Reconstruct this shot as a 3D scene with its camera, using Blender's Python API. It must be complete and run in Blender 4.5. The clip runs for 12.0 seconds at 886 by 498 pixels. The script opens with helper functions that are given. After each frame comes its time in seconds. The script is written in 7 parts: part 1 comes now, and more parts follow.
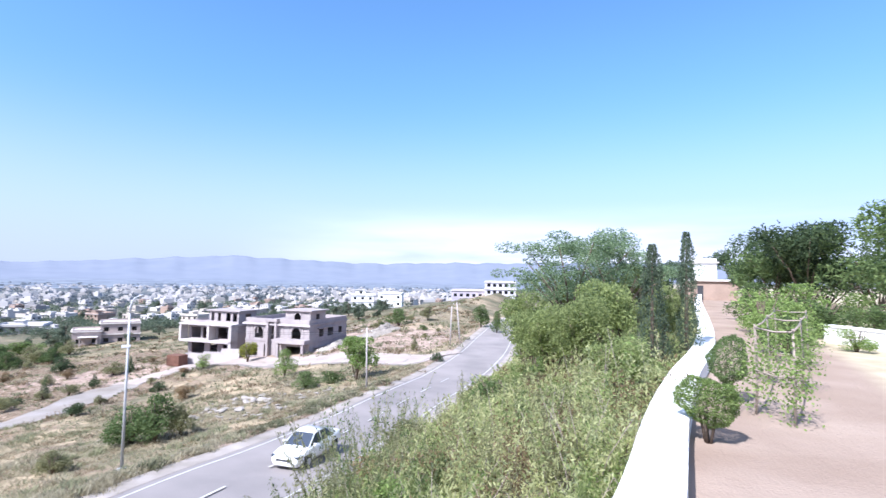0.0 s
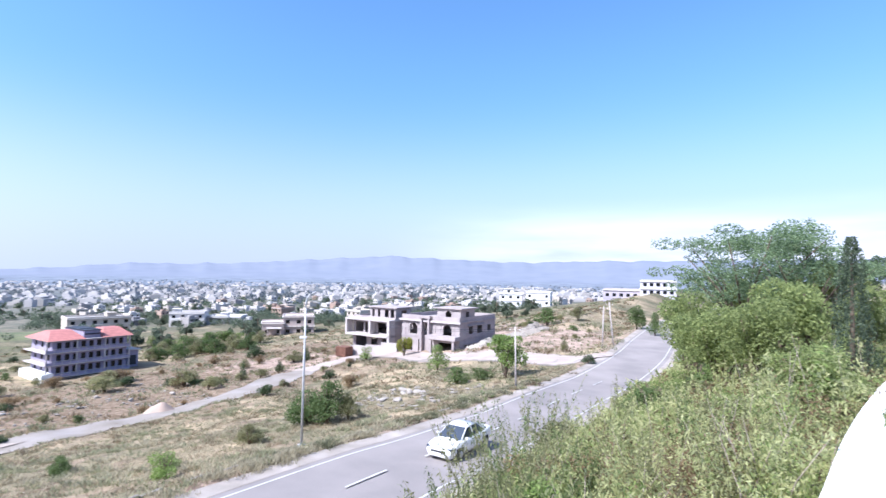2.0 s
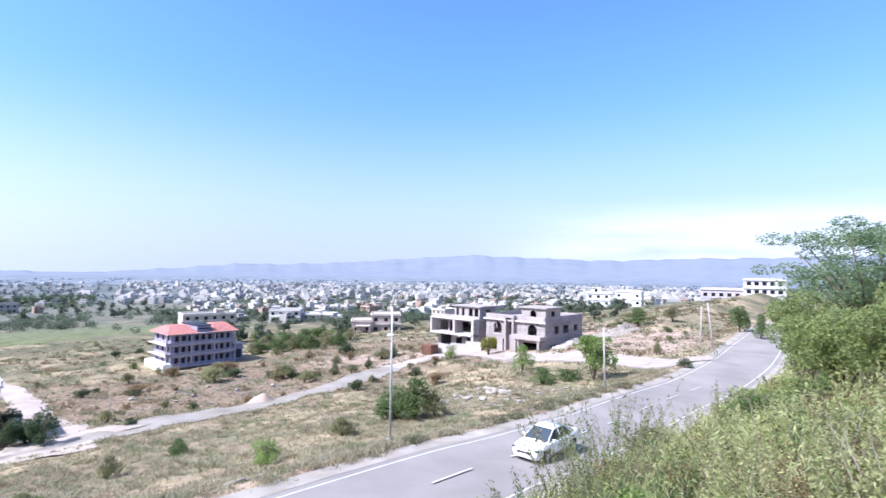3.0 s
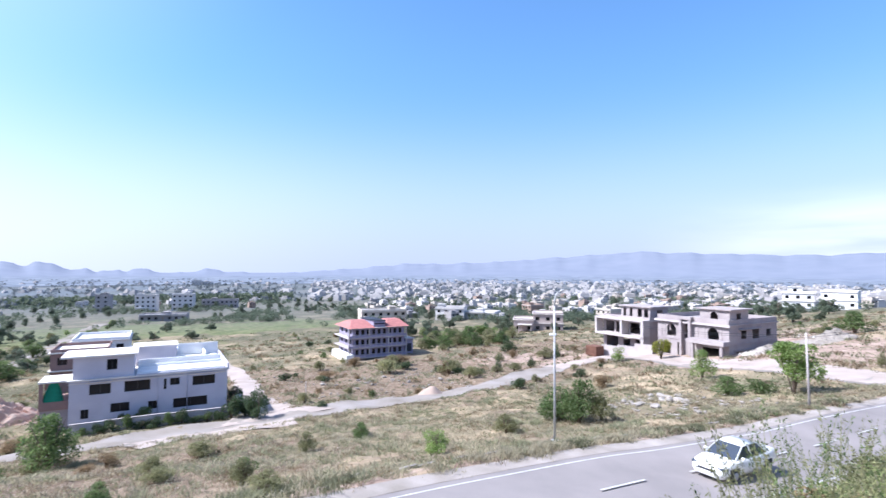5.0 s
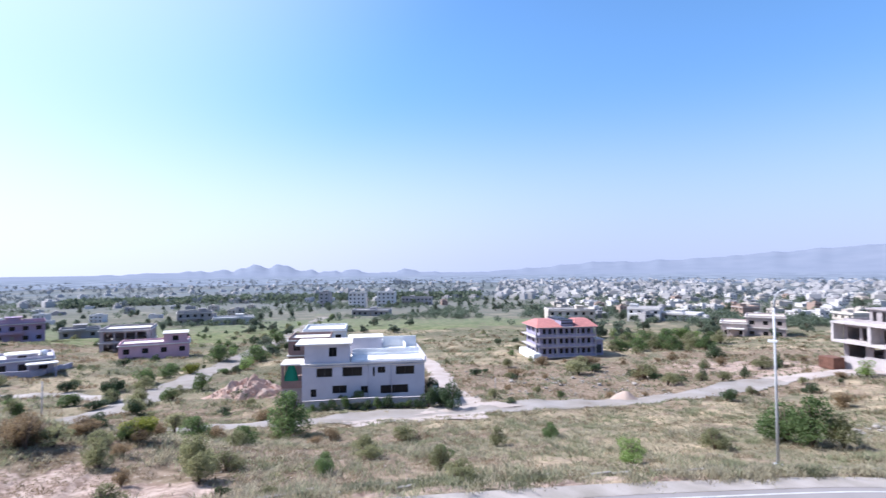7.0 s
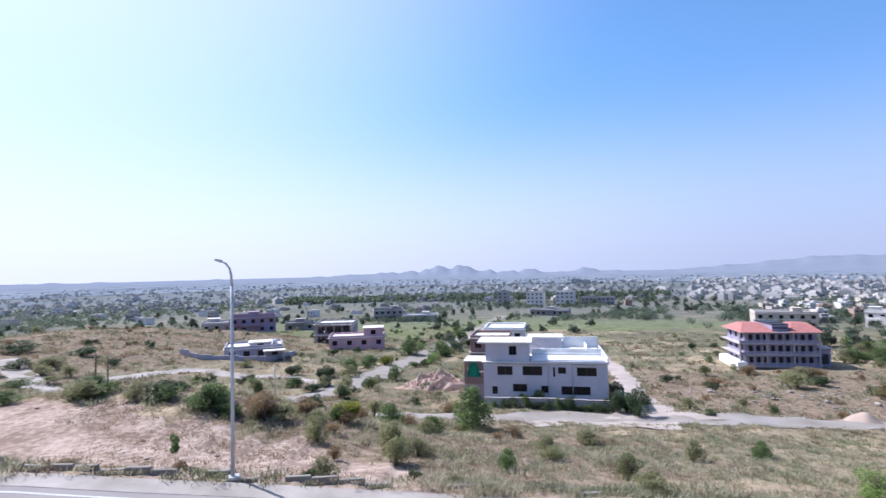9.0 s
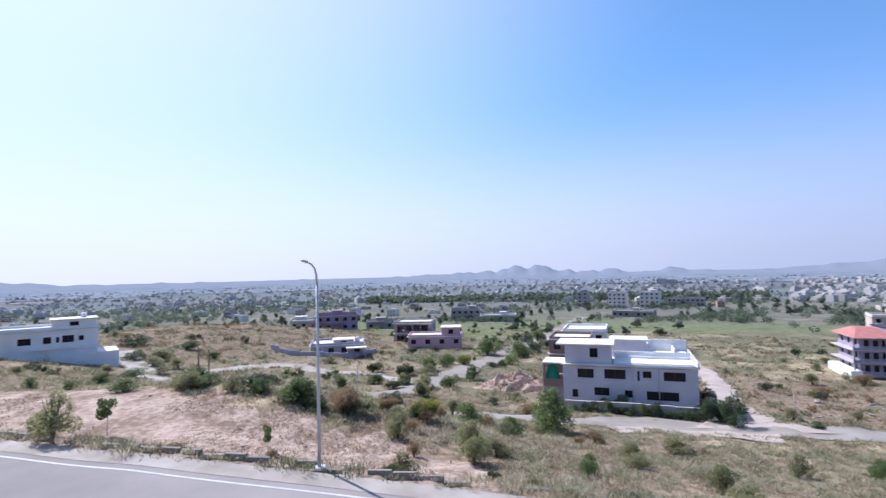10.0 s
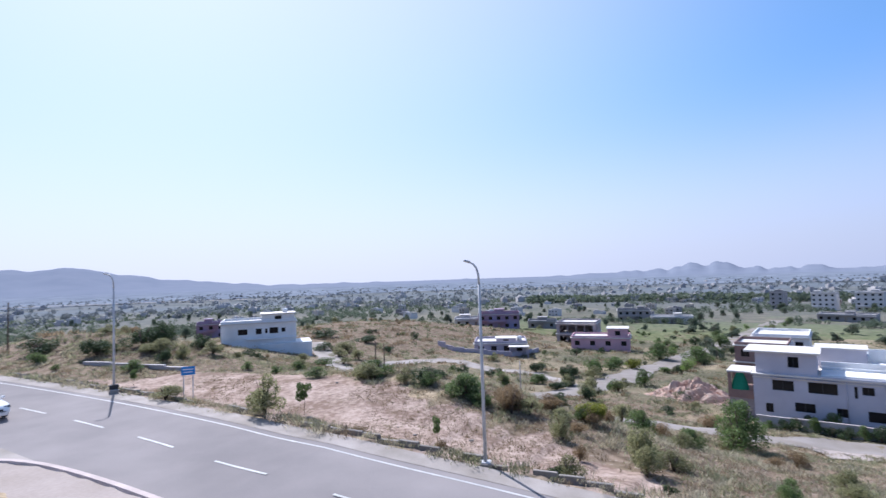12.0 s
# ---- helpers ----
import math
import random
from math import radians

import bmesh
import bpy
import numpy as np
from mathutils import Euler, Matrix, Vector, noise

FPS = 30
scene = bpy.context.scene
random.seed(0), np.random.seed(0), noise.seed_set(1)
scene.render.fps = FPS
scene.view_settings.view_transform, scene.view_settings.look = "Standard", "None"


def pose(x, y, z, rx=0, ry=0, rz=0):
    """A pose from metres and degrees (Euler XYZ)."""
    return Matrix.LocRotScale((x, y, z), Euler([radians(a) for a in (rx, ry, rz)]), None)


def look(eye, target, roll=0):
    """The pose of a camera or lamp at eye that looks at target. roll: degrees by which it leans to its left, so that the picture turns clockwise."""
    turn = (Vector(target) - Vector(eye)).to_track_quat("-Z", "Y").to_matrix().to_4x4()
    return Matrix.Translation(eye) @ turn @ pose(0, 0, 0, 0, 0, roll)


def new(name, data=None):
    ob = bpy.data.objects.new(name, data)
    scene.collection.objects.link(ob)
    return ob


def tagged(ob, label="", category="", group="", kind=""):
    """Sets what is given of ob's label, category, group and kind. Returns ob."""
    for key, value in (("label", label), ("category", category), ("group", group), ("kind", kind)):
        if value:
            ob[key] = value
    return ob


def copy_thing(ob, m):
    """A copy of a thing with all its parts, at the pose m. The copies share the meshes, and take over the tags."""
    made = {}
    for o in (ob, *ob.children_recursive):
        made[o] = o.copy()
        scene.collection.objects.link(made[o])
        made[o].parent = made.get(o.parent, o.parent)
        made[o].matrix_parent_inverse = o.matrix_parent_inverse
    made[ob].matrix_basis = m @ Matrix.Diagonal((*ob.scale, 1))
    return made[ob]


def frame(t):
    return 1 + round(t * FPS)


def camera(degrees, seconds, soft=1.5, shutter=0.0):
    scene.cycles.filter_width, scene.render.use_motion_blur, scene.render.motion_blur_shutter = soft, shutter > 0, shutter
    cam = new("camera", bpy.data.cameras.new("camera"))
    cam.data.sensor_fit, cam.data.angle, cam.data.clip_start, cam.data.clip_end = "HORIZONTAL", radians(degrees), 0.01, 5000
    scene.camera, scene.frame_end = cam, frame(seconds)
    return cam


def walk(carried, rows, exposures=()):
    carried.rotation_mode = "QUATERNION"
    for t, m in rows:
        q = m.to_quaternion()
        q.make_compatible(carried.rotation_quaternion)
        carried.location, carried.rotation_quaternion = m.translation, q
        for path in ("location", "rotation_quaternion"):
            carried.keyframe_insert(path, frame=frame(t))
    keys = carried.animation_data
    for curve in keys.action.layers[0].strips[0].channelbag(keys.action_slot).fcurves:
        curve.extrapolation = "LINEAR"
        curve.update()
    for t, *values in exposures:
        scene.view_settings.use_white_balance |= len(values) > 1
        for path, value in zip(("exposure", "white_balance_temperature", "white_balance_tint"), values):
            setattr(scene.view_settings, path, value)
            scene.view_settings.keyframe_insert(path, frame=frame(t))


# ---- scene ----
cam = camera(81.7, 12.0, 1.4, 0.4)
EYE = (0.0, 0.0, 9.5)
TURNS = [(0.0, -1.724, 3.113, -1.219), (0.5, 2.253, 3.073, -1.281), (1.0, 6.402, 2.933, -1.165), (1.5, 10.600, 2.819, -1.158),
         (2.0, 14.641, 2.660, -1.111), (2.5, 19.361, 2.490, -0.930), (3.0, 23.954, 2.394, -0.853), (5.0, 41.744, 2.085, -0.269),
         (5.5, 46.480, 2.031, -0.112), (6.0, 51.361, 1.987, 0.052), (6.5, 56.515, 1.968, 0.238), (7.0, 62.236, 1.983, 0.424),
         (7.5, 67.825, 2.015, 0.698), (9.5, 86.088, 2.293, 1.351), (10.0, 90.405, 2.390, 1.424), (10.5, 94.883, 2.465, 1.558),
         (11.0, 99.364, 2.590, 1.691), (11.5, 103.910, 2.665, 1.810), (12.0, 108.203, 2.823, 1.928)]
walk(cam, [(t, pose(*EYE, 90 + p, r, y)) for t, y, p, r in TURNS], [(0, 1.04, 5500, 16.4), (3, 1.04, 5500, 16.4), (6, 0.9, 5540, 16.2), (9, 0.62, 5560, 16.6), (12, 0.44, 5520, 16.8)])

# ---- light ----
SUN_AZ, SUN_EL = 139.0, 47.0
world = bpy.data.worlds.new("world")
scene.world = world
world.use_nodes = True
wn, wl = world.node_tree.nodes, world.node_tree.links
sky = wn.new("ShaderNodeTexSky")
sky.sky_type = "NISHITA"
sky.sun_disc = False
sky.sun_elevation = radians(SUN_EL)
sky.sun_rotation = radians(-SUN_AZ)
sky.altitude, sky.air_density, sky.dust_density, sky.ozone_density = 400, 1.0, 0.7, 2.2
wn["Background"].inputs["Strength"].default_value = 0.115
# thin pale haze and cloud low over the horizon
tex = wn.new("ShaderNodeTexCoord")
axes = wn.new("ShaderNodeSeparateXYZ")
wl.new(tex.outputs["Generated"], axes.inputs[0])
low = wn.new("ShaderNodeMapRange")
low.interpolation_type = "SMOOTHERSTEP"
low.inputs["From Min"].default_value, low.inputs["From Max"].default_value = 0.36, -0.05
low.inputs["To Min"].default_value, low.inputs["To Max"].default_value = 0.0, 0.97
wl.new(axes.outputs["Z"], low.inputs["Value"])
toward = wn.new("ShaderNodeVectorMath")
toward.operation = "DOT_PRODUCT"
toward.inputs[1].default_value = (-math.sin(radians(SUN_AZ)) * math.cos(radians(SUN_EL)), math.cos(radians(SUN_AZ)) * math.cos(radians(SUN_EL)), math.sin(radians(SUN_EL)))
wl.new(tex.outputs["Generated"], toward.inputs[0])
bright_side = wn.new("ShaderNodeMapRange")
bright_side.interpolation_type = "SMOOTHSTEP"
bright_side.inputs["From Min"].default_value, bright_side.inputs["From Max"].default_value = -0.1, 0.78
wl.new(toward.outputs["Value"], bright_side.inputs["Value"])
haze = wn.new("ShaderNodeMix")
haze.data_type = "RGBA"
haze.inputs["A"].default_value, haze.inputs["B"].default_value = (3.02, 3.3, 4.2, 1), (5.15, 5.2, 5.5, 1)
wl.new(bright_side.outputs["Result"], haze.inputs["Factor"])
veil = wn.new("ShaderNodeMix")
veil.data_type = "RGBA"
wl.new(haze.outputs["Result"], veil.inputs["B"])
wl.new(low.outputs["Result"], veil.inputs["Factor"])
high = wn.new("ShaderNodeMapRange")
high.interpolation_type = "SMOOTHSTEP"
high.inputs["From Min"].default_value, high.inputs["From Max"].default_value = 0.12, 0.42
wl.new(axes.outputs["Z"], high.inputs["Value"])
clear = wn.new("ShaderNodeMix")
clear.data_type, clear.blend_type = "RGBA", "MULTIPLY"
clear.inputs["Factor"].default_value = 1.0
tones = wn.new("ShaderNodeMix")
tones.data_type = "RGBA"
tones.inputs["A"].default_value, tones.inputs["B"].default_value = (0.86, 0.91, 1.05, 1), (0.88, 1.07, 1.1, 1)
wl.new(high.outputs["Result"], tones.inputs["Factor"])
wl.new(tones.outputs["Result"], clear.inputs["B"])
wl.new(sky.outputs["Color"], clear.inputs["A"])
wl.new(clear.outputs["Result"], veil.inputs["A"])
stretch = wn.new("ShaderNodeVectorMath")
stretch.operation = "MULTIPLY"
stretch.inputs[1].default_value = (2.2, 2.2, 16.0)
wl.new(tex.outputs["Generated"], stretch.inputs[0])
puffs = wn.new("ShaderNodeTexNoise")
puffs.inputs["Scale"].default_value, puffs.inputs["Detail"].default_value = 1.1, 5
wl.new(stretch.outputs[0], puffs.inputs["Vector"])
soft_puffs = wn.new("ShaderNodeMapRange")
soft_puffs.inputs["From Min"].default_value, soft_puffs.inputs["From Max"].default_value = 0.3, 0.6
wl.new(puffs.outputs["Fac"], soft_puffs.inputs["Value"])
belt = wn.new("ShaderNodeMapRange")
belt.interpolation_type = "SMOOTHSTEP"
belt.inputs["From Min"].default_value, belt.inputs["From Max"].default_value = 0.15, 0.04
wl.new(axes.outputs["Z"], belt.inputs["Value"])
east = wn.new("ShaderNodeMapRange")
east.interpolation_type = "SMOOTHSTEP"
east.inputs["From Min"].default_value, east.inputs["From Max"].default_value = -0.4, 0.1
wl.new(axes.outputs["X"], east.inputs["Value"])
amount = wn.new("ShaderNodeMath")
amount.operation = "MULTIPLY"
wl.new(belt.outputs["Result"], amount.inputs[0])
wl.new(east.outputs["Result"], amount.inputs[1])
amount2 = wn.new("ShaderNodeMath")
amount2.operation = "MULTIPLY"
wl.new(amount.outputs[0], amount2.inputs[0])
wl.new(soft_puffs.outputs["Result"], amount2.inputs[1])
cloud = wn.new("ShaderNodeMix")
cloud.data_type = "RGBA"
cloud.inputs["B"].default_value = (6.1, 6.1, 6.5, 1)
wl.new(amount2.outputs[0], cloud.inputs["Factor"])
wl.new(veil.outputs["Result"], cloud.inputs["A"])
# white dusty glow of the sky round the sun
glow = wn.new("ShaderNodeMapRange")
glow.interpolation_type = "SMOOTHSTEP"
glow.inputs["From Min"].default_value, glow.inputs["From Max"].default_value = 0.42, 1.25
wl.new(toward.outputs["Value"], glow.inputs["Value"])
aureole = wn.new("ShaderNodeMix")
aureole.data_type = "RGBA"
aureole.inputs["B"].default_value = (6.1, 6.05, 6.25, 1)
wl.new(glow.outputs["Result"], aureole.inputs["Factor"])
wl.new(cloud.outputs["Result"], aureole.inputs["A"])
wl.new(aureole.outputs["Result"], wn["Background"].inputs["Color"])
sun = new("sun", bpy.data.lights.new("sun", "SUN"))
sun.data.energy, sun.data.angle, sun.data.color = 5.0, radians(0.53), (1.0, 0.94, 0.83)
sun.matrix_world = look((0, 0, 0), (math.sin(radians(SUN_AZ)) * math.cos(radians(SUN_EL)), -math.cos(radians(SUN_AZ)) * math.cos(radians(SUN_EL)), -math.sin(radians(SUN_EL))))

# ---- materials ----


def mat(name, base, rough=0.85, vary=0.12, scale=0.6, fine=14.0, bump=0.15, second=None, metallic=0.0, per_thing=0.0, spec=0.3):
    """A procedural surface: a base colour with large stains, fine grain and relief; second: a colour that the stains lead to."""
    m = bpy.data.materials.new(name)
    m.use_nodes = True
    n, l = m.node_tree.nodes, m.node_tree.links
    b = n["Principled BSDF"]
    geo = n.new("ShaderNodeNewGeometry")
    big, small = n.new("ShaderNodeTexNoise"), n.new("ShaderNodeTexNoise")
    big.inputs["Scale"].default_value, big.inputs["Detail"].default_value = scale, 6
    small.inputs["Scale"].default_value, small.inputs["Detail"].default_value = fine, 4
    l.new(geo.outputs["Position"], big.inputs["Vector"])
    l.new(geo.outputs["Position"], small.inputs["Vector"])
    ramp = n.new("ShaderNodeValToRGB")
    ramp.color_ramp.elements[0].position, ramp.color_ramp.elements[1].position = 0.3, 0.72
    s = second or tuple(c * (1 - 2.2 * vary) for c in base)
    ramp.color_ramp.elements[0].color, ramp.color_ramp.elements[1].color = (*s, 1), (*base, 1)
    l.new(big.outputs["Fac"], ramp.inputs["Fac"])
    hsv = n.new("ShaderNodeHueSaturation")
    mul = n.new("ShaderNodeMath")
    mul.operation = "MULTIPLY_ADD"
    mul.inputs[1].default_value, mul.inputs[2].default_value = vary * 2.4, 1 - vary * 1.2
    l.new(small.outputs["Fac"], mul.inputs[0])
    last = mul.outputs[0]
    if per_thing:
        info = n.new("ShaderNodeObjectInfo")
        add = n.new("ShaderNodeMath")
        add.operation = "MULTIPLY_ADD"
        add.inputs[1].default_value, add.inputs[2].default_value = per_thing, 1 - per_thing / 2
        l.new(info.outputs["Random"], add.inputs[0])
        both = n.new("ShaderNodeMath")
        both.operation = "MULTIPLY"
        l.new(last, both.inputs[0])
        l.new(add.outputs[0], both.inputs[1])
        last = both.outputs[0]
    l.new(last, hsv.inputs["Value"])
    l.new(ramp.outputs["Color"], hsv.inputs["Color"])
    l.new(hsv.outputs["Color"], b.inputs["Base Color"])
    b.inputs["Roughness"].default_value, b.inputs["Metallic"].default_value = rough, metallic
    b.inputs["Specular IOR Level"].default_value = spec
    if bump:
        bp = n.new("ShaderNodeBump")
        bp.inputs["Strength"].default_value, bp.inputs["Distance"].default_value = bump, 0.03
        l.new(small.outputs["Fac"], bp.inputs["Height"])
        l.new(bp.outputs["Normal"], b.inputs["Normal"])
    return m


def leafy(name, dark, light, through_light=0.35):
    """Leaves: colour varies leaf clump by clump, and some light passes through."""
    m = bpy.data.materials.new(name)
    m.use_nodes = True
    n, l = m.node_tree.nodes, m.node_tree.links
    b = n["Principled BSDF"]
    geo, info, noise_n = n.new("ShaderNodeNewGeometry"), n.new("ShaderNodeObjectInfo"), n.new("ShaderNodeTexNoise")
    noise_n.inputs["Scale"].default_value = 1.3
    l.new(geo.outputs["Position"], noise_n.inputs["Vector"])
    mix = n.new("ShaderNodeMix")
    mix.data_type = "RGBA"
    mix.inputs["A"].default_value, mix.inputs["B"].default_value = (*dark, 1), (*light, 1)
    a = n.new("ShaderNodeMath")
    a.operation = "ADD"
    l.new(geo.outputs["Random Per Island"], a.inputs[0])
    l.new(noise_n.outputs["Fac"], a.inputs[1])
    c = n.new("ShaderNodeMath")
    c.operation = "MULTIPLY_ADD"
    c.inputs[1].default_value, c.inputs[2].default_value = 0.75, -0.3
    l.new(a.outputs[0], c.inputs[0])
    c.use_clamp = True
    l.new(c.outputs[0], mix.inputs["Factor"])
    hsv = n.new("ShaderNodeHueSaturation")
    v = n.new("ShaderNodeMath")
    v.operation = "MULTIPLY_ADD"
    v.inputs[1].default_value, v.inputs[2].default_value = 0.4, 0.8
    l.new(info.outputs["Random"], v.inputs[0])
    l.new(v.outputs[0], hsv.inputs["Value"])
    l.new(mix.outputs["Result"], hsv.inputs["Color"])
    l.new(hsv.outputs["Color"], b.inputs["Base Color"])
    b.inputs["Roughness"].default_value = 0.6
    b.inputs["Specular IOR Level"].default_value = 0.25
    t = n.new("ShaderNodeBsdfTranslucent")
    l.new(hsv.outputs["Color"], t.inputs["Color"])
    ms = n.new("ShaderNodeMixShader")
    ms.inputs[0].default_value = through_light
    l.new(b.outputs[0], ms.inputs[1])
    l.new(t.outputs[0], ms.inputs[2])
    l.new(ms.outputs[0], n["Material Output"].inputs["Surface"])
    return m


M_ASPHALT = mat("asphalt", (0.292, 0.262, 0.252), 0.95, 0.1, 0.22, 30, 0.1, second=(0.205, 0.186, 0.182), spec=0.15)
M_LANE = mat("worn_lane", (0.3, 0.272, 0.255), 0.97, 0.14, 0.25, 9, 0.2, second=(0.22, 0.19, 0.16), spec=0.1)
M_LILAC = mat("lilac_grey_plaster", (0.44, 0.4, 0.46), 0.95, 0.1, 0.5, 8, 0.15, second=(0.34, 0.31, 0.36))
M_DUST = mat("dusty_ground", (0.41, 0.35, 0.32), 0.97, 0.14, 0.3, 8, 0.25, second=(0.31, 0.26, 0.225), spec=0.1)
M_LINE = mat("line_paint", (0.55, 0.54, 0.52), 0.7, 0.12, 2.0, 40, 0)
M_SHOULDER = mat("shoulder_concrete", (0.4, 0.355, 0.325), 0.95, 0.12, 0.5, 18, 0.2, second=(0.24, 0.21, 0.18))
M_KERB = mat("kerb_stone", (0.3, 0.27, 0.24), 0.95, 0.15, 1.0, 25, 0.3, per_thing=0.3)
M_TIPKERB = mat("worn_painted_kerb", (0.56, 0.47, 0.44), 0.9, 0.1, 1.2, 18, 0.2, second=(0.42, 0.35, 0.32))
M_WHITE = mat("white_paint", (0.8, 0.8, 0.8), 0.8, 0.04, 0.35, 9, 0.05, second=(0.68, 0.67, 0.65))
# white house walls: the lilac of their shade is put into the paint
M_HOUSE = mat("shade_lilac_house_paint", (0.54, 0.52, 0.57), 0.8, 0.05, 0.4, 9, 0.05, second=(0.45, 0.43, 0.48))
M_WALLTOP = mat("whitewashed_concrete", (0.82, 0.81, 0.79), 0.85, 0.05, 1.5, 12, 0.15, second=(0.7, 0.68, 0.64))
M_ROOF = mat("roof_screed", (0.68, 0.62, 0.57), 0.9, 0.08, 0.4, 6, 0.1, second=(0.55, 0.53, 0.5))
M_CEMENT = mat("grey_plaster", (0.37, 0.33, 0.32), 0.95, 0.12, 0.5, 8, 0.2, second=(0.29, 0.25, 0.255))
M_PALE = mat("pale_cement_render", (0.5, 0.46, 0.45), 0.95, 0.1, 0.5, 8, 0.2, second=(0.38, 0.34, 0.33))
M_BLOCK = mat("brown_plaster", (0.34, 0.25, 0.2), 0.95, 0.12, 0.6, 8, 0.2)
M_BRICK = mat("red_brick_wall", (0.29, 0.185, 0.16), 0.95, 0.14, 0.9, 12, 0.3, second=(0.22, 0.15, 0.135))
M_TANWALL = mat("pinkish_tan_plaster", (0.46, 0.38, 0.35), 0.95, 0.12, 0.6, 8, 0.2)
M_VIOLET = mat("violet_grey_plaster", (0.33, 0.3, 0.4), 0.95, 0.1, 0.5, 8, 0.15, second=(0.25, 0.23, 0.31))
M_PINK = mat("pink_plaster", (0.6, 0.37, 0.42), 0.9, 0.07, 0.5, 8, 0.1)
M_REDROOF = mat("red_roof_tiles", (0.46, 0.19, 0.17), 0.8, 0.14, 1.2, 10, 0.3, per_thing=0.2)
M_DARK = mat("dark_inside", (0.05, 0.05, 0.055), 0.9, 0.1, 1, 10, 0)
M_GLASS = mat("dark_window_glass", (0.012, 0.013, 0.016), 0.12, 0.1, 0.5, 3, 0, spec=0.2)
M_FRAME = mat("window_frame_paint", (0.035, 0.035, 0.04), 0.5, 0.05, 2, 20, 0)
M_STEEL = mat("galvanised_steel", (0.52, 0.52, 0.53), 0.6, 0.08, 2, 20, 0.05, metallic=0.15)
M_WOOD = mat("weathered_wood", (0.36, 0.3, 0.25), 0.9, 0.15, 2, 25, 0.2)
M_BARK = mat("bark", (0.16, 0.12, 0.09), 0.95, 0.2, 3, 25, 0.5)
M_STONE = mat("pale_stone", (0.36, 0.325, 0.29), 0.95, 0.12, 1.2, 8, 0.4, per_thing=0.4)
M_RUBBLE = mat("brick_rubble", (0.48, 0.3, 0.23), 0.95, 0.2, 1.5, 10, 0.4, per_thing=0.5, second=(0.4, 0.32, 0.27))
M_SAND = mat("pinkish_sand", (0.38, 0.29, 0.24), 0.97, 0.1, 0.8, 14, 0.3, second=(0.36, 0.28, 0.23), spec=0.1)
M_BLUE = mat("blue_sign_paint", (0.05, 0.25, 0.62), 0.5, 0.04, 2, 20, 0)
M_GREENNET = mat("green_shade_net", (0.02, 0.22, 0.13), 0.8, 0.15, 1.5, 20, 0.2)
M_RUST = mat("rusty_brown_steel", (0.2, 0.1, 0.07), 0.8, 0.2, 1, 15, 0.2)
L_GREEN = leafy("green_leaves", (0.065, 0.105, 0.035), (0.2, 0.265, 0.1), 0.52)
L_FRESH = leafy("fresh_leaves", (0.11, 0.175, 0.04), (0.33, 0.42, 0.14), 0.5)
L_DARK = leafy("dark_leaves", (0.03, 0.055, 0.024), (0.1, 0.14, 0.06), 0.35)
L_OLIVE = leafy("olive_leaves", (0.16, 0.165, 0.075), (0.38, 0.37, 0.2), 0.58)
L_ACACIA = leafy("feathery_acacia_leaves", (0.09, 0.14, 0.07), (0.28, 0.36, 0.2), 0.55)
L_DRY = leafy("dry_leaves", (0.17, 0.12, 0.06), (0.36, 0.26, 0.15), 0.5)
L_YELLOW = leafy("yellow_green_leaves", (0.12, 0.14, 0.02), (0.34, 0.34, 0.05))
# distance haze painted into the leaf colour, paler and greyer
L_FAR = leafy("haze_grey_far_trees", (0.13, 0.15, 0.16), (0.21, 0.23, 0.235), 0.5)
# leaves lightened to paint in the haze over the town
L_TOWN = leafy("haze_paled_town_leaves", (0.085, 0.11, 0.075), (0.18, 0.215, 0.14), 0.45)
L_BANK = leafy("pale_bank_leaves", (0.285, 0.29, 0.125), (0.6, 0.61, 0.31), 0.62)
L_BANKGREEN = leafy("bank_green_leaves", (0.15, 0.19, 0.065), (0.41, 0.46, 0.185), 0.62)
L_CYPRESS = leafy("grey_green_cypress_scales", (0.05, 0.075, 0.045), (0.15, 0.19, 0.12), 0.4)
L_WEED = leafy("pale_weeds", (0.16, 0.165, 0.09), (0.32, 0.32, 0.195), 0.5)
L_BROWNGRASS = leafy("brown_dry_grass", (0.19, 0.14, 0.085), (0.36, 0.28, 0.18), 0.5)
L_STRAW = leafy("straw", (0.3, 0.262, 0.17), (0.5, 0.45, 0.32), 0.5)

# ---- shape helpers ----


def polar(az, d):
    """Plan position at compass angle az (degrees, leftwards from +y) and distance d from the viewpoint's foot."""
    return np.array((-math.sin(radians(az)) * d, math.cos(radians(az)) * d))


def mesh_from(name, verts, faces, material, smooth=False):
    me = bpy.data.meshes.new(name)
    me.from_pydata([tuple(map(float, v)) for v in verts], [], faces)
    me.materials.append(material)
    if smooth:
        me.polygons.foreach_set("use_smooth", [True] * len(me.polygons))
    me.update()
    return me


def part(name, me, parent, m=None, label=""):
    """A mesh as one object under a thing or a part."""
    ob = new(name, me)
    ob.parent = parent
    if m is not None:
        ob.matrix_local = m
    if label:
        ob["label"] = label
    return ob


def thing(name, x, y, z, rz, label, category, group="", kind=""):
    ob = new(name)
    ob.matrix_world = pose(x, y, z, 0, 0, rz)
    return tagged(ob, label, category, group, kind)


BOX_F = [(0, 3, 2, 1), (4, 5, 6, 7), (0, 1, 5, 4), (1, 2, 6, 5), (2, 3, 7, 6), (3, 0, 4, 7)]


def box_vf(x0, x1, y0, y1, z0, z1):
    return [(x0, y0, z0), (x1, y0, z0), (x1, y1, z0), (x0, y1, z0), (x0, y0, z1), (x1, y0, z1), (x1, y1, z1), (x0, y1, z1)], BOX_F


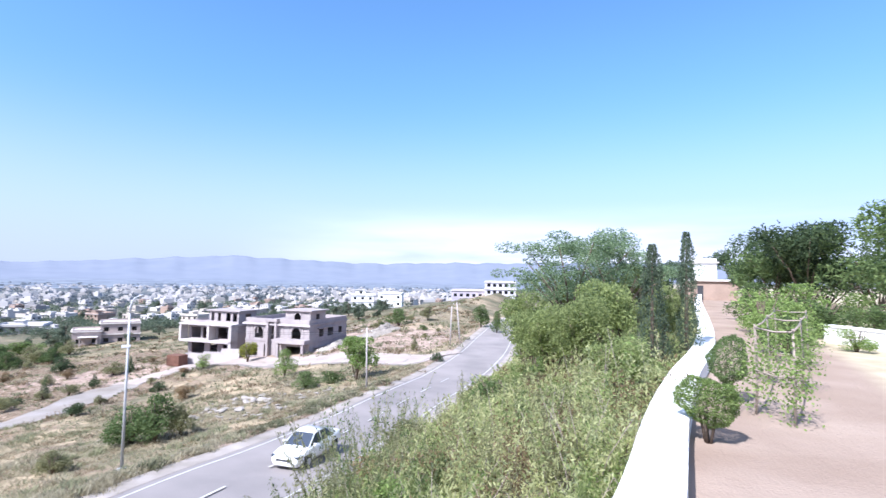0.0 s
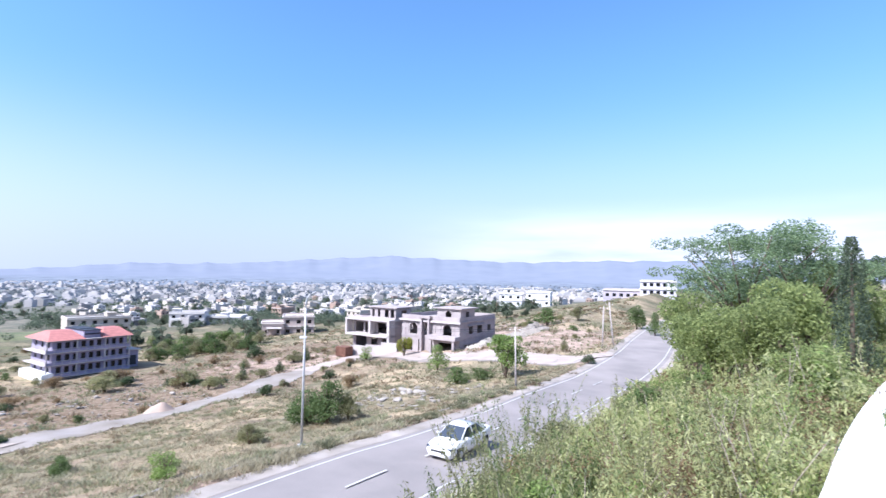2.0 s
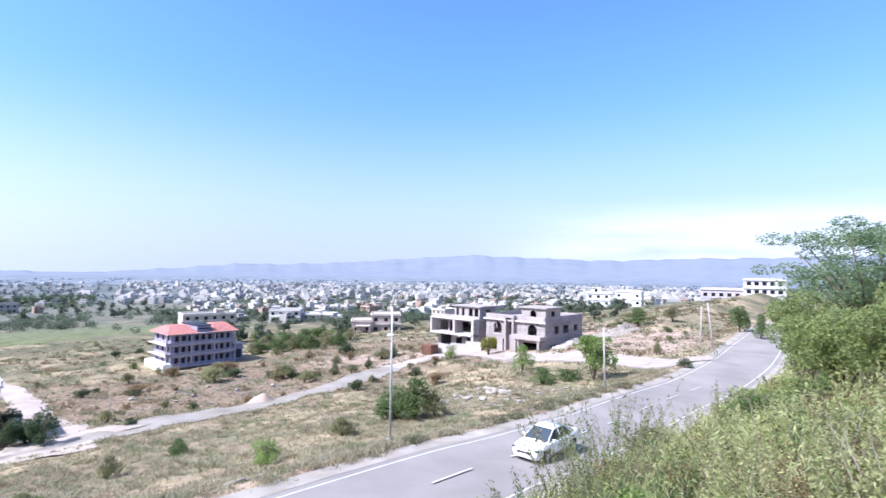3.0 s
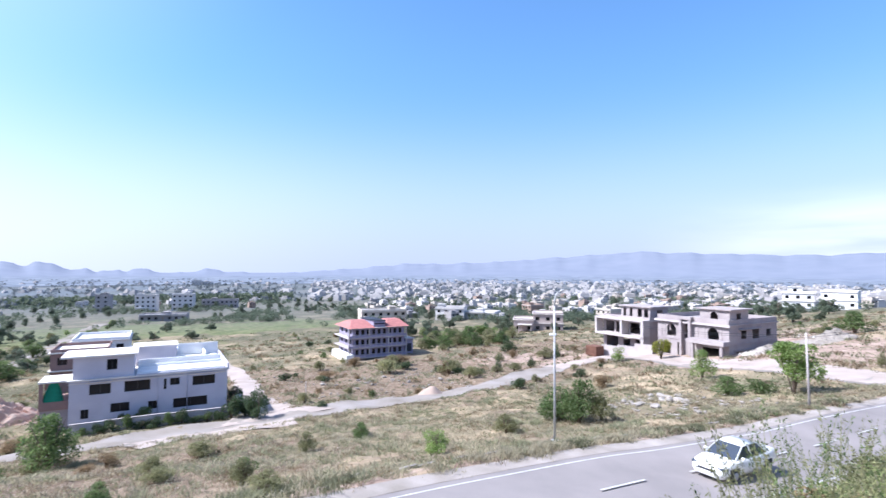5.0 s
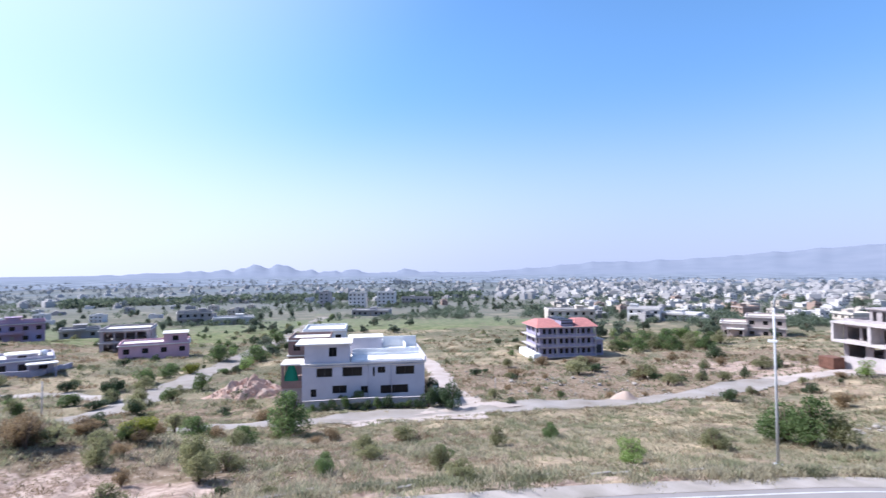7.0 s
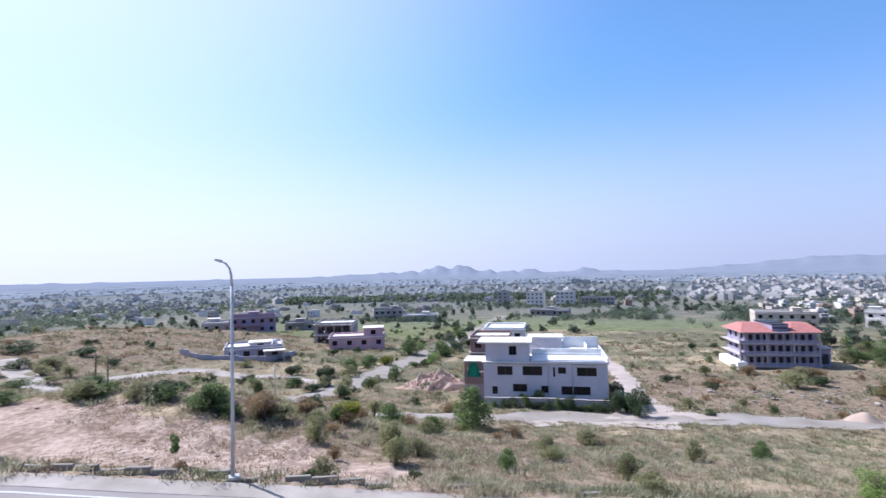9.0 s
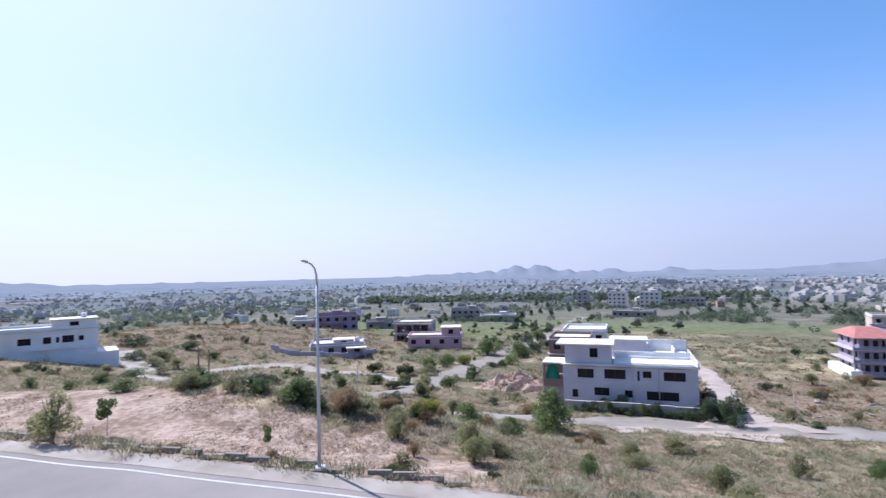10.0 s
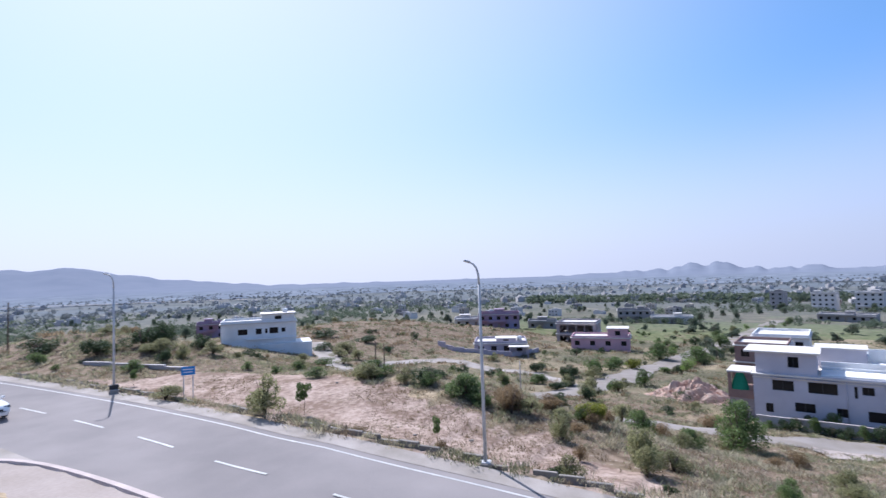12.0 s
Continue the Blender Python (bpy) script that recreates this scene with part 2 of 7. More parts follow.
def boxes_me(name, boxes, material, bevel=0.0):
    """One mesh out of boxes (x0, x1, y0, y1, z0, z1)."""
    v, f = [], []
    for b in boxes:
        bv, bf = box_vf(*b)
        f += [tuple(i + len(v) for i in q) for q in bf]
        v += bv
    me = mesh_from(name, v, f, material)
    if bevel:
        bm = bmesh.new()
        bm.from_mesh(me)
        bmesh.ops.bevel(bm, geom=bm.edges[:], offset=bevel, segments=1, affect="EDGES")
        bm.to_mesh(me)
        bm.free()
    return me


def tube_vf(points, radii, sides=8):
    """A tapered tube along points."""
    pts = [Vector(p) for p in points]
    v, f = [], []
    for i, p in enumerate(pts):
        d = (pts[min(i + 1, len(pts) - 1)] - pts[max(i - 1, 0)]).normalized()
        a = d.cross(Vector((0.31, 0.95, 0.05))).normalized()
        b = d.cross(a)
        for k in range(sides):
            c = 2 * math.pi * k / sides
            v.append(p + (a * math.cos(c) + b * math.sin(c)) * radii[i])
    for i in range(len(pts) - 1):
        for k in range(sides):
            k2 = (k + 1) % sides
            f.append((i * sides + k, i * sides + k2, (i + 1) * sides + k2, (i + 1) * sides + k))
    f.append(tuple(range(sides))[::-1])
    f.append(tuple((len(pts) - 1) * sides + k for k in range(sides)))
    return v, f


def tubes_me(name, tubes, material, sides=8):
    v, f = [], []
    for pts, rad in tubes:
        tv, tf = tube_vf(pts, rad, sides)
        f += [tuple(i + len(v) for i in q) for q in tf]
        v += tv
    return mesh_from(name, v, f, material, True)


# ---- the lie of the land ----
FAR_LINE = [(-33.6, -110.0), (-30.4, -75.0), (-27.4, -52.0), (-26.0, -43.0), (-24.7, -35.6), (-23.4, -28.8), (-22.15, -23.2), (-20.95, -18.4), (-19.8, -14.5), (-19.05, -11.0), (-18.55, -8.2), (-17.9, -4.0), (-16.3, 5.0),
            (-14.6, 14.0), (-13.3, 19.4), (-11.6, 25.6), (-9.6, 31.2), (-4.7, 47.4), (-0.1, 60.4), (2.7, 68.5), (5.7, 78.5), (9.8, 95.5), (15.6, 117.0), (25.0, 145.0), (44.0, 195.0), (110.0, 370.0)]
HALF = 3.15
TOE = 8.6  # where the bank begins, from the far edge line
TERRACE = 6.8


def smooth_line(pts, step=0.8):
    """A smooth line through the points, at even steps."""
    p = np.array(pts, float)
    out = []
    for i in range(len(p) - 1):
        a, b, c, d = p[max(i - 1, 0)], p[i], p[i + 1], p[min(i + 2, len(p) - 1)]
        n = max(2, int(np.linalg.norm(c - b) / step))
        for k in range(n):
            t = k / n
            out.append(0.5 * (2 * b + (c - a) * t + (2 * a - 5 * b + 4 * c - d) * t * t + (3 * b - a - 3 * c + d) * t ** 3))
    out.append(p[-1])
    return np.array(out)


def offset_line(line, d):
    """The line moved d metres to its right."""
    t = np.gradient(line, axis=0)
    t /= np.linalg.norm(t, axis=1)[:, None]
    return line + d * np.stack([t[:, 1], -t[:, 0]], 1)


def line_distance(x, y, line):
    """Signed distance to a line (left of it positive) and the nearest index."""
    best, idx = np.full(x.shape, 1e18), np.zeros(x.shape, int)
    if x.size < 50:
        d = (x[..., None] - line[:, 0]) ** 2 + (y[..., None] - line[:, 1]) ** 2
        best, idx = d.min(-1), d.argmin(-1)
    for i in range(len(line) if x.size >= 50 else 0):
        d = (x - line[i, 0]) ** 2 + (y - line[i, 1]) ** 2
        near = d < best
        best[near], idx[near] = d[near], i
    t = np.gradient(line, axis=0)
    side = t[idx, 0] * (y - line[idx, 1]) - t[idx, 1] * (x - line[idx, 0])
    return np.sqrt(best) * np.sign(side), idx


def road_z(y):
    return np.interp(y, [-60, -12, 4, 22, 40, 60, 110], [2.7, 2.4, 1.4, 0.05, -1.3, -2.0, -1.0])


far_line = smooth_line(FAR_LINE)
coarse = far_line[::3]
EDGE = [(12.0, -60.0), (6.0, -24.0), (1.5, -9.0), (-0.7, -2.5), (0.3, 2.2), (2.3, 5.5), (4.1, 8.9), (6.3, 12.7), (12.7, 23.3), (28.0, 52.5), (52.0, 98.0), (80.0, 160.0)]
edge_line = smooth_line(EDGE, 0.6)
edge_coarse = edge_line[::2]
# knolls: plan position, height, spread, spread across, heading
KNOLLS = [(tuple(polar(136.0, 124)), 4.2, 17.0, 17.0, 0.0), ((85.0, 235.0), 11.5, 95.0, 95.0, 0.0), ((-165.0, -82.0), 8.5, 42.0, 42.0, 0.0), ((-34.0, -17.0), 4.7, 14.0, 9.5, 12.0), ((-46.0, -62.0), 6.6, 22.0, 22.0, 0.0)]
STREET = [polar(101, 71.0), polar(91, 64.0), polar(82, 62.0), polar(74, 64.0), polar(67.9, 66.7), polar(58.1, 67.6), polar(46.3, 75.2), polar(35.8, 87.9), polar(29.5, 105.0), polar(24.5, 113.0), polar(19.9, 111.0), polar(12.7, 95.5), polar(8.2, 87.9), polar(3.7, 80.6), polar(-1.5, 73.0)]


def ground(x, y, relief=True):
    """Height of the land at x, y (arrays or numbers)."""
    x, y = np.atleast_1d(np.asarray(x, float)), np.atleast_1d(np.asarray(y, float))
    shape = x.shape
    x, y = x.ravel(), y.ravel()
    s, i = line_distance(x, y, coarse)
    zr = road_z(coarse[i, 1])
    beyond = np.maximum(s - 2.2, 0)
    land = zr * np.exp(-beyond / 60) - 10.3 * (1 - np.exp(-beyond / 31)) - 36 * (1 - np.exp(-beyond / 850))
    far = np.clip((beyond - 4) / 14, 0, 1)
    for (kx, ky), h, a, b, turn in KNOLLS:
        c, sn = math.cos(radians(turn)), math.sin(radians(turn))
        u, v = (x - kx) * c + (y - ky) * sn, -(x - kx) * sn + (y - ky) * c
        land += far * h * np.exp(-0.5 * (u / b) ** 2 - 0.5 * (v / a) ** 2)
    u, _ = line_distance(x, y, edge_coarse)
    near = np.maximum(-s - TOE, 0)
    bank = near / (near + np.maximum(u, 0) + 1e-6)
    bank = bank ** 0.8
    slope = zr + (TERRACE - 0.35 - zr) * bank
    z = np.where(s > 0, land, np.where(u > 0, slope, TERRACE))
    if relief:
        r = np.hypot(x, y)
        amp = np.clip((np.abs(s - 1) - 8) / 20, 0, 1) * np.clip(beyond, 0, 1)
        z += amp * (0.35 * np.sin(x * 0.21 + 1.3) * np.sin(y * 0.17 + 0.4) + 0.18 * np.sin(x * 0.63 + y * 0.3) * np.sin(y * 0.55 - x * 0.21 + 2)) * np.clip(400 / (r + 1), 0, 1)
    return z.reshape(shape)


def gz(x, y):
    return float(ground(x, y)[0])


STREET_LINE = smooth_line(STREET, 1.0)


def lot_mask(x, y):
    """1 on the bare lot behind the kerb, 0 off it, with a ragged rim."""
    s, _ = line_distance(x, y, coarse)
    depth = np.interp(y, [-48, -42, -36, -27, -21, -15, -11, -4, 1, 4], [6, 10, 16, 17.5, 16.4, 15.5, 14.1, 13, 11, 3]) + 0.8 * np.sin(y * 1.1) + 0.5 * np.sin(y * 2.7 + x)
    return np.clip((s - 2.1) / 0.4, 0, 1) * np.clip((depth - s) / 1.6, 0, 1) * (y < 5) * (y > -48)


# ---- ground: one sheet to the horizon ----
def make_ground():
    az = np.concatenate([np.arange(-50, 155, 0.5), np.arange(155, 310, 2.5)])
    r = 1.2 * np.exp(np.arange(0, 8.32, 0.0225))
    r = np.concatenate([r[r < 4900], [4950.0]])
    A, Rr = np.meshgrid(np.radians(az), r)
    x, y = -np.sin(A) * Rr, np.cos(A) * Rr
    z = ground(x, y)
    d_street, i_street = line_distance(x.ravel(), y.ravel(), STREET_LINE)
    s, _ = line_distance(x.ravel(), y.ravel(), coarse)
    on_road = ((s < 2.6) & (s > -TOE - 0.2)).reshape(x.shape)
    z[on_road] -= 0.12
    nr, na = x.shape
    verts = np.stack([x, y, z], -1).reshape(-1, 3)
    faces = [(i * na + j, i * na + (j + 1) % na, (i + 1) * na + (j + 1) % na, (i + 1) * na + j) for i in range(nr - 1) for j in range(na)]
    faces = [f[::-1] for f in faces]
    faces.append(tuple(range(na)))
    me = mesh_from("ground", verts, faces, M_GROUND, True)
    bare = np.zeros(x.size)
    xx, yy = x.ravel(), y.ravel()
    bare = np.maximum(bare, lot_mask(xx, yy))
    for (cx, cy), ra, rb in ((polar(6, 140), 16, 9), (polar(2, 105), 12, 8), (polar(22, 119), 7, 11), (polar(13, 103), 6, 9), (polar(31, 120), 9, 9), (polar(7, 112), 9, 8)):
        bare = np.maximum(bare, np.exp(-0.5 * (((xx - cx) / rb) ** 2 + ((yy - cy) / ra) ** 2)))
    u_edge = line_distance(xx, yy, edge_coarse)[0]
    terr = (u_edge < 0) & (s < 0)
    bare = np.maximum(bare, terr * 0.75)
    bare = np.maximum(bare, 0.55 * np.exp(-0.5 * ((s - 2.5) / 1.2) ** 2))
    dist = np.hypot(xx, yy)
    green = np.clip((dist - 120) / 200, 0, 0.75) + 0.5 * np.exp(-0.5 * ((xx + 130) / 45) ** 2 - 0.5 * ((yy - 20) / 50) ** 2)
    field, rough = np.zeros(x.size), np.zeros(x.size)
    for (cx, cy), r in ((polar(67, 262), 24), (polar(74, 268), 26), (polar(84, 262), 30), (polar(58, 270), 18), (polar(92, 225), 26), (polar(97, 300), 24)):
        field = np.maximum(field, np.exp(-0.5 * ((xx - cx) ** 2 + (yy - cy) ** 2) / r ** 2))
    for (cx, cy), r in ((polar(46, 98), 17), (polar(37, 112), 17), (polar(54, 100), 14), (polar(118, 165), 30), (polar(108, 175), 22), (polar(136, 80), 18), (polar(97, 62), 14), (polar(82, 42), 12), (polar(30, 135), 14)):
        rough = np.maximum(rough, np.exp(-0.5 * ((xx - cx) ** 2 + (yy - cy) ** 2) / r ** 2))
    # plain: share of painted haze tint, growing with distance
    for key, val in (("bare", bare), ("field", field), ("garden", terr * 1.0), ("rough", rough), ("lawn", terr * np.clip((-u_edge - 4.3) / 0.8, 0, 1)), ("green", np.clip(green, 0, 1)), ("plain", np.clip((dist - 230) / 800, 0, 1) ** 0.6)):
        me.attributes.new(key, "FLOAT", "POINT").data.foreach_set("value", val.astype(np.float32))
    ob = new("ground", me)
    return tagged(ob, "dry grassy hillside and pale soil sloping down to a wide plain", "ground", kind="structure")


def ground_material():
    m = bpy.data.materials.new("grass_soil_and_far_haze")
    m.use_nodes = True
    n, l = m.node_tree.nodes, m.node_tree.links
    b = n["Principled BSDF"]
    geo = n.new("ShaderNodeNewGeometry")

    def noise_at(scale, detail=6):
        t = n.new("ShaderNodeTexNoise")
        t.inputs["Scale"].default_value, t.inputs["Detail"].default_value = scale, detail
        l.new(geo.outputs["Position"], t.inputs["Vector"])
        return t.outputs["Fac"]

    def mix(fac, a, c):
        k = n.new("ShaderNodeMix")
        k.data_type = "RGBA"
        for key, v in (("Factor", fac), ("A", a), ("B", c)):
            if isinstance(v, tuple):
                k.inputs[key].default_value = (*v, 1)
            else:
                l.new(v, k.inputs[key])
        return k.outputs["Result"]

    def ramp(fac, lo, hi):
        k = n.new("ShaderNodeMapRange")
        k.inputs["From Min"].default_value, k.inputs["From Max"].default_value = lo, hi
        l.new(fac, k.inputs["Value"])
        return k.outputs["Result"]

    def attr(name):
        a = n.new("ShaderNodeAttribute")
        a.attribute_name = name
        return a.outputs["Fac"]

    def add(a, c, k=1.0):
        q = n.new("ShaderNodeMath")
        q.operation = "MULTIPLY_ADD"
        q.inputs[1].default_value = k
        l.new(a, q.inputs[0])
        l.new(c, q.inputs[2])
        return q.outputs[0]

    tan = mix(ramp(noise_at(3.5), 0.3, 0.7), (0.27, 0.208, 0.136), (0.5, 0.4, 0.275))
    greens = mix(ramp(noise_at(0.9), 0.35, 0.7), (0.09, 0.088, 0.056), (0.18, 0.165, 0.11))
    tan = mix(ramp(noise_at(0.22), 0.42, 0.66), tan, mix(ramp(noise_at(2.2), 0.35, 0.65), (0.125, 0.105, 0.065), (0.27, 0.23, 0.15)))
    grass = mix(ramp(add(attr("green"), noise_at(0.07), 0.3), 0.46, 0.7), tan, greens)
    green_field = mix(ramp(noise_at(0.35), 0.35, 0.65), (0.095, 0.115, 0.05), (0.18, 0.185, 0.095))
    grass = mix(ramp(add(attr("field"), noise_at(0.06), 0.6), 0.62, 0.72), grass, green_field)
    brown = mix(ramp(noise_at(1.1), 0.35, 0.68), (0.12, 0.088, 0.06), (0.27, 0.205, 0.15))
    brown = mix(ramp(noise_at(3.2, 3), 0.62, 0.72), brown, (0.4, 0.35, 0.3))
    grass = mix(ramp(add(attr("rough"), noise_at(0.2), 0.6), 0.55, 0.75), grass, brown)
    soil = mix(ramp(add(noise_at(0.5), noise_at(2.6), 1.0), 0.8, 1.2), (0.22, 0.155, 0.12), (0.44, 0.342, 0.285))
    soil = mix(ramp(add(noise_at(0.38), noise_at(4.0), 0.45), 0.79, 0.92), soil, mix(ramp(noise_at(6.0), 0.35, 0.65), (0.13, 0.1, 0.068), (0.24, 0.19, 0.13)))
    near = mix(ramp(add(attr("bare"), noise_at(0.55), 0.55), 0.66, 0.82), grass, soil)
    # far ground: grey-blue distance haze painted into the base colours
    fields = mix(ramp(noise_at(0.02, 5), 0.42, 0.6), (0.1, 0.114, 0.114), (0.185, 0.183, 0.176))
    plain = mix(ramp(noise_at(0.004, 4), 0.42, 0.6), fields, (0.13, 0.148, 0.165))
    bed = mix(ramp(noise_at(0.45, 4), 0.3, 0.7), (0.27, 0.2, 0.155), (0.36, 0.28, 0.225))
    near = mix(attr("garden"), near, bed)
    lawn = mix(ramp(noise_at(1.2, 5), 0.3, 0.7), (0.36, 0.3, 0.2), (0.47, 0.41, 0.29))
    near = mix(attr("lawn"), near, lawn)
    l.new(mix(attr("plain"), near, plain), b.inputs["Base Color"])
    b.inputs["Roughness"].default_value = 1.0
    b.inputs["Specular IOR Level"].default_value = 0.05
    bp = n.new("ShaderNodeBump")
    bp.inputs["Strength"].default_value, bp.inputs["Distance"].default_value = 0.5, 0.05
    l.new(add(noise_at(5.0), noise_at(22.0), 1.0), bp.inputs["Height"])
    l.new(bp.outputs["Normal"], b.inputs["Normal"])
    return m


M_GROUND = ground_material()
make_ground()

# ---- hills on the horizon ----
RIDGE = [(-60, 2.5), (-30, 2.0), (-6, 1.62), (0, 1.46), (7, 1.3), (12, 1.4), (17, 1.62), (20.5, 1.78), (25, 1.4), (31, 1.05), (36, 0.62), (41, 0.4), (46, 0.45), (50, -0.05), (54, -0.35), (58, -0.55), (61.5, -0.8),
         (64, -0.5), (66.2, -0.32), (69, -0.7), (72, -0.35), (75, -0.3), (77.7, -0.55), (79.4, 0.42), (81.5, 0.2), (84, -0.1), (88, -0.32), (92, -0.5), (97, -0.66), (104, -0.7), (118, -0.62), (126, -0.5),
         (130, -0.25), (136, 0.35), (141, 1.15), (144, 1.7), (147, 1.45), (150, 1.6), (180, 2.0), (240, 2.2), (300, 2.5)]


def make_hills():
    az = np.arange(-60, 300, 0.25)
    el = np.interp(az, [p[0] for p in RIDGE], [p[1] for p in RIDGE])
    el += 0.07 * np.sin(az * 0.9 + 0.7) * np.sin(az * 0.43) + 0.045 * np.sin(az * 1.9 + 2) + 0.025 * np.sin(az * 3.7)
    crag = np.exp(-0.5 * ((az - 76) / 10) ** 2)
    el += crag * (0.16 * np.abs(np.sin(az * 0.75)) * np.sin(az * 2.3) + 0.06 * np.sin(az * 5.1 + 1))
    el += 0.1 * crag * np.tanh(3 * np.sin(az * 1.15 + 0.4)) + 0.035 * crag * np.sign(np.sin(az * 3.3 + 1))
    crest = 4300.0
    top = 9.5 + crest * np.tan(np.radians(el))
    foot = -43.0
    verts, rows = [], [(0.36, None), (0.46, None), (0.58, None), (0.72, 0.0), (0.77, 0.1), (0.82, 0.28), (0.87, 0.5), (0.92, 0.72), (0.96, 0.9), (1.0, 1.0), (1.06, 0.8), (1.12, 0.2)]
    for k, (f, h) in enumerate(rows):
        for j, a in enumerate(az):
            if h is None:
                p = polar(a, crest * f)
                verts.append((p[0], p[1], gz(p[0], p[1]) + 1.0 + 14 * (f - 0.36) * math.sin(a * 0.5) ** 2))
                continue
            fold = noise.fractal(Vector((a * 0.16, h * 0.9, 3.1)), 1.0, 2.0, 5) * 0.018 * (1 - abs(2 * h - 1))
            spur = 1 + fold
            p = polar(a, crest * f * spur)
            verts.append((p[0], p[1], foot + (max(top[j], foot + 2) - foot) * h))
    n = len(az)
    faces = [(k * n + j, k * n + (j + 1) % n, (k + 1) * n + (j + 1) % n, (k + 1) * n + j) for k in range(len(rows) - 1) for j in range(n)]
    m = bpy.data.materials.new("glowing_haze_blue_hills")
    m.use_nodes = True
    nn, l = m.node_tree.nodes, m.node_tree.links
    b = nn["Principled BSDF"]
    geo, tex = nn.new("ShaderNodeNewGeometry"), nn.new("ShaderNodeTexNoise")
    tex.inputs["Scale"].default_value, tex.inputs["Detail"].default_value = 0.006, 8
    l.new(geo.outputs["Position"], tex.inputs["Vector"])
    # haze painted in: a blue base colour that also glows
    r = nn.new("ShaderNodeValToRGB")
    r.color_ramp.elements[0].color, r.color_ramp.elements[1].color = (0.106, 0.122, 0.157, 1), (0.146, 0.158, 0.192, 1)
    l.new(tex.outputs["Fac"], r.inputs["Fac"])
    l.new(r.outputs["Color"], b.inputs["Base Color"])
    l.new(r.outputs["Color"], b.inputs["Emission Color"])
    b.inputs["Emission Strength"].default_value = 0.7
    strips = nn.new("ShaderNodeTexNoise")
    strips.inputs["Scale"].default_value, strips.inputs["Detail"].default_value = 0.016, 9
    l.new(geo.outputs["Position"], strips.inputs["Vector"])
    # flat foot: the far plain's haze as a glowing grey-blue
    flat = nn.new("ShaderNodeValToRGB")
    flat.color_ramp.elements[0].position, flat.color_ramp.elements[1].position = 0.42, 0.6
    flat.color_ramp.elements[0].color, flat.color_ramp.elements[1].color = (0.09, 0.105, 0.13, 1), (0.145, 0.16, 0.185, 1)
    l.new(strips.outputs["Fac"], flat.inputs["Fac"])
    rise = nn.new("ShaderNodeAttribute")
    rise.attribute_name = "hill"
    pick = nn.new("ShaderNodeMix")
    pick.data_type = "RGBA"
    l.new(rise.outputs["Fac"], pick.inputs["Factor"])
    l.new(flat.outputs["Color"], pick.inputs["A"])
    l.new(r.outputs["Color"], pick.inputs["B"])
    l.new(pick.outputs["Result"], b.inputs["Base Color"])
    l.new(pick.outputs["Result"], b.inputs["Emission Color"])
    b.inputs["Roughness"].default_value = 1
    b.inputs["Specular IOR Level"].default_value = 0
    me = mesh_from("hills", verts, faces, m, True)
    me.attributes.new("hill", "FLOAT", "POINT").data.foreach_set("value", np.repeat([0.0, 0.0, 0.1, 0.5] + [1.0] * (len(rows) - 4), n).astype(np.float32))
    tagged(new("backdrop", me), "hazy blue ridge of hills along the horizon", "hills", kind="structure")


make_hills()

# ---- roads ----
def strip(line, a, b, lift, za=None):
    """A ribbon between two offsets (numbers or one a point) to the right of a line, draped at the line's height."""
    a, b = (np.broadcast_to(np.asarray(o, float), (len(line),))[:, None] for o in (a, b))
    p, q = offset_line(line, a), offset_line(line, b)
    v, f = [], []
    for i in range(len(line)):
        z = za(line[i]) + lift
        v += [(*p[i], z), (*q[i], z)]
    for i in range(len(line) - 1):
        f.append((2 * i, 2 * i + 1, 2 * i + 3, 2 * i + 2))
    return v, f


def z_main(p):
    return float(road_z(p[1]))


road = new("road", mesh_from("road", *strip(far_line, -0.45, 2 * HALF + 0.6, 0.0, z_main), M_ASPHALT))
tagged(road, "worn grey asphalt road curving along the hillside", "road", kind="structure")
part("edge_line", mesh_from("edge_line", *strip(far_line, -0.055, 0.055, 0.006, z_main), M_LINE), road, None, "white painted edge line")
near_edge = np.full(len(far_line), 2 * HALF)
north = far_line[:, 1] > -6
part("edge_line", mesh_from("edge_line", *strip(far_line[north], (near_edge - 0.055)[north], (near_edge + 0.055)[north], 0.006, z_main), M_LINE), road, None, "white painted edge line")
centre = offset_line(far_line, HALF)
steps = np.concatenate([[0], np.cumsum(np.linalg.norm(np.diff(centre, axis=0), axis=1))])
d0 = steps[np.argmin(np.abs(centre[:, 1] + 15.5))] % 6.15
while d0 + 3.0 < steps[-1]:
    k = np.linspace(d0, d0 + 3.0, 6)
    seg = np.stack([np.interp(k, steps, centre[:, 0]), np.interp(k, steps, centre[:, 1])], 1)
    part("lane_dash", mesh_from("lane_dash", *strip(seg, -0.06, 0.06, 0.006, z_main), M_LINE), road)
    d0 += 6.15
shoulder = new("pavement", mesh_from("shoulder", *strip(far_line, -1.55, -0.45, 0.012, z_main), M_SHOULDER))
tagged(shoulder, "pale dusty concrete shoulder along the asphalt road", "pavement", kind="structure")
shoulder2 = new("pavement", mesh_from("shoulder", *strip(far_line, 2 * HALF + 0.6, TOE + 0.4, 0.012, z_main), M_SHOULDER))
tagged(shoulder2, "pale dusty concrete shoulder at the foot of the bank", "pavement", kind="structure")


# raised kerb round the tip of the dirt verge where the road widens into the bend
TIP = smooth_line([(-10.0, -28.0), (-12.2, -27.1), (-13.7, -25.6), (-14.5, -23.9), (-14.65, -22.2), (-14.5, -20.3), (-13.95, -17.2), (-13.2, -13.9), (-12.2, -10.2), (-11.4, -6.5)], 0.5)


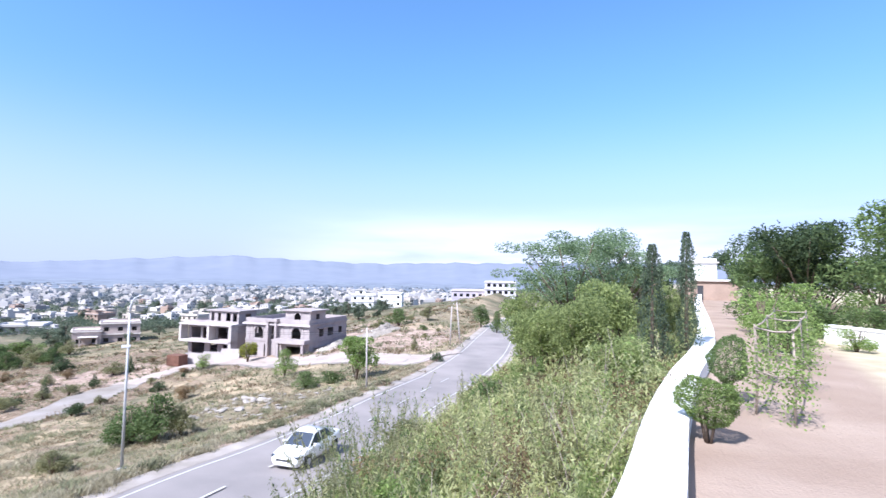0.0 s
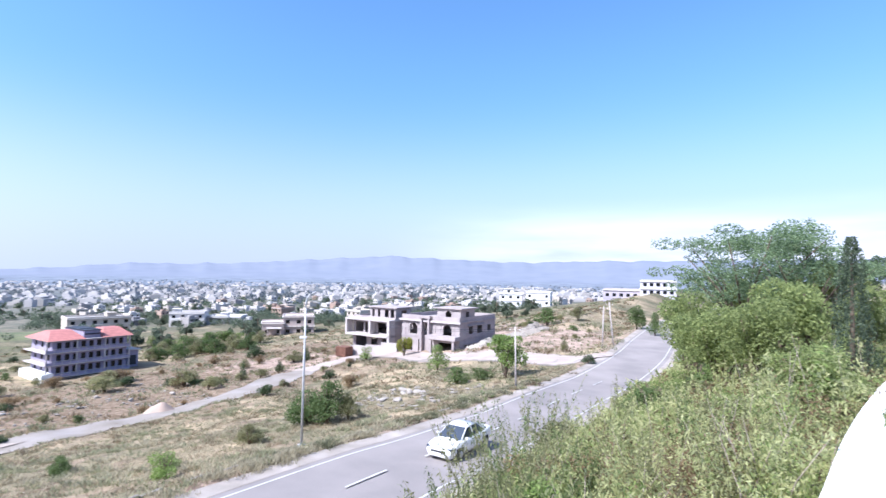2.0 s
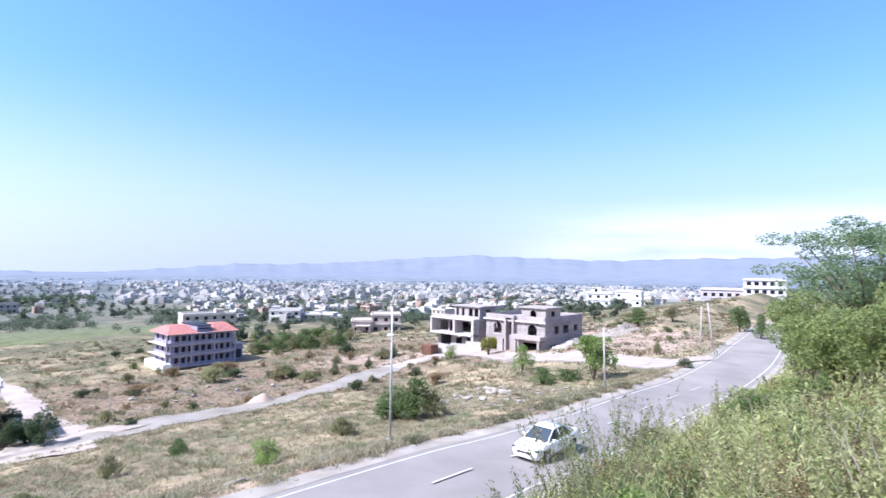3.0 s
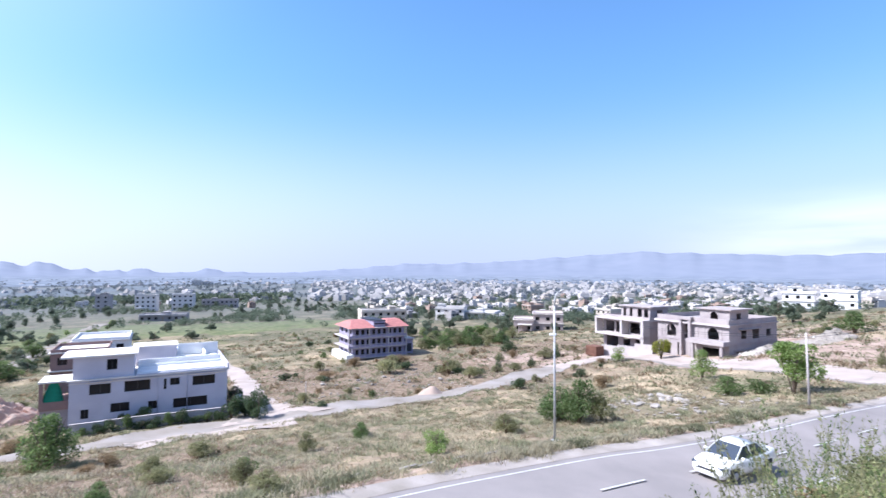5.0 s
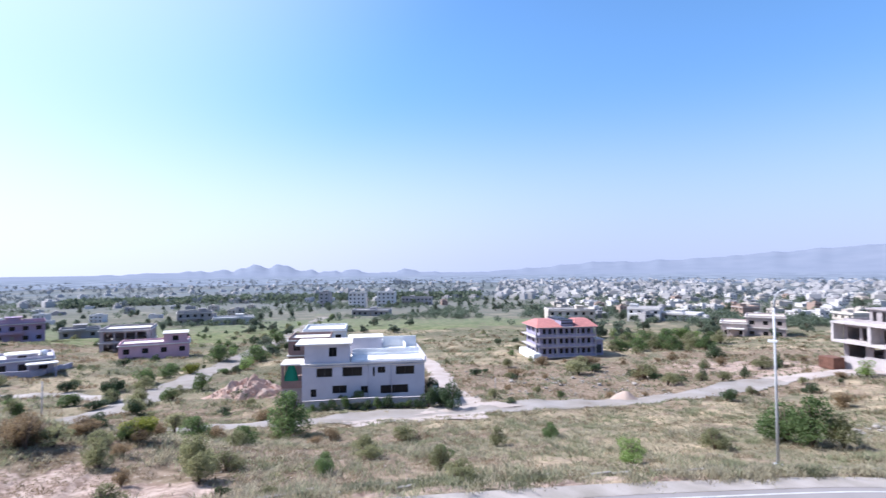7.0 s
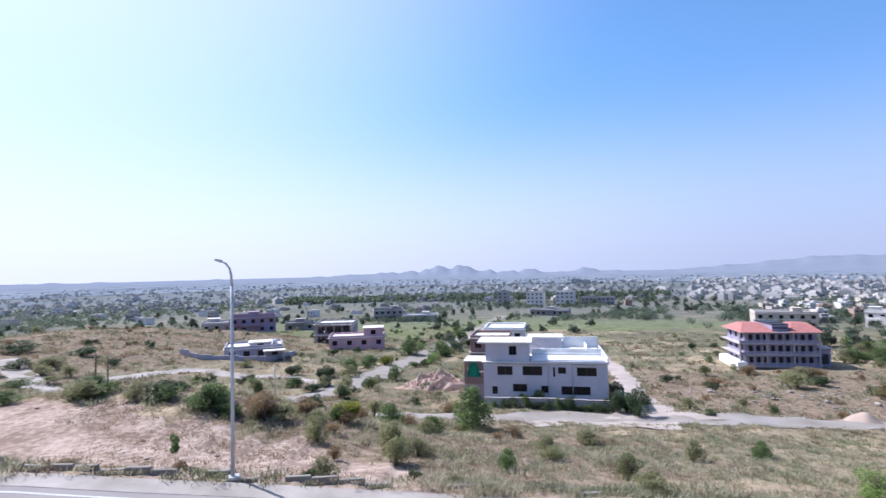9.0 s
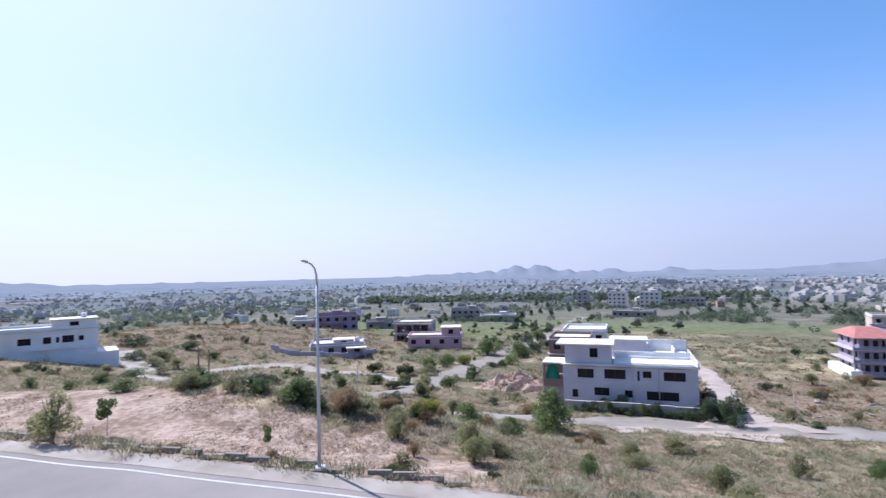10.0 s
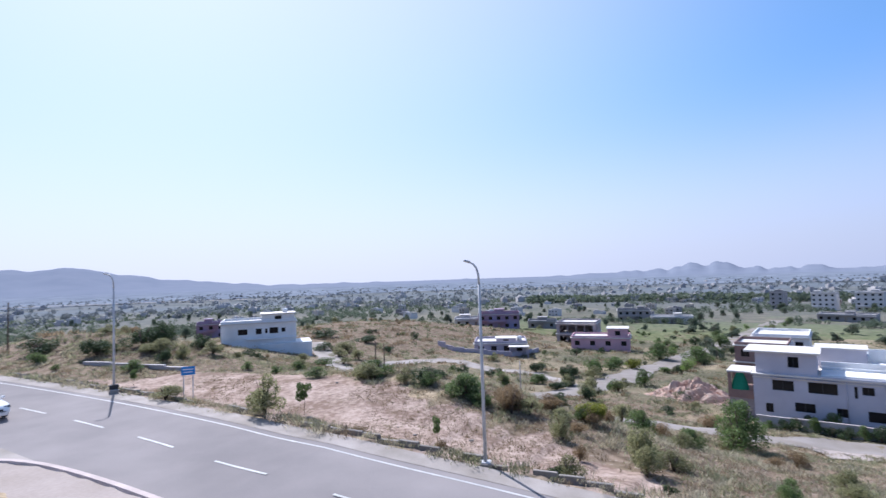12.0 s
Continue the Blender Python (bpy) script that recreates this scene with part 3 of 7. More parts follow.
def verge_tip():
    kerb_v, kerb_f = [], []
    profile = [(offset_line(TIP, off), dz) for off, dz in ((-0.02, -0.1), (0.0, 0.13), (0.05, 0.16), (0.26, 0.16), (0.3, 0.06))]
    for i in range(len(TIP)):
        kerb_v += [(*q[i], z_main(TIP[i]) + dz) for q, dz in profile]
    for k in range(len(TIP) - 1):
        kerb_f += [(5 * k + e, 5 * k + e + 1, 5 * k + e + 6, 5 * k + e + 5) for e in range(4)]
    tagged(new("kerb", mesh_from("kerb", kerb_v, kerb_f, M_TIPKERB)), "worn pale pinkish raised kerb round the verge's tip", "kerb", kind="structure")
    inner = offset_line(TIP, 0.29)
    v, rings = [], (0.0, 0.3, 0.6, 1.0)
    for i in range(len(TIP)):
        for r in rings:
            x, y = inner[i] + (np.array((-8.0, min(max(inner[i][1], -20.0), -7.0))) - inner[i]) * r
            v.append((x, y, z_main(TIP[i]) + 0.07 + 0.25 * r + 0.03 * math.sin(5 * x + 3 * y)))
    f = [(4 * i + k, 4 * i + k + 1, 4 * i + k + 5, 4 * i + k + 4) for i in range(len(TIP) - 1) for k in range(3)]
    tagged(new("pavement", mesh_from("verge", v, f, M_DUST, True)), "bare brown dirt verge inside the kerb", "verge", kind="structure")


verge_tip()


LANES = []


def lane(name, pts, width, label, material=None, lift=0.07, flare=0.0, side=0.0):
    line = smooth_line(pts, 1.0)
    LANES.append((line[::2], width))
    v, f = [], []
    k = np.arange(len(line), dtype=float)
    half = width / 2 + flare * np.exp(-k / 7)
    worn = [0.22 * np.sin(k * 0.31 + s) + 0.16 * np.sin(k * 0.83 + 2 * s) + 0.1 * np.sin(k * 1.9 + s) for s in (0.4, 2.7)]
    offs = [offset_line(line, (side + c * half + (worn[0] if c < -0.9 else worn[1] if c > 0.9 else 0))[:, None]) for c in np.linspace(-1, 1, 5)]
    flat_xy = np.stack(offs, 1).reshape(-1, 2)
    v = [(p[0], p[1], z + lift) for p, z in zip(flat_xy, ground(flat_xy[:, 0], flat_xy[:, 1]))]
    for i in range(len(line) - 1):
        for k in range(4):
            f.append((5 * i + k, 5 * i + k + 1, 5 * i + k + 6, 5 * i + k + 5))
    ob = new(name, mesh_from(name, v, f, material or M_LANE, True))
    return tagged(ob, label, "street", kind="structure")


lane("street", STREET, 6.5, "faded grey street running below the hillside")
lane("street", STREET[8:], 7.4, "pale pinkish dirt apron before the unfinished houses", M_DUST, 0.1, 0.0, -1.2)
lane("street", [polar(59.3, 68), polar(61.8, 88), polar(63.1, 113), polar(64.8, 136), polar(66.4, 156)], 4.2, "dusty side street beside the white house", M_DUST, 0.085, 6.0)
lane("street", STREET[3:6], 4.0, "pale dusty strip between the street and the white house", M_DUST, 0.095, 0.0, 3.6)
lane("street", [polar(100, 76), polar(96.5, 84), polar(92.9, 93), polar(87.6, 117), polar(84.2, 142), polar(78.6, 220), polar(75.3, 330)], 6.0, "pale street leading down into the plain")

# ---- houses ----
def wall_me(name, length, height, thick, holes, material):
    """A wall slab from x=0 to length and y=0 to thick with real openings (x0, x1, z0, z1), as one connected mesh."""
    us = sorted({0.0, length, *[h[0] for h in holes], *[h[1] for h in holes]})
    vs = sorted({0.0, height, *[h[2] for h in holes], *[h[3] for h in holes]})
    nu, nv = len(us), len(vs)

    def solid(i, j):
        if not (0 <= i < nu - 1 and 0 <= j < nv - 1):
            return False
        cu, cv = (us[i] + us[i + 1]) / 2, (vs[j] + vs[j + 1]) / 2
        return not any(h[0] < cu < h[1] and h[2] < cv < h[3] for h in holes)

    v = [(u, 0, w) for w in vs for u in us] + [(u, thick, w) for w in vs for u in us]
    n = nu * nv
    f = []
    for j in range(nv - 1):
        for i in range(nu - 1):
            if not solid(i, j):
                continue
            a, b, c, d = j * nu + i, j * nu + i + 1, (j + 1) * nu + i + 1, (j + 1) * nu + i
            f += [(a, b, c, d), (n + d, n + c, n + b, n + a)]
            for other, p, q in (((i, j - 1), a, b), ((i + 1, j), b, c), ((i, j + 1), c, d), ((i - 1, j), d, a)):
                if not solid(*other):
                    f.append((q, p, n + p, n + q))
    used = sorted({k for q in f for k in q})
    at = {k: m for m, k in enumerate(used)}
    return mesh_from(name, [v[k] for k in used], [tuple(at[k] for k in q) for q in f], material)


def window(parent, x, z, w, h, glass=True, depth=0.14):
    """A window in a wall part: frame with a mullion, two panes and a sill."""
    fr = part("window", boxes_me("window_frame", [(0, w, 0, 0.06, 0, 0.06), (0, w, 0, 0.06, h - 0.06, h), (0, 0.06, 0, 0.06, 0.06, h - 0.06), (w - 0.06, w, 0, 0.06, 0.06, h - 0.06), (w / 2 - 0.03, w / 2 + 0.03, 0, 0.06, 0.06, h - 0.06)], M_FRAME), parent, pose(x, depth, z))
    for k in range(2):
        a, b = (0.06, w / 2 - 0.03) if k == 0 else (w / 2 + 0.03, w - 0.06)
        part("pane", boxes_me("pane", [(a, b, 0.02, 0.035, 0.06, h - 0.06)], M_GLASS), fr)
    return fr


def storey_walls(house, w, d, z0, h, material, front=(), right=(), back=(), left=(), thick=0.23, glazed=True, ox=0.0, oy=0.0):
    """Four walls of one storey at local (0, 0)-(w, d), with openings and their windows."""
    spots = ((front, w, pose(ox, oy, z0)), (right, d - 2 * thick, pose(ox + w, oy + thick, z0, 0, 0, 90)), (back, w, pose(ox + w, oy + d, z0, 0, 0, 180)), (left, d - 2 * thick, pose(ox, oy + d - thick, z0, 0, 0, -90)))
    made = []
    for holes, length, m in spots:
        wl_ = part("wall", wall_me("wall", length, h, thick, holes, material), house, m)
        if glazed:
            for x0, x1, a, b in holes:
                window(wl_, x0, a, x1 - x0, b - a)
        made.append(wl_)
    return made


def slab(house, name, x0, x1, y0, y1, z0, z1, material, label="", bevel=0.0):
    return part(name, boxes_me(name, [(x0, x1, y0, y1, z0, z1)], material, bevel), house, None, label)


def parapet(house, x0, x1, y0, y1, z, h, material, t=0.2):
    """A low wall round a roof."""
    return part("parapet", boxes_me("parapet", [(x0, x1, y0, y0 + t, z, z + h), (x0, x1, y1 - t, y1, z, z + h), (x0, x0 + t, y0 + t, y1 - t, z, z + h), (x1 - t, x1, y0 + t, y1 - t, z, z + h)], material), house)


def holes_row(n, length, w, a, b, margin=1.0):
    if n == 0:
        return []
    gap = (length - 2 * margin - n * w) / max(n - 1, 1)
    return [(margin + i * (w + gap), margin + i * (w + gap) + w, a, b) for i in range(n)] if n > 1 else [((length - w) / 2, (length + w) / 2, a, b)]


def white_house():
    p = polar(77.6, 75.5)
    h = thing("white_house", p[0], p[1], -9.4, 71, "white two-storey house with flat roofs and dark windows", "house")
    w, d = 17.4, 13.0
    lo = [(1.2, 2.0, 0.6, 1.7), (4.2, 6.2, 1.0, 2.1), (8.2, 9.2, 0.9, 1.9), (11.0, 15.0, 0.7, 1.9)]
    up = [(2.0, 4.2, 0.55, 1.8), (5.6, 8.4, 0.55, 1.85), (9.9, 10.2, 0.4, 1.75), (10.6, 11.7, 0.85, 1.75), (13.2, 15.9, 0.55, 1.75)]
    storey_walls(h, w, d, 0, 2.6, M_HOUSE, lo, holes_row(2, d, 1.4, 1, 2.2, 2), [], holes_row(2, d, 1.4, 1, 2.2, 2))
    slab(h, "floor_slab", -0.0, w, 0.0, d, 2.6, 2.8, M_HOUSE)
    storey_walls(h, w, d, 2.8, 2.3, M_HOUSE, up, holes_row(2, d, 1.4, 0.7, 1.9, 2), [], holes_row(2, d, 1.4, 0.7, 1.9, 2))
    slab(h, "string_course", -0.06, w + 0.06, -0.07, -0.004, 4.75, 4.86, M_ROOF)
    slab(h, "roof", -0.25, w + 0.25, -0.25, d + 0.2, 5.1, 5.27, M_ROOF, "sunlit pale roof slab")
    slab(h, "parapet", 6.9, w + 0.2, -0.2, 0.0, 5.27, 5.4, M_HOUSE)
    slab(h, "parapet", w, w + 0.2, 0.004, d, 5.27, 5.9, M_HOUSE)
    slab(h, "parapet", -0.05, 0.15, 5.4, d, 5.27, 5.9, M_HOUSE)
    # sunlit roof parts get the whiter paint, shaded walls the lilac one
    slab(h, "rear_parapet", 11.6, w - 0.004, d - 0.4, d - 0.2, 5.27, 7.2, M_WHITE, "rear parapet coloured whiter than the walls for sunlight")
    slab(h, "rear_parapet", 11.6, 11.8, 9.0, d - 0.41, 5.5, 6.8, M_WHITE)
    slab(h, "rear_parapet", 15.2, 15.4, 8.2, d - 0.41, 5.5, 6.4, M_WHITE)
    storey_walls(h, 6.3, 5.0, 5.27, 2.6, M_HOUSE, [(3.4, 4.5, 0.9, 2.2)], ox=0.3, oy=0.3)
    slab(h, "stair_roof", -0.9, 7.0, -0.2, 5.9, 7.87, 8.07, M_ROOF, "overhanging flat stair-tower roof")
    slab(h, "roof_screed", 6.9, w - 0.3, 0.7, d - 0.6, 5.27, 5.5, M_WHITE, "roof terrace coloured whiter than the walls for sunlight")
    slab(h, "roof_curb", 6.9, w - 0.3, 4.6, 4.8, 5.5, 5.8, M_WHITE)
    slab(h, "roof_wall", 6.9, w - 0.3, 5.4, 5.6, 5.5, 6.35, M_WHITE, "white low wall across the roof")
    tk = slab(h, "roof_room", 6.4, 11.5, 7.0, 11.0, 5.5, 7.75, M_HOUSE, "low roof room with a blue-grey cap")
    part("cap", boxes_me("cap", [(6.2, 11.7, 6.8, 11.2, 7.75, 7.9)], M_ROOF), tk)
    for x in (9.25, 12.6):
        part("downpipe", tubes_me("downpipe", [([(x, -0.06, 0.2), (x, -0.06, 5.0)], [0.05, 0.05])], M_HOUSE, 6), h)
    for x0, x1 in ((1.8, 4.4), (5.4, 8.6), (12.9, 16.2)):
        slab(h, "window_ledge", x0, x1, -0.32, -0.004, 4.9, 4.97, M_HOUSE)
    slab(h, "foundation", 0.1, w - 0.1, 0.1, d - 0.1, -3.0, -0.004, M_CEMENT)
    # balcony bay at the side
    slab(h, "balcony", -2.9, -0.05, 0.4, 4.6, 1.9, 2.9, M_BRICK, "raw brick balcony parapet")
    slab(h, "balcony_roof", -3.0, -0.3, 0.3, 4.8, 5.1, 5.28, M_ROOF)
    slab(h, "balcony_pier", -2.9, -2.5, 0.4, 0.8, 2.9, 5.1, M_BRICK)
    slab(h, "balcony_pier", -2.9, -2.5, 4.0, 4.4, 2.9, 5.1, M_BRICK)
    slab(h, "balcony_base", -2.8, -0.05, 0.6, 4.4, -0.5, 1.9, M_CEMENT)
    v, f = [], []
    for k in range(9):
        t = k / 8
        for j in range(14):
            c = 2 * math.pi * j / 14
            r = (0.35 + 0.75 * t ** 0.8) * (1 + 0.12 * math.cos(3 * c + 2 * t))
            v.append((-1.6 + r * math.cos(c), 0.9 + 0.5 * r * math.sin(c), 5.05 - 2.2 * t))
    for k in range(8):
        for j in range(14):
            f.append((k * 14 + j, k * 14 + (j + 1) % 14, k * 14 + 14 + (j + 1) % 14, k * 14 + 14 + j))
    part("shade_net", mesh_from("shade_net", v, f, M_GREENNET, True), h, None, "bundled green shade net hanging in the balcony")
    return h


def boundary_wall(name, pts, height, label, material, thick=0.22, group=""):
    """A garden wall along plan points, standing on the land, with a coping."""
    th = thing(name, 0, 0, 0, 0, label, "wall", group)
    for a, b in zip(pts[:-1], pts[1:]):
        a, b = np.array(a), np.array(b)
        L = float(np.linalg.norm(b - a))
        rz = math.degrees(math.atan2(b[1] - a[1], b[0] - a[0]))
        n = max(1, int(L / 3))
        for k in range(n):
            c = a + (b - a) * k / n
            e = a + (b - a) * (k + 1) / n
            z = max(gz(*c), gz(*e))
            s = L / n
            part("wall_panel", boxes_me("wall_panel", [(0, s, -thick / 2, thick / 2, -1.2, height), (-0.02, s + 0.02, -thick / 2 - 0.04, thick / 2 + 0.04, height, height + 0.08)], material), th, pose(c[0], c[1], z, 0, 0, rz))
    return th


def arch(parent, x, z, w, h, material):
    """An arched head set into a square opening, with a moulded surround proud of the wall."""
    n = 10
    v, f = [], []
    for y in (-0.08, 0.2):
        for k in range(n + 1):
            c = math.pi * k / n
            v.append((x + w / 2 - math.cos(c) * w / 2, y, z + h - w / 2 + math.sin(c) * w / 2))
        for k in range(n + 1):
            v.append((x - 0.18 + (w + 0.36) * k / n, y, z + h + 0.22))
    m = 2 * (n + 1)
    for k in range(n):
        f.append((k, k + 1, n + 2 + k, n + 1 + k))
        f.append((m + k + 1, m + k, m + n + 1 + k, m + n + 2 + k))
        f.append((k + 1, k, m + k, m + k + 1))
        f.append((n + 1 + k, n + 2 + k, m + n + 2 + k, m + n + 1 + k))
    me = mesh_from("arch", v, f, material)
    return part("arch", me, parent)


def grey_house():
    """Unfinished plastered house with arched openings."""
    p = polar(19.05, 118)
    h = thing("unfinished_house", p[0], p[1], -8.2, -19, "unfinished grey plastered house with arched window openings", "house")
    w, d = 15.4, 16.0
    lo = [(1.2, 3.0, 0.2, 2.6), (4.6, 5.8, 0.2, 2.8), (10.0, 14.4, 0.1, 2.6)]
    up = [(2.2, 4.3, 0.35, 2.8), (6.15, 7.5, 0.2, 3.0), (11.2, 13.4, 0.4, 2.85)]
    side_lo = [(2, 3.4, 1, 2.2), (6.5, 7.9, 1, 2.2), (11, 12.4, 1, 2.2)]
    side_up = [(3.6, 5.5, 0.8, 2.4), (7.2, 9.6, 0.7, 2.5), (12, 13.6, 0.9, 2.3)]
    storey_walls(h, w, d, 0, 3.4, M_CEMENT, lo, side_lo, [], side_lo, glazed=False)
    slab(h, "floor_slab", -0.1, w + 0.1, -0.1, d + 0.1, 3.4, 3.65, M_CEMENT)
    f = storey_walls(h, w, d, 3.65, 3.4, M_CEMENT, up, side_up, [], side_up, glazed=False)
    for a in up:
        arch(f[0], a[0], a[2], a[1] - a[0], a[3] - a[2], M_CEMENT)
    slab(h, "roof", -0.3, w + 0.3, -0.4, d + 0.2, 7.05, 7.3, M_CEMENT)
    slab(h, "cornice", -0.45, w + 0.45, -0.6, -0.42, 6.85, 7.2, M_PALE)
    slab(h, "side_ledge", w + 0.004, w + 0.5, 3.0, 10.4, 6.2, 6.36, M_CEMENT)
    slab(h, "side_ledge", w + 0.004, w + 0.4, 1.5, 13.0, 2.35, 2.5, M_CEMENT)
    parapet(h, -0.0, w, -0.1, d, 7.3, 0.9, M_CEMENT)
    t = storey_walls(h, 6.0, 6.0, 7.3, 2.6, M_CEMENT, [(2.2, 3.7, 0.5, 2.2)], [(2, 3.4, 0.6, 2)], [], [], glazed=False, ox=9.2, oy=0.6)
    arch(t[0], 2.2, 0.5, 1.5, 1.7, M_CEMENT)
    slab(h, "stair_roof", 8.7, 15.8, 0.1, 7.2, 9.9, 10.15, M_CEMENT, "overhanging stair-tower roof")
    slab(h, "foundation", 0.1, w - 0.1, 0.1, d - 0.1, -3.5, -0.004, M_CEMENT)
    slab(h, "tower", 5.6, 6.1, -0.9, -0.12, 0, 7.6, M_CEMENT)
    slab(h, "tower", 7.6, 8.1, -0.9, -0.12, 0, 7.6, M_CEMENT)
    slab(h, "tower_head", 5.4, 8.3, -1.0, -0.12, 7.6, 8.2, M_CEMENT)
    slab(h, "porch_roof", 8.4, 15.9, -2.6, -0.12, 3.5, 4.3, M_CEMENT, "projecting porch slab")
    for x in (9.2, 15.0):
        slab(h, "porch_pier", x, x + 0.5, -2.4, -1.9, -0.3, 3.5, M_CEMENT)
    for x in (0.7, 1.5, 4.9, 8.9, 10.3, 13.7):
        slab(h, "pilaster", x, x + 0.35, -0.08, -0.004, 3.65, 7.05, M_CEMENT)
    return h


def framed_house():
    p = polar(24.4, 130)
    h = thing("unfinished_house", p[0], p[1], -8.9, -19, "unfinished pale plastered house with deep framed balconies", "house")
    w, d = 13.2, 12.0
    storey_walls(h, w, d, 0, 3.3, M_CEMENT, [(1, 4.5, 0.2, 2.7), (6, 8, 0.2, 2.7), (9.5, 12, 0.3, 2.5)], [(3, 5, 1, 2.3)], [], [(3, 5, 1, 2.3)], glazed=False)
    slab(h, "foundation", 0.1, w - 0.1, 0.1, d - 0.1, -3.5, -0.004, M_CEMENT)
    slab(h, "balcony", -0.6, w + 0.1, -2.2, 0.0, 3.0, 3.5, M_PALE, "pale projecting balcony slab")
    slab(h, "floor_slab", 0, w, 0.004, d, 3.3, 3.5, M_CEMENT)
    storey_walls(h, w, d, 3.5, 3.2, M_CEMENT, [(0.8, 3.4, 0.1, 2.5), (3.9, 7.0, 0.1, 2.5), (8.0, 12.2, 0.2, 2.6)], [(5, 6.5, 1, 2.3)], [], [], glazed=False)
    slab(h, "roof", -0.6, w + 0.2, -2.3, d, 6.7, 7.1, M_PALE, "pale projecting roof slab")
    slab(h, "frame_pier", 6.9, 7.5, -2.2, -0.01, 3.5, 6.7, M_PALE)
    slab(h, "frame_pier", w - 0.6, w + 0.1, -2.2, -0.01, 0, 6.7, M_PALE)
    slab(h, "frame_pier", -0.6, -0.1, -2.2, -0.01, 3.5, 6.7, M_PALE)
    parapet(h, 0, w, 0.1, d, 7.1, 0.5, M_CEMENT)
    t = storey_walls(h, 8.0, 6.0, 7.1, 2.6, M_CEMENT, [(0.6, 1.4, 0.4, 2.2), (2.4, 3.2, 0.4, 2.2), (4.6, 5.8, 0.4, 2.2), (6.4, 7.5, 0.4, 2.2)], [(2, 4, 0.5, 2)], [], [], glazed=False, ox=4.6, oy=1.0)
    slab(h, "stair_roof", 4.1, 13.2, 0.5, 7.6, 9.7, 9.95, M_CEMENT, "overhanging stair-tower roof")
    return h


def red_roof_house():
    p = polar(51.65, 133)
    h = thing("red_roofed_house", p[0], p[1], -13.7, 71, "three-storey grey house with a red hipped tile roof", "house")
    w, d = 16.0, 12.0
    for k in range(3):
        fr = holes_row(9, w, 0.95, 0.6, 2.15, 0.9)
        storey_walls(h, w, d, 0.2 + k * 2.78, 2.58, M_VIOLET, fr, holes_row(3, d, 1.4, 0.8, 2.2, 1.5), [], holes_row(3, d, 1.4, 0.8, 2.2, 1.5))
        slab(h, "floor_slab", -1.6, w + 0.6, -0.9, d + 0.3, k * 2.78, 0.2 + k * 2.78, M_PALE)
        for x in np.linspace(-1.5, w + 0.4, 12):
            slab(h, "rail_post", x, x + 0.12, -0.85, -0.75, 0.2 + k * 2.78, 1.0 + k * 2.78, M_PALE)
        slab(h, "rail", -1.5, w + 0.5, -0.84, -0.76, 1.0 + k * 2.78, 1.1 + k * 2.78, M_PALE)
        slab(h, "balcony_panel", -1.4, w + 0.3, -0.82, -0.78, 0.2 + k * 2.78, 0.8 + k * 2.78, M_VIOLET)
        for x in (-1.4, 4.6, 10.6, w + 0.2):
            slab(h, "column", x, x + 0.28, -0.8, -0.52, 0.2 + k * 2.78, 2.78 + k * 2.78, M_PALE)
    slab(h, "foundation", 0.1, w - 0.1, 0.1, d - 0.1, -4.0, -0.004, M_CEMENT)
    slab(h, "plinth", -2.2, 0.0, -1.2, d + 0.2, -2.5, 1.2, M_WHITE, "white boundary plinth")
    e = 8.34
    slab(h, "eave", -1.2, w + 1.0, -1.1, d + 0.8, e, e + 0.15, M_PALE)
    for x0, x1 in ((-1.3, 6.4), (10.0, w + 1.1)):
        v = [(x0, -1.2, e + 0.15), (x1, -1.2, e + 0.15), (x1, d + 0.9, e + 0.15), (x0, d + 0.9, e + 0.15), (x0 + 2.4, d / 2 - 1.5, e + 1.9), (x1 - 1.0, d / 2 - 1.5, e + 1.9), (x1 - 1.0, d / 2 + 1.5, e + 1.9), (x0 + 2.4, d / 2 + 1.5, e + 1.9)]
        part("tile_roof", mesh_from("tile_roof", v, BOX_F, M_REDROOF), h, None, "red clay tile roof")
    slab(h, "stair_tower", 6.4, 10.0, 0.3, d - 1, e + 0.15, e + 1.9, M_VIOLET)
    slab(h, "tower_cap", 6.2, 10.2, 0.1, d - 0.8, e + 1.9, e + 2.05, M_FRAME)
    slab(h, "annex", w + 0.7, w + 3.4, 1.0, d - 1, -2.5, 4.3, M_VIOLET)
    slab(h, "annex_roof", w + 0.7, w + 3.8, 0.4, d - 0.6, 4.3, 4.55, M_PALE)
    # dark slab on the wall paints the shade inside an opening
    slab(h, "annex_dark_opening", w + 1.2, w + 2.9, 0.95, 0.996, 0.6, 3.0, M_DARK)
    part("solar_panel", boxes_me("solar_panel", [(6.5, 9.9, -0.1, 3.4, 0, 0.12)], M_GLASS), h, pose(0, 0, e + 1.0, 18))
    h.scale = (0.9, 0.9, 0.9)
    return h


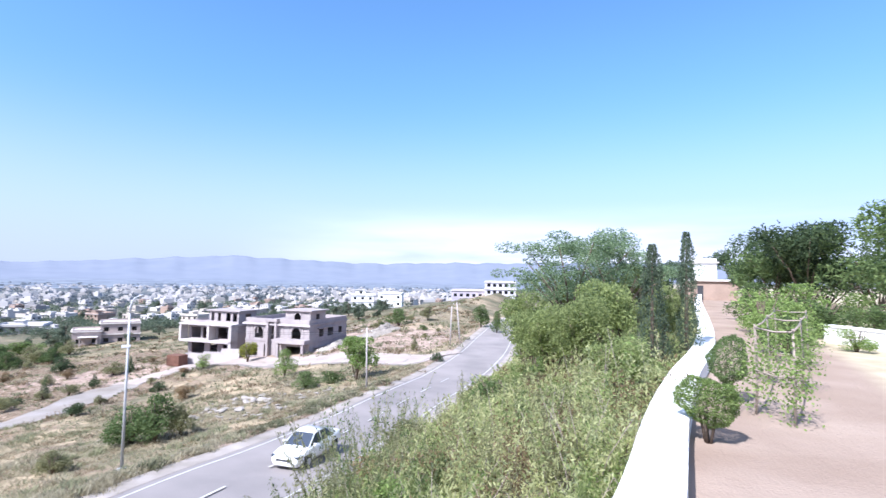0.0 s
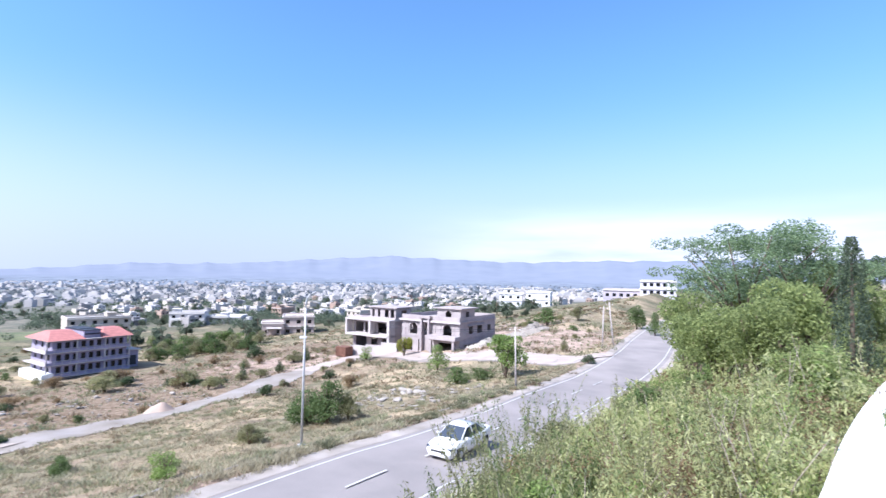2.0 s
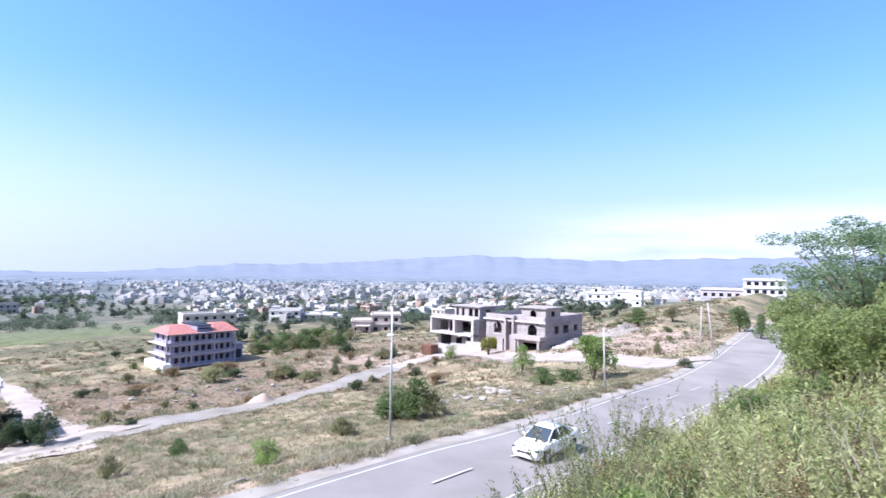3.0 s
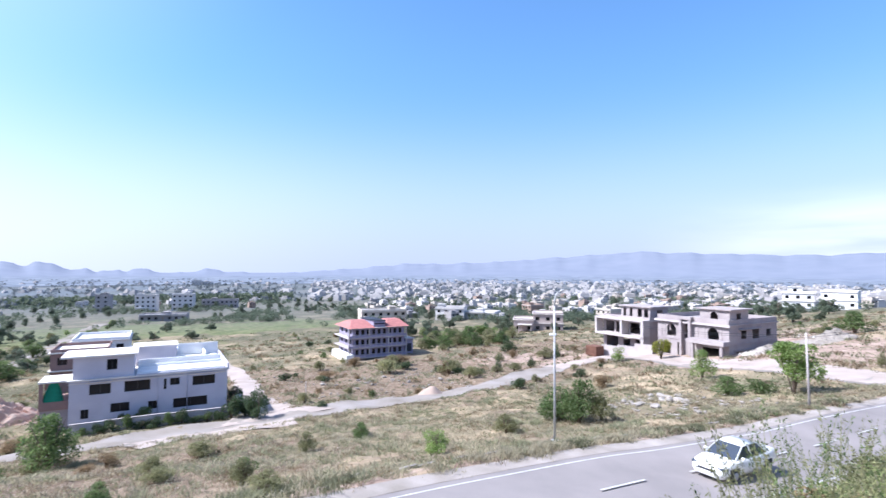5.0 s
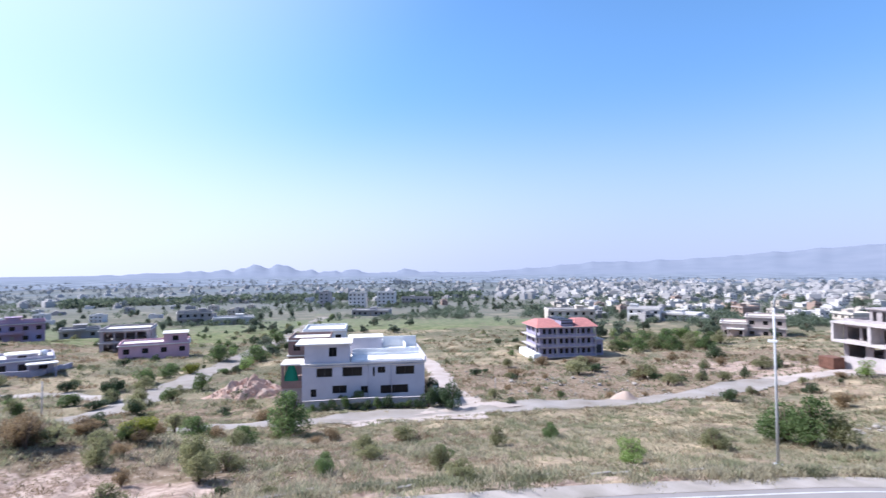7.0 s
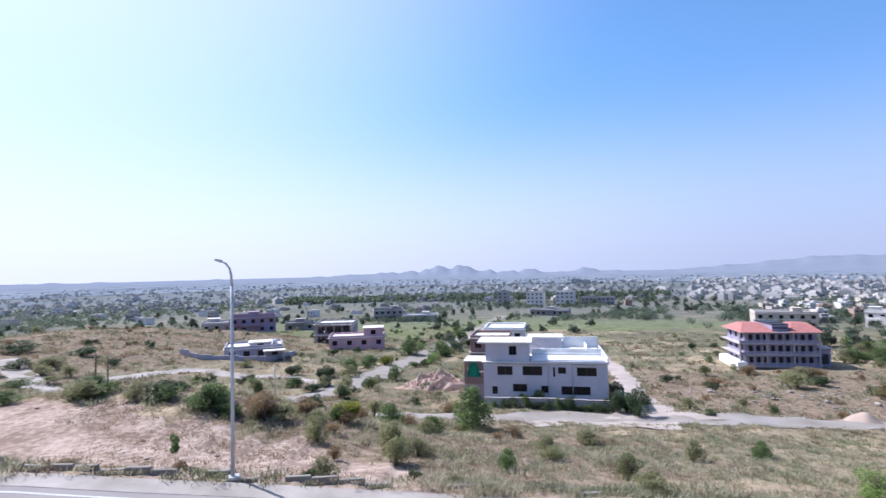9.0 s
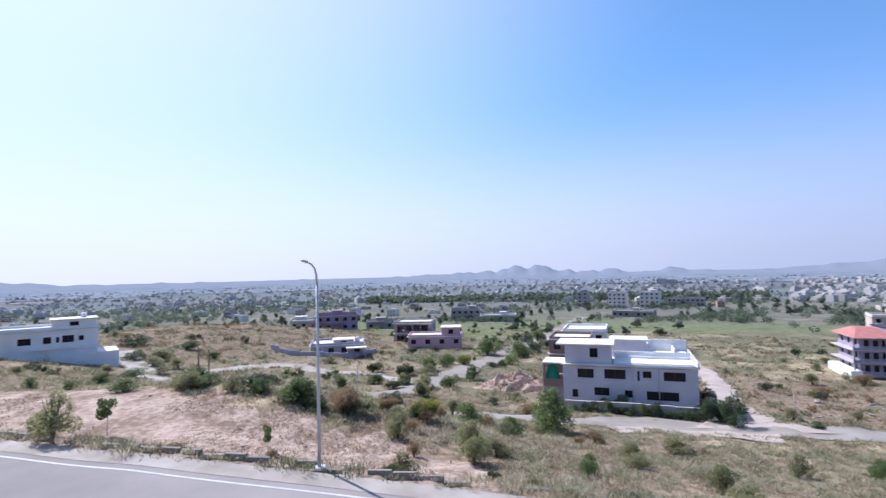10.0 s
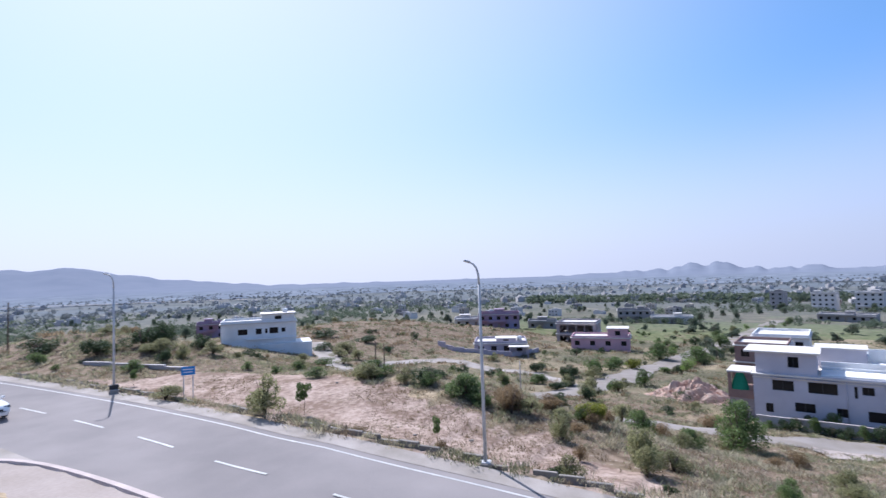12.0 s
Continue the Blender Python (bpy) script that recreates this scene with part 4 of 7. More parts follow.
def plain_house(name, az, d0, z, rz, w, d, floors, material, label, mumty=None, windows=4, fl=3.1, roofm=None, glazed=True, tower=2.4, gap=(1.4, 0.9, 2.2), front=None):
    """A flat-roofed house: storeys with windows, slab, parapet and a stair tower."""
    p = polar(az, d0)
    h = thing(name, p[0], p[1], z, rz, label, "house")
    for k in range(floors):
        storey_walls(h, w, d, k * fl, fl - 0.2, material, front or holes_row(windows, w, *gap), holes_row(2, d - 0.5, 1.3, 0.9, 2.2), [], holes_row(2, d - 0.5, 1.3, 0.9, 2.2), glazed=glazed)
        slab(h, "roof" if k == floors - 1 else "floor_slab", -0.3, w + 0.3, -0.4, d + 0.3, (k + 1) * fl - 0.2, (k + 1) * fl, roofm or M_ROOF)
    parapet(h, 0, w, 0, d, floors * fl, 0.5, material)
    slab(h, "foundation", 0.1, w - 0.1, 0.1, d - 0.1, -4.0, -0.004, material)
    if mumty:
        x, y, a, b = mumty
        storey_walls(h, a, b, floors * fl, tower, material, [(a / 2 - 0.7, a / 2 + 0.7, 0.25 * tower, 0.78 * tower)], [], [], [], ox=x, oy=y)
        slab(h, "stair_roof", x - 0.3, x + a + 0.3, y - 0.4, y + b + 0.3, floors * fl + tower, floors * fl + tower + 0.2, roofm or M_ROOF)
    return h


white_house()
grey_house()
framed_house()
red_roof_house()
ww = plain_house("terrace_house", 131.7, 119, -3.0, 127, 15.4, 10, 1, M_WHITE, "long white house stepping down a dry slope", (8.2, 0.3, 6.9, 6), 4, 3.4, tower=1.6, front=[(3.4, 5.3, 0.9, 2.1), (7.0, 8.2, 0.9, 2.1), (8.9, 9.4, 1.0, 2.0), (9.8, 11.6, 0.9, 2.2), (12.3, 13.1, 1.1, 2.0)])
slab(ww, "lower_storey", 0.05, 15.3, -0.02, 9.9, -5.5, -0.22, M_WHITE)
slab(ww, "balcony_slab", 5.0, 15.6, -0.7, -0.03, -0.2, 0.0, M_WHITE)
part("water_tank", tubes_me("water_tank", [([(13.2, 3, 5.1), (13.2, 3, 5.9), (13.2, 3, 6.1)], [0.55, 0.55, 0.25])], M_WHITE, 12), ww, None, "white plastic water tank")
slab(ww, "terrace", 8.0, 18.6, -1.6, 6.0, -7.0, -1.2, M_WHITE, "white lower terrace wall")
vl = plain_house("villa", 105.0, 131, -11.2, 101, 13.0, 10, 1, M_LILAC, "single-storey grey villa with a sunlit flat roof", (5.5, 2.5, 5, 4), 4, 2.9, tower=0.8)
slab(vl, "porch_roof", 8.6, 13.6, -3.4, -0.42, 2.2, 2.42, M_ROOF, "pale porch slab")
for x in (8.8, 13.1):
    slab(vl, "porch_pier", x, x + 0.3, -3.2, -2.9, -1.5, 2.2, M_LILAC)
part("water_tank", tubes_me("water_tank", [([(11.5, 5.0, 2.9), (11.5, 5.0, 3.9), (11.5, 5.0, 4.1)], [0.6, 0.6, 0.25])], M_WHITE, 12), vl, None, "white plastic water tank")
plain_house("pink_house", 94.5, 153, -13.0, 88, 16, 9, 1, M_PINK, "long pink plastered house with a flat roof", (10, 0.5, 5.5, 6), 4)
plain_house("unfinished_house", 96, 165, -13.4, 84, 12, 11, 2, M_CEMENT, "grey unfinished house with open floors and pale roof", None, 4, 3.2, glazed=False, gap=(2.3, 0.3, 2.6))
plain_house("pinkish_house", 33.9, 194, -14.3, 33, 7.5, 10, 1, M_TANWALL, "low pinkish plastered house with a pale porch", None, 2, 4.6)
bh = plain_house("tan_house", 31.8, 196, -14.4, 31, 11.0, 11, 2, M_TANWALL, "tan unpainted two-storey house", None, 3, 3.4)
slab(bh, "porch", -5.5, -0.4, -4.5, -0.5, 2.9, 3.15, M_ROOF, "pale flat porch slab")
for x in (-5.2, -0.9):
    slab(bh, "porch_pier", x, x + 0.35, -4.3, -3.95, -1.0, 2.9, M_TANWALL)
plain_house("brick_house", 79.0, 112, -11.8, 71, 8.5, 9, 2, M_BRICK, "raw red brick house behind the white house", None, 2)
plain_house("white_villa", 77.5, 128, -12, 71, 10, 12, 2, M_WHITE, "white flat-roofed house behind the brick house", None, 3)
plain_house("hill_house", -2.7, 225, gz(*polar(-4.2, 225)) + 0.4, -6, 17, 11, 1, M_LILAC, "long low pale house on the ridge", None, 6, 3.6)
plain_house("hill_house", -6.4, 216, gz(*polar(-7.6, 216)) - 1.1, -8, 13, 11, 2, M_HOUSE, "white two-storey house on the ridge with open terraces", None, 5, 2.9)
plain_house("white_villa", 8.3, 262, -6.9, 6, 11, 11, 2, M_WHITE, "white boxy house on the ridge", (2, 1, 5, 5), 3, 3.2)
plain_house("white_villa", 5.4, 266, -6.4, -4, 12, 10, 2, M_WHITE, "white boxy house with a blank side wall", None, 2, 3.4)
boundary_wall("garden_wall", [polar(77.5, 72.0), polar(64.2, 72.3), polar(62.9, 84)], 1.3, "pale plastered garden wall before the white house", M_PALE)
boundary_wall("garden_wall", [polar(24.6, 122), polar(19.6, 117)], 1.9, "pale block wall before an unfinished house", M_PALE)
boundary_wall("garden_wall", [polar(109.0, 137), polar(107.4, 131), polar(101.0, 126.5), polar(98.0, 138)], 0.9, "long low grey garden wall round the villa", M_LILAC)
boundary_wall("kerb_wall", [(-39.0, -52.0), (-39.6, -38.5)], 0.22, "low pale concrete ledge behind the bare lot", M_PALE, 0.3)
lane("street", [polar(117, 78), polar(119.0, 95), polar(121, 118), polar(122.5, 140)], 5.0, "pale dirt track climbing past the white terrace house", M_SHOULDER)
lane("street", [polar(117, 104), polar(114.4, 109.7), polar(108.2, 117.5), polar(103, 109), polar(98.9, 105.0), polar(94, 93)], 3.2, "pale dirt track before the villa", M_SHOULDER)

# ---- plants ----
def quads_me(name, v, material, uv=None):
    """A mesh of separate quads from an (n, 4, 3) array."""
    v = np.asarray(v, np.float32)
    n = len(v)
    me = bpy.data.meshes.new(name)
    me.vertices.add(4 * n)
    me.vertices.foreach_set("co", v.reshape(-1))
    me.loops.add(4 * n)
    me.loops.foreach_set("vertex_index", np.arange(4 * n, dtype=np.int32))
    me.polygons.add(n)
    me.polygons.foreach_set("loop_start", np.arange(0, 4 * n, 4, dtype=np.int32))
    me.materials.append(material)
    me.update(calc_edges=True)
    return me


def unit(v):
    return v / (np.linalg.norm(v, axis=-1, keepdims=True) + 1e-9)


def leaf_quads(c, size, rng, slim=0.5, lift=0.3):
    """Pointed leaves at the points c; size: a number or one a leaf."""
    n = len(c)
    size = np.broadcast_to(size, (n,))[:, None]
    a = unit(rng.normal(size=(n, 3)) + np.array((0, 0, lift)))
    b = unit(np.cross(a, rng.normal(size=(n, 3))))
    k = rng.uniform(0.7, 1.3, (n, 1)) * size
    return np.stack([c - a * k * 0.5, c + b * k * slim * 0.5 + a * k * 0.05, c + a * k * 0.5, c - b * k * slim * 0.5 + a * k * 0.05], 1)


def blob_points(rng, blobs, n):
    """Points in the outer part of several squashed balls (x, y, z, rx, rz)."""
    b = np.array(blobs)
    w = b[:, 3] ** 2
    i = rng.choice(len(b), n, p=w / w.sum())
    d = unit(rng.normal(size=(n, 3)))
    r = rng.uniform(0.45, 1.0, n) ** 0.6
    r *= 1 + 0.18 * np.sin(d[:, 0] * 5 + i) * np.sin(d[:, 1] * 4 + 2 * i)
    return b[i, :3] + d * r[:, None] * np.stack([b[i, 3], b[i, 3], b[i, 4]], 1)


def bush_blobs(rng, n=9, squat=0.5):
    out = []
    for k in range(n):
        a, r = rng.uniform(0, 6.28), 0.3 * math.sqrt(rng.uniform(0, 1))
        z = rng.uniform(0.22, 0.78 - 0.5 * r)
        s = rng.uniform(0.15, 0.27)
        out.append((r * math.cos(a), r * math.sin(a), z, s, s * 0.85))
    return out


def stems(rng, n, spread, height, r0=0.02):
    out = []
    for k in range(n):
        a, q = rng.uniform(0, 6.28), rng.uniform(0.3, 1) * spread
        out.append(([(0, 0, -0.08), (q * 0.35 * math.cos(a), q * 0.35 * math.sin(a), height * 0.45), (q * math.cos(a), q * math.sin(a), height)], [r0, r0 * 0.7, r0 * 0.25]))
    return out


TEMPLATE = {}


def template(kind, seed, leaf, n, size, blobs, trunk, slim=0.55, bark=None):
    """Meshes of a plant of unit width and height: crown and stems."""
    rng = np.random.default_rng(seed)
    pts = blob_points(rng, blobs(rng), n)
    pts = pts[pts[:, 2] > 0.02]
    TEMPLATE[kind] = (quads_me("crown", leaf_quads(pts, size, rng, slim), leaf), tubes_me("stem", trunk(rng), bark or M_BARK, 6))


def tree_blobs(rng):
    return [(0.3 * math.cos(a) * q, 0.3 * math.sin(a) * q, z, s, s * 0.7) for a, q, z, s in zip(rng.uniform(0, 6.28, 12), rng.uniform(0.1, 1, 12), rng.uniform(0.42, 0.88, 12), rng.uniform(0.13, 0.24, 12))]


def low_tree_blobs(rng):
    return [(0.33 * math.cos(a) * q, 0.33 * math.sin(a) * q, z, s, s * 0.8) for a, q, z, s in zip(rng.uniform(0, 6.28, 14), rng.uniform(0.1, 1, 14), rng.uniform(0.2, 0.82, 14), rng.uniform(0.13, 0.22, 14))]


def cone_blobs(rng):
    return [(rng.normal() * 0.04, rng.normal() * 0.04, z, 0.42 * (1.02 - z) ** 0.7 * (0.6 + 0.4 * min(1, z * 6)), 0.1) for z in np.linspace(0.08, 0.93, 12)]


def sap_blobs(rng):
    return [(0.2 * math.cos(a), 0.2 * math.sin(a), z, 0.2, 0.12) for a, z in zip(rng.uniform(0, 6.28, 7), rng.uniform(0.55, 0.9, 7))]


def one_trunk(top=0.6, r=0.025):
    return lambda rng: [([(0, 0, -0.08), (0.01, 0.01, top * 0.5), (0.03, 0, top), (0.02, 0.02, 0.85)], [r, r * 0.8, r * 0.6, r * 0.2])] + stems(rng, 6, 0.3, 0.8, r * 0.5)


def many_stems(rng):
    return stems(rng, 9, 0.3, 0.75)


for kind, leaf in (("green", L_GREEN), ("olive", L_OLIVE), ("dark", L_DARK), ("fresh", L_FRESH), ("yellow", L_YELLOW), ("dry", L_DRY)):
    for v_ in range(2):
        template((kind, v_), 10 * len(kind) + v_ + ord(kind[0]), leaf, 3400 if kind != "fresh" else 2400, 0.048, bush_blobs, many_stems, 0.5 if kind != "dry" else 0.42)
template(("cone", 0), 5, L_DARK, 2400, 0.05, cone_blobs, lambda rng: one_trunk()(rng)[:1])
template(("sap", 0), 6, L_GREEN, 2000, 0.06, sap_blobs, lambda rng: one_trunk(0.6, 0.014)(rng)[:1])
template(("tree", 3), 17, L_BANKGREEN, 6500, 0.03, tree_blobs, one_trunk())
template(("tree", 4), 18, L_BANKGREEN, 5200, 0.036, tree_blobs, one_trunk())
template(("tree", 5), 27, L_FRESH, 4200, 0.045, tree_blobs, one_trunk())
template(("tree", 0), 7, L_GREEN, 4200, 0.045, tree_blobs, one_trunk())
template(("tree", 1), 8, L_TOWN, 1700, 0.075, low_tree_blobs, one_trunk())
template(("tree", 2), 9, L_TOWN, 1500, 0.085, low_tree_blobs, one_trunk())

FIRST = {}


def plant(kind, v_, x, y, w, h, label, category="shrub", group="", name="shrub", z=None, turn=None):
    """A plant of the kind, w wide and h high, rooted on the land."""
    crown, stem = TEMPLATE[(kind, v_)]
    z = gz(x, y) if z is None else z
    turn = (x * 37 + y * 91) % 360 if turn is None else turn
    m = pose(x, y, z - 0.03, 0, 0, turn)
    key = (kind, v_, name, label)
    if key in FIRST:
        f, fw, fh = FIRST[key]
        return copy_thing(f, m @ Matrix.Diagonal((w / fw, w / fw, h / fh, 1)))
    th = new(name)
    th.matrix_world = m
    th.scale = (w, w, h)
    tagged(th, label, category, group)
    part("crown", crown, th)
    part("trunk" if kind in ("tree", "sap", "cone") else "stem", stem, th)
    FIRST[key] = (th, w, h)
    return th


LABELS = {"green": "leafy green shrub on the dry grass slope", "olive": "dusty olive-green scrub bush on dry grass", "dark": "dense dark green bush on the dry slope", "fresh": "fresh green young bush on the verge",
          "yellow": "yellow-green bushy shrub beside the street", "dry": "dried brown shrub with withered leaves", "cone": "small conical dark green cypress by the street", "sap": "young sapling with a thin bare trunk"}
GREEN = [(-36.8, 30.2, 1.7, 1.4), (-24.2, 43.9, 5.2, 3.7), (-22.0, 43.5, 4.3, 4.5), (-61.5, 52.6, 1.7, 1.3), (-14.9, 65.3, 3.7, 2.4), (-12.0, 67.5, 3.7, 1.9), (-7.1, 131.1, 7.2, 5.1), (11.7, 110.1, 4.4, 5.9), (13.8, 100.5, 3.0, 4.9), (-27.4, 14.3, 1.6, 1.5), (-69.7, 23.1, 3.1, 2.6), (-35.8, -2.3, 1.4, 1.3), (-141.6, 10.6, 7.5, 4.6)]
GREEN_FAR = [(-137.5, 18.7, 7.6, 4.7), (-181.9, 31.5, 7.5, 4.9), (-34.7, -10.2, 2.9, 1.8), (-36.3, -13.2, 2.0, 1.3), (-33.8, -8.7, 1.5, 1.0), (-93.8, -12.8, 2.5, 2.4), (-39.6, -8.2, 0.9, 1.2), (-38.3, -58.0, 2.4, 1.6), (-38.2, -44.4, 2.4, 1.3), (-36.8, -53.0, 1.1, 0.8), (-42.6, -34.7, 1.4, 1.0), (-41.3, -30.4, 1.4, 0.9), (-37.6, -23.8, 2.4, 1.0), (-37.0, -18.1, 1.9, 1.1)]
OLIVE = [(-20.5, 44.7, 3.0, 3.3), (-61.7, 104.5, 5.0, 3.0), (-67.9, 77.8, 5.8, 3.6), (-85.5, 78.3, 5.6, 3.0), (-65.1, 42.9, 2.3, 1.9), (-25.2, 36.6, 2.4, 1.6), (0.3, 133.7, 4.2, 4.1), (-2.1, 88.3, 1.7, 2.4), (-18.8, 10.7, 1.4, 1.0), (-27.8, 7.2, 1.0, 1.0), (-31.8, 11.2, 2.0, 1.1), (-54.3, 10.0, 3.1, 3.0)]
OLIVE_FAR = [(-79.3, -4.6, 3.4, 2.6), (-94.3, -8.4, 2.9, 2.2), (-27.4, 1.2, 1.6, 1.9), (-104.7, -4.3, 3.7, 2.7), (-36.9, -18.5, 2.5, 1.6), (-22.9, -17.6, 2.2, 2.6), (-43.5, -48.1, 2.6, 1.4), (-43.4, -43.8, 1.8, 1.7), (-42.4, -54.3, 2.5, 1.7), (-37.4, -19.5, 1.8, 1.3), (-100.7, -53.0, 3.7, 2.6)]
DARK = [(-43.9, 66.2, 3.2, 2.2), (-76.8, 111.7, 5.1, 3.7), (-80.6, 77.4, 4.4, 2.3), (-59.0, 41.5, 1.7, 1.0), (-13.8, 30.7, 1.0, 0.3), (1.5, 69.1, 1.9, 1.5), (-74.0, 36.3, 4.0, 3.8), (-64.2, 34.2, 3.3, 3.5), (-71.0, 21.3, 1.9, 2.1), (-68.5, 27.5, 3.0, 1.4), (-38.9, -3.9, 1.3, 1.0), (-38.3, -4.1, 1.7, 1.3), (-78.6, -4.0, 2.8, 2.9), (-94.7, -8.0, 2.5, 2.4), (-20.6, -2.4, 1.2, 0.8), (-41.8, -62.9, 4.7, 2.3), (-41.4, -44.2, 2.0, 1.8), (-109.0, -66.5, 5.5, 2.6)]
FRESH = [(-25.2, 27.5, 2.1, 1.7), (-21.5, 80.0, 4.1, 4.7), (-42.1, 99.7, 3.3, 3.4)]
YELLOW = [(-35.5, 104.3, 4.1, 5.0), (-120.2, 3.2, 4.7, 2.8), (-35.7, -1.6, 1.7, 1.4)]
DRY = [(-34.4, -7.0, 2.3, 1.7), (-36.1, -4.4, 1.5, 1.1), (-23.2, -8.0, 0.9, 0.6), (-23.0, -12.2, 1.1, 0.4), (-35.5, -1.6, 1.9, 1.3), (-26.4, -28.1, 2.3, 0.7)]
CONE = [(-59.0, 82.5, 2.1, 3.4), (-57.9, 92.6, 2.3, 2.5), (-59.8, 106.9, 2.4, 3.3)]
SAP = [(-28.6, -19.0, 1.4, 2.1), (-25.5, -9.0, 0.6, 1.6), (-33.6, -39.1, 0.8, 1.4)]
VERGE_OLIVE = [(-28.4, 1.2, 2.1, 2.6), (-29.8, 2.6, 2.1, 1.2), (-33.4, 11.5, 1.9, 1.7), (-24.5, 35.4, 2.5, 1.8), (-18.9, 10.5, 1.5, 1.0), (-35.1, 23.2, 1.9, 1.9), (-79.9, 73.0, 6.4, 3.2), (-31.2, -3.2, 1.6, 1.9), (-42.7, 18.6, 2.8, 1.6), (-26.3, 13.6, 1.6, 1.7), (-21.0, 3.2, 1.1, 0.6), (-24.0, 13.6, 2.1, 1.0)]
VERGE_GREEN = [(-28.1, 7.4, 1.3, 1.3), (-27.2, 7.2, 1.2, 1.2), (-37.9, 31.0, 1.7, 1.5)]
VERGE_FRESH = [(-22.9, 25.1, 2.0, 1.9)]
VERGE_DARK = [(-23.4, 1.9, 0.8, 0.7), (-115.9, 103.9, 6.8, 2.6)]
VERGE_DRY = [(-68.3, 78.8, 5.9, 3.0), (-33.8, -6.7, 2.4, 2.0), (-36.9, -4.5, 2.0, 1.3), (-86.8, 62.8, 5.0, 2.2), (-94.5, 75.3, 4.9, 2.4), (-85.1, 80.3, 6.0, 2.7)]
LOT_GREEN = [(-38.2, -18.7, 3.7, 1.5), (-86.1, -52.8, 5.7, 2.0), (-35.4, -10.2, 3.4, 1.7), (-34.4, -9.0, 2.2, 0.9)]
LOT_OLIVE = [(-94.2, -53.1, 4.2, 1.6), (-36.5, -15.4, 1.9, 1.3), (-34.3, -5.6, 2.2, 1.2), (-34.5, -3.5, 1.8, 1.0), (-39.9, -8.6, 1.3, 1.5), (-87.8, -4.1, 4.3, 3.3), (-110.2, -60.9, 7.3, 2.9), (-102.4, -58.8, 5.0, 2.2)]
LOT_DARK = [(-36.7, -13.7, 2.7, 1.6), (-39.1, -13.4, 1.4, 0.8), (-105.6, -15.5, 4.0, 2.7), (-102.9, -8.9, 3.9, 2.6), (-90.3, -9.8, 4.4, 1.9), (-127.7, -77.6, 8.5, 3.0), (-123.1, -62.6, 6.8, 2.6)]
LOT_DRY = [(-35.1, -7.2, 2.7, 1.8), (-36.3, -4.4, 1.8, 1.1), (-38.5, -0.8, 1.7, 1.1), (-33.2, -2.3, 1.5, 0.9), (-23.9, -15.5, 1.3, 0.3), (-23.1, -12.3, 1.2, 0.5), (-27.6, -2.0, 1.0, 1.0)]
LOT_FLOWER = [(-24.6, -26.1, 2.2, 1.0), (-20.6, -2.0, 1.5, 1.1), (-43.5, -46.8, 3.4, 2.2), (-46.0, -42.0, 2.6, 1.8)]
LOT_BIG = [(-44.5, -50.5, 4.6, 3.0), (-46.5, -49.5, 3.4, 3.2), (-41.5, -53.5, 4.0, 2.6), (-48.0, -45.5, 3.0, 2.2)]
LOT_YELLOW = [(-36.0, -1.9, 2.3, 1.7)]
for kind, spots in (("olive", VERGE_OLIVE), ("green", VERGE_GREEN), ("fresh", VERGE_FRESH), ("dark", VERGE_DARK), ("dry", VERGE_DRY), ("green", LOT_GREEN), ("olive", LOT_OLIVE), ("dark", LOT_DARK), ("dry", LOT_DRY), ("yellow", LOT_YELLOW), ("olive", LOT_FLOWER), ("dark", LOT_BIG), ("green", GREEN), ("green", GREEN_FAR), ("olive", OLIVE), ("olive", OLIVE_FAR), ("dark", DARK), ("fresh", FRESH), ("yellow", YELLOW), ("dry", DRY)):
    for k, (x, y, w, h) in enumerate(spots):
        plant(kind, k % 2, x, y, w, h, LABELS[kind], "shrub", "shrubs on the slope")
for x, y, w, h in CONE:
    plant("cone", 0, x, y, w, h, LABELS["cone"], "tree", "small cypresses", "small_cypress")
for x, y, w, h in SAP:
    plant("sap", 0, x, y, w, h, LABELS["sap"], "tree", "saplings on the verge", "sapling")
plant("tree", 5, -8.9, 67.3, 6.4, 5.8, "small light green roadside tree with an open crown", "tree", "", "roadside_tree")
plant("green", 0, *polar(78.9, 52.7), 4.6, 5.0, "bushy pale green tree before the white house", "tree", "", "roadside_tree")


# grass, weeds and scrub that nobody could count
def verge_points(rng, n, d0, d1, az0=-6, az1=150, power=1.0):
    """Random spots on the slope beyond the road, off the streets."""
    az = rng.uniform(az0, az1, n)
    d = d0 + (d1 - d0) * rng.uniform(0, 1, n) ** power
    x, y = -np.sin(np.radians(az)) * d, np.cos(np.radians(az)) * d
    s, _ = line_distance(x, y, coarse)
    st, _ = line_distance(x, y, STREET_LINE)
    keep = (s > 1.7) & (np.abs(st) > 3.2)
    for ln, wd in LANES[1:]:
        keep &= np.abs(line_distance(x, y, ln)[0]) > wd * 0.55
    for cx, cy, r in CLEAR:
        keep &= (x - cx) ** 2 + (y - cy) ** 2 > r * r
    x, y = x[keep], y[keep]
    return x, y, ground(x, y)


CLEAR = [(*polar(71, 82), 13), (*polar(19, 122), 14), (*polar(13, 122), 15), (*polar(49, 143), 15), (*polar(127, 126), 12), (*polar(66, 90), 4), (*polar(61, 75), 4)]


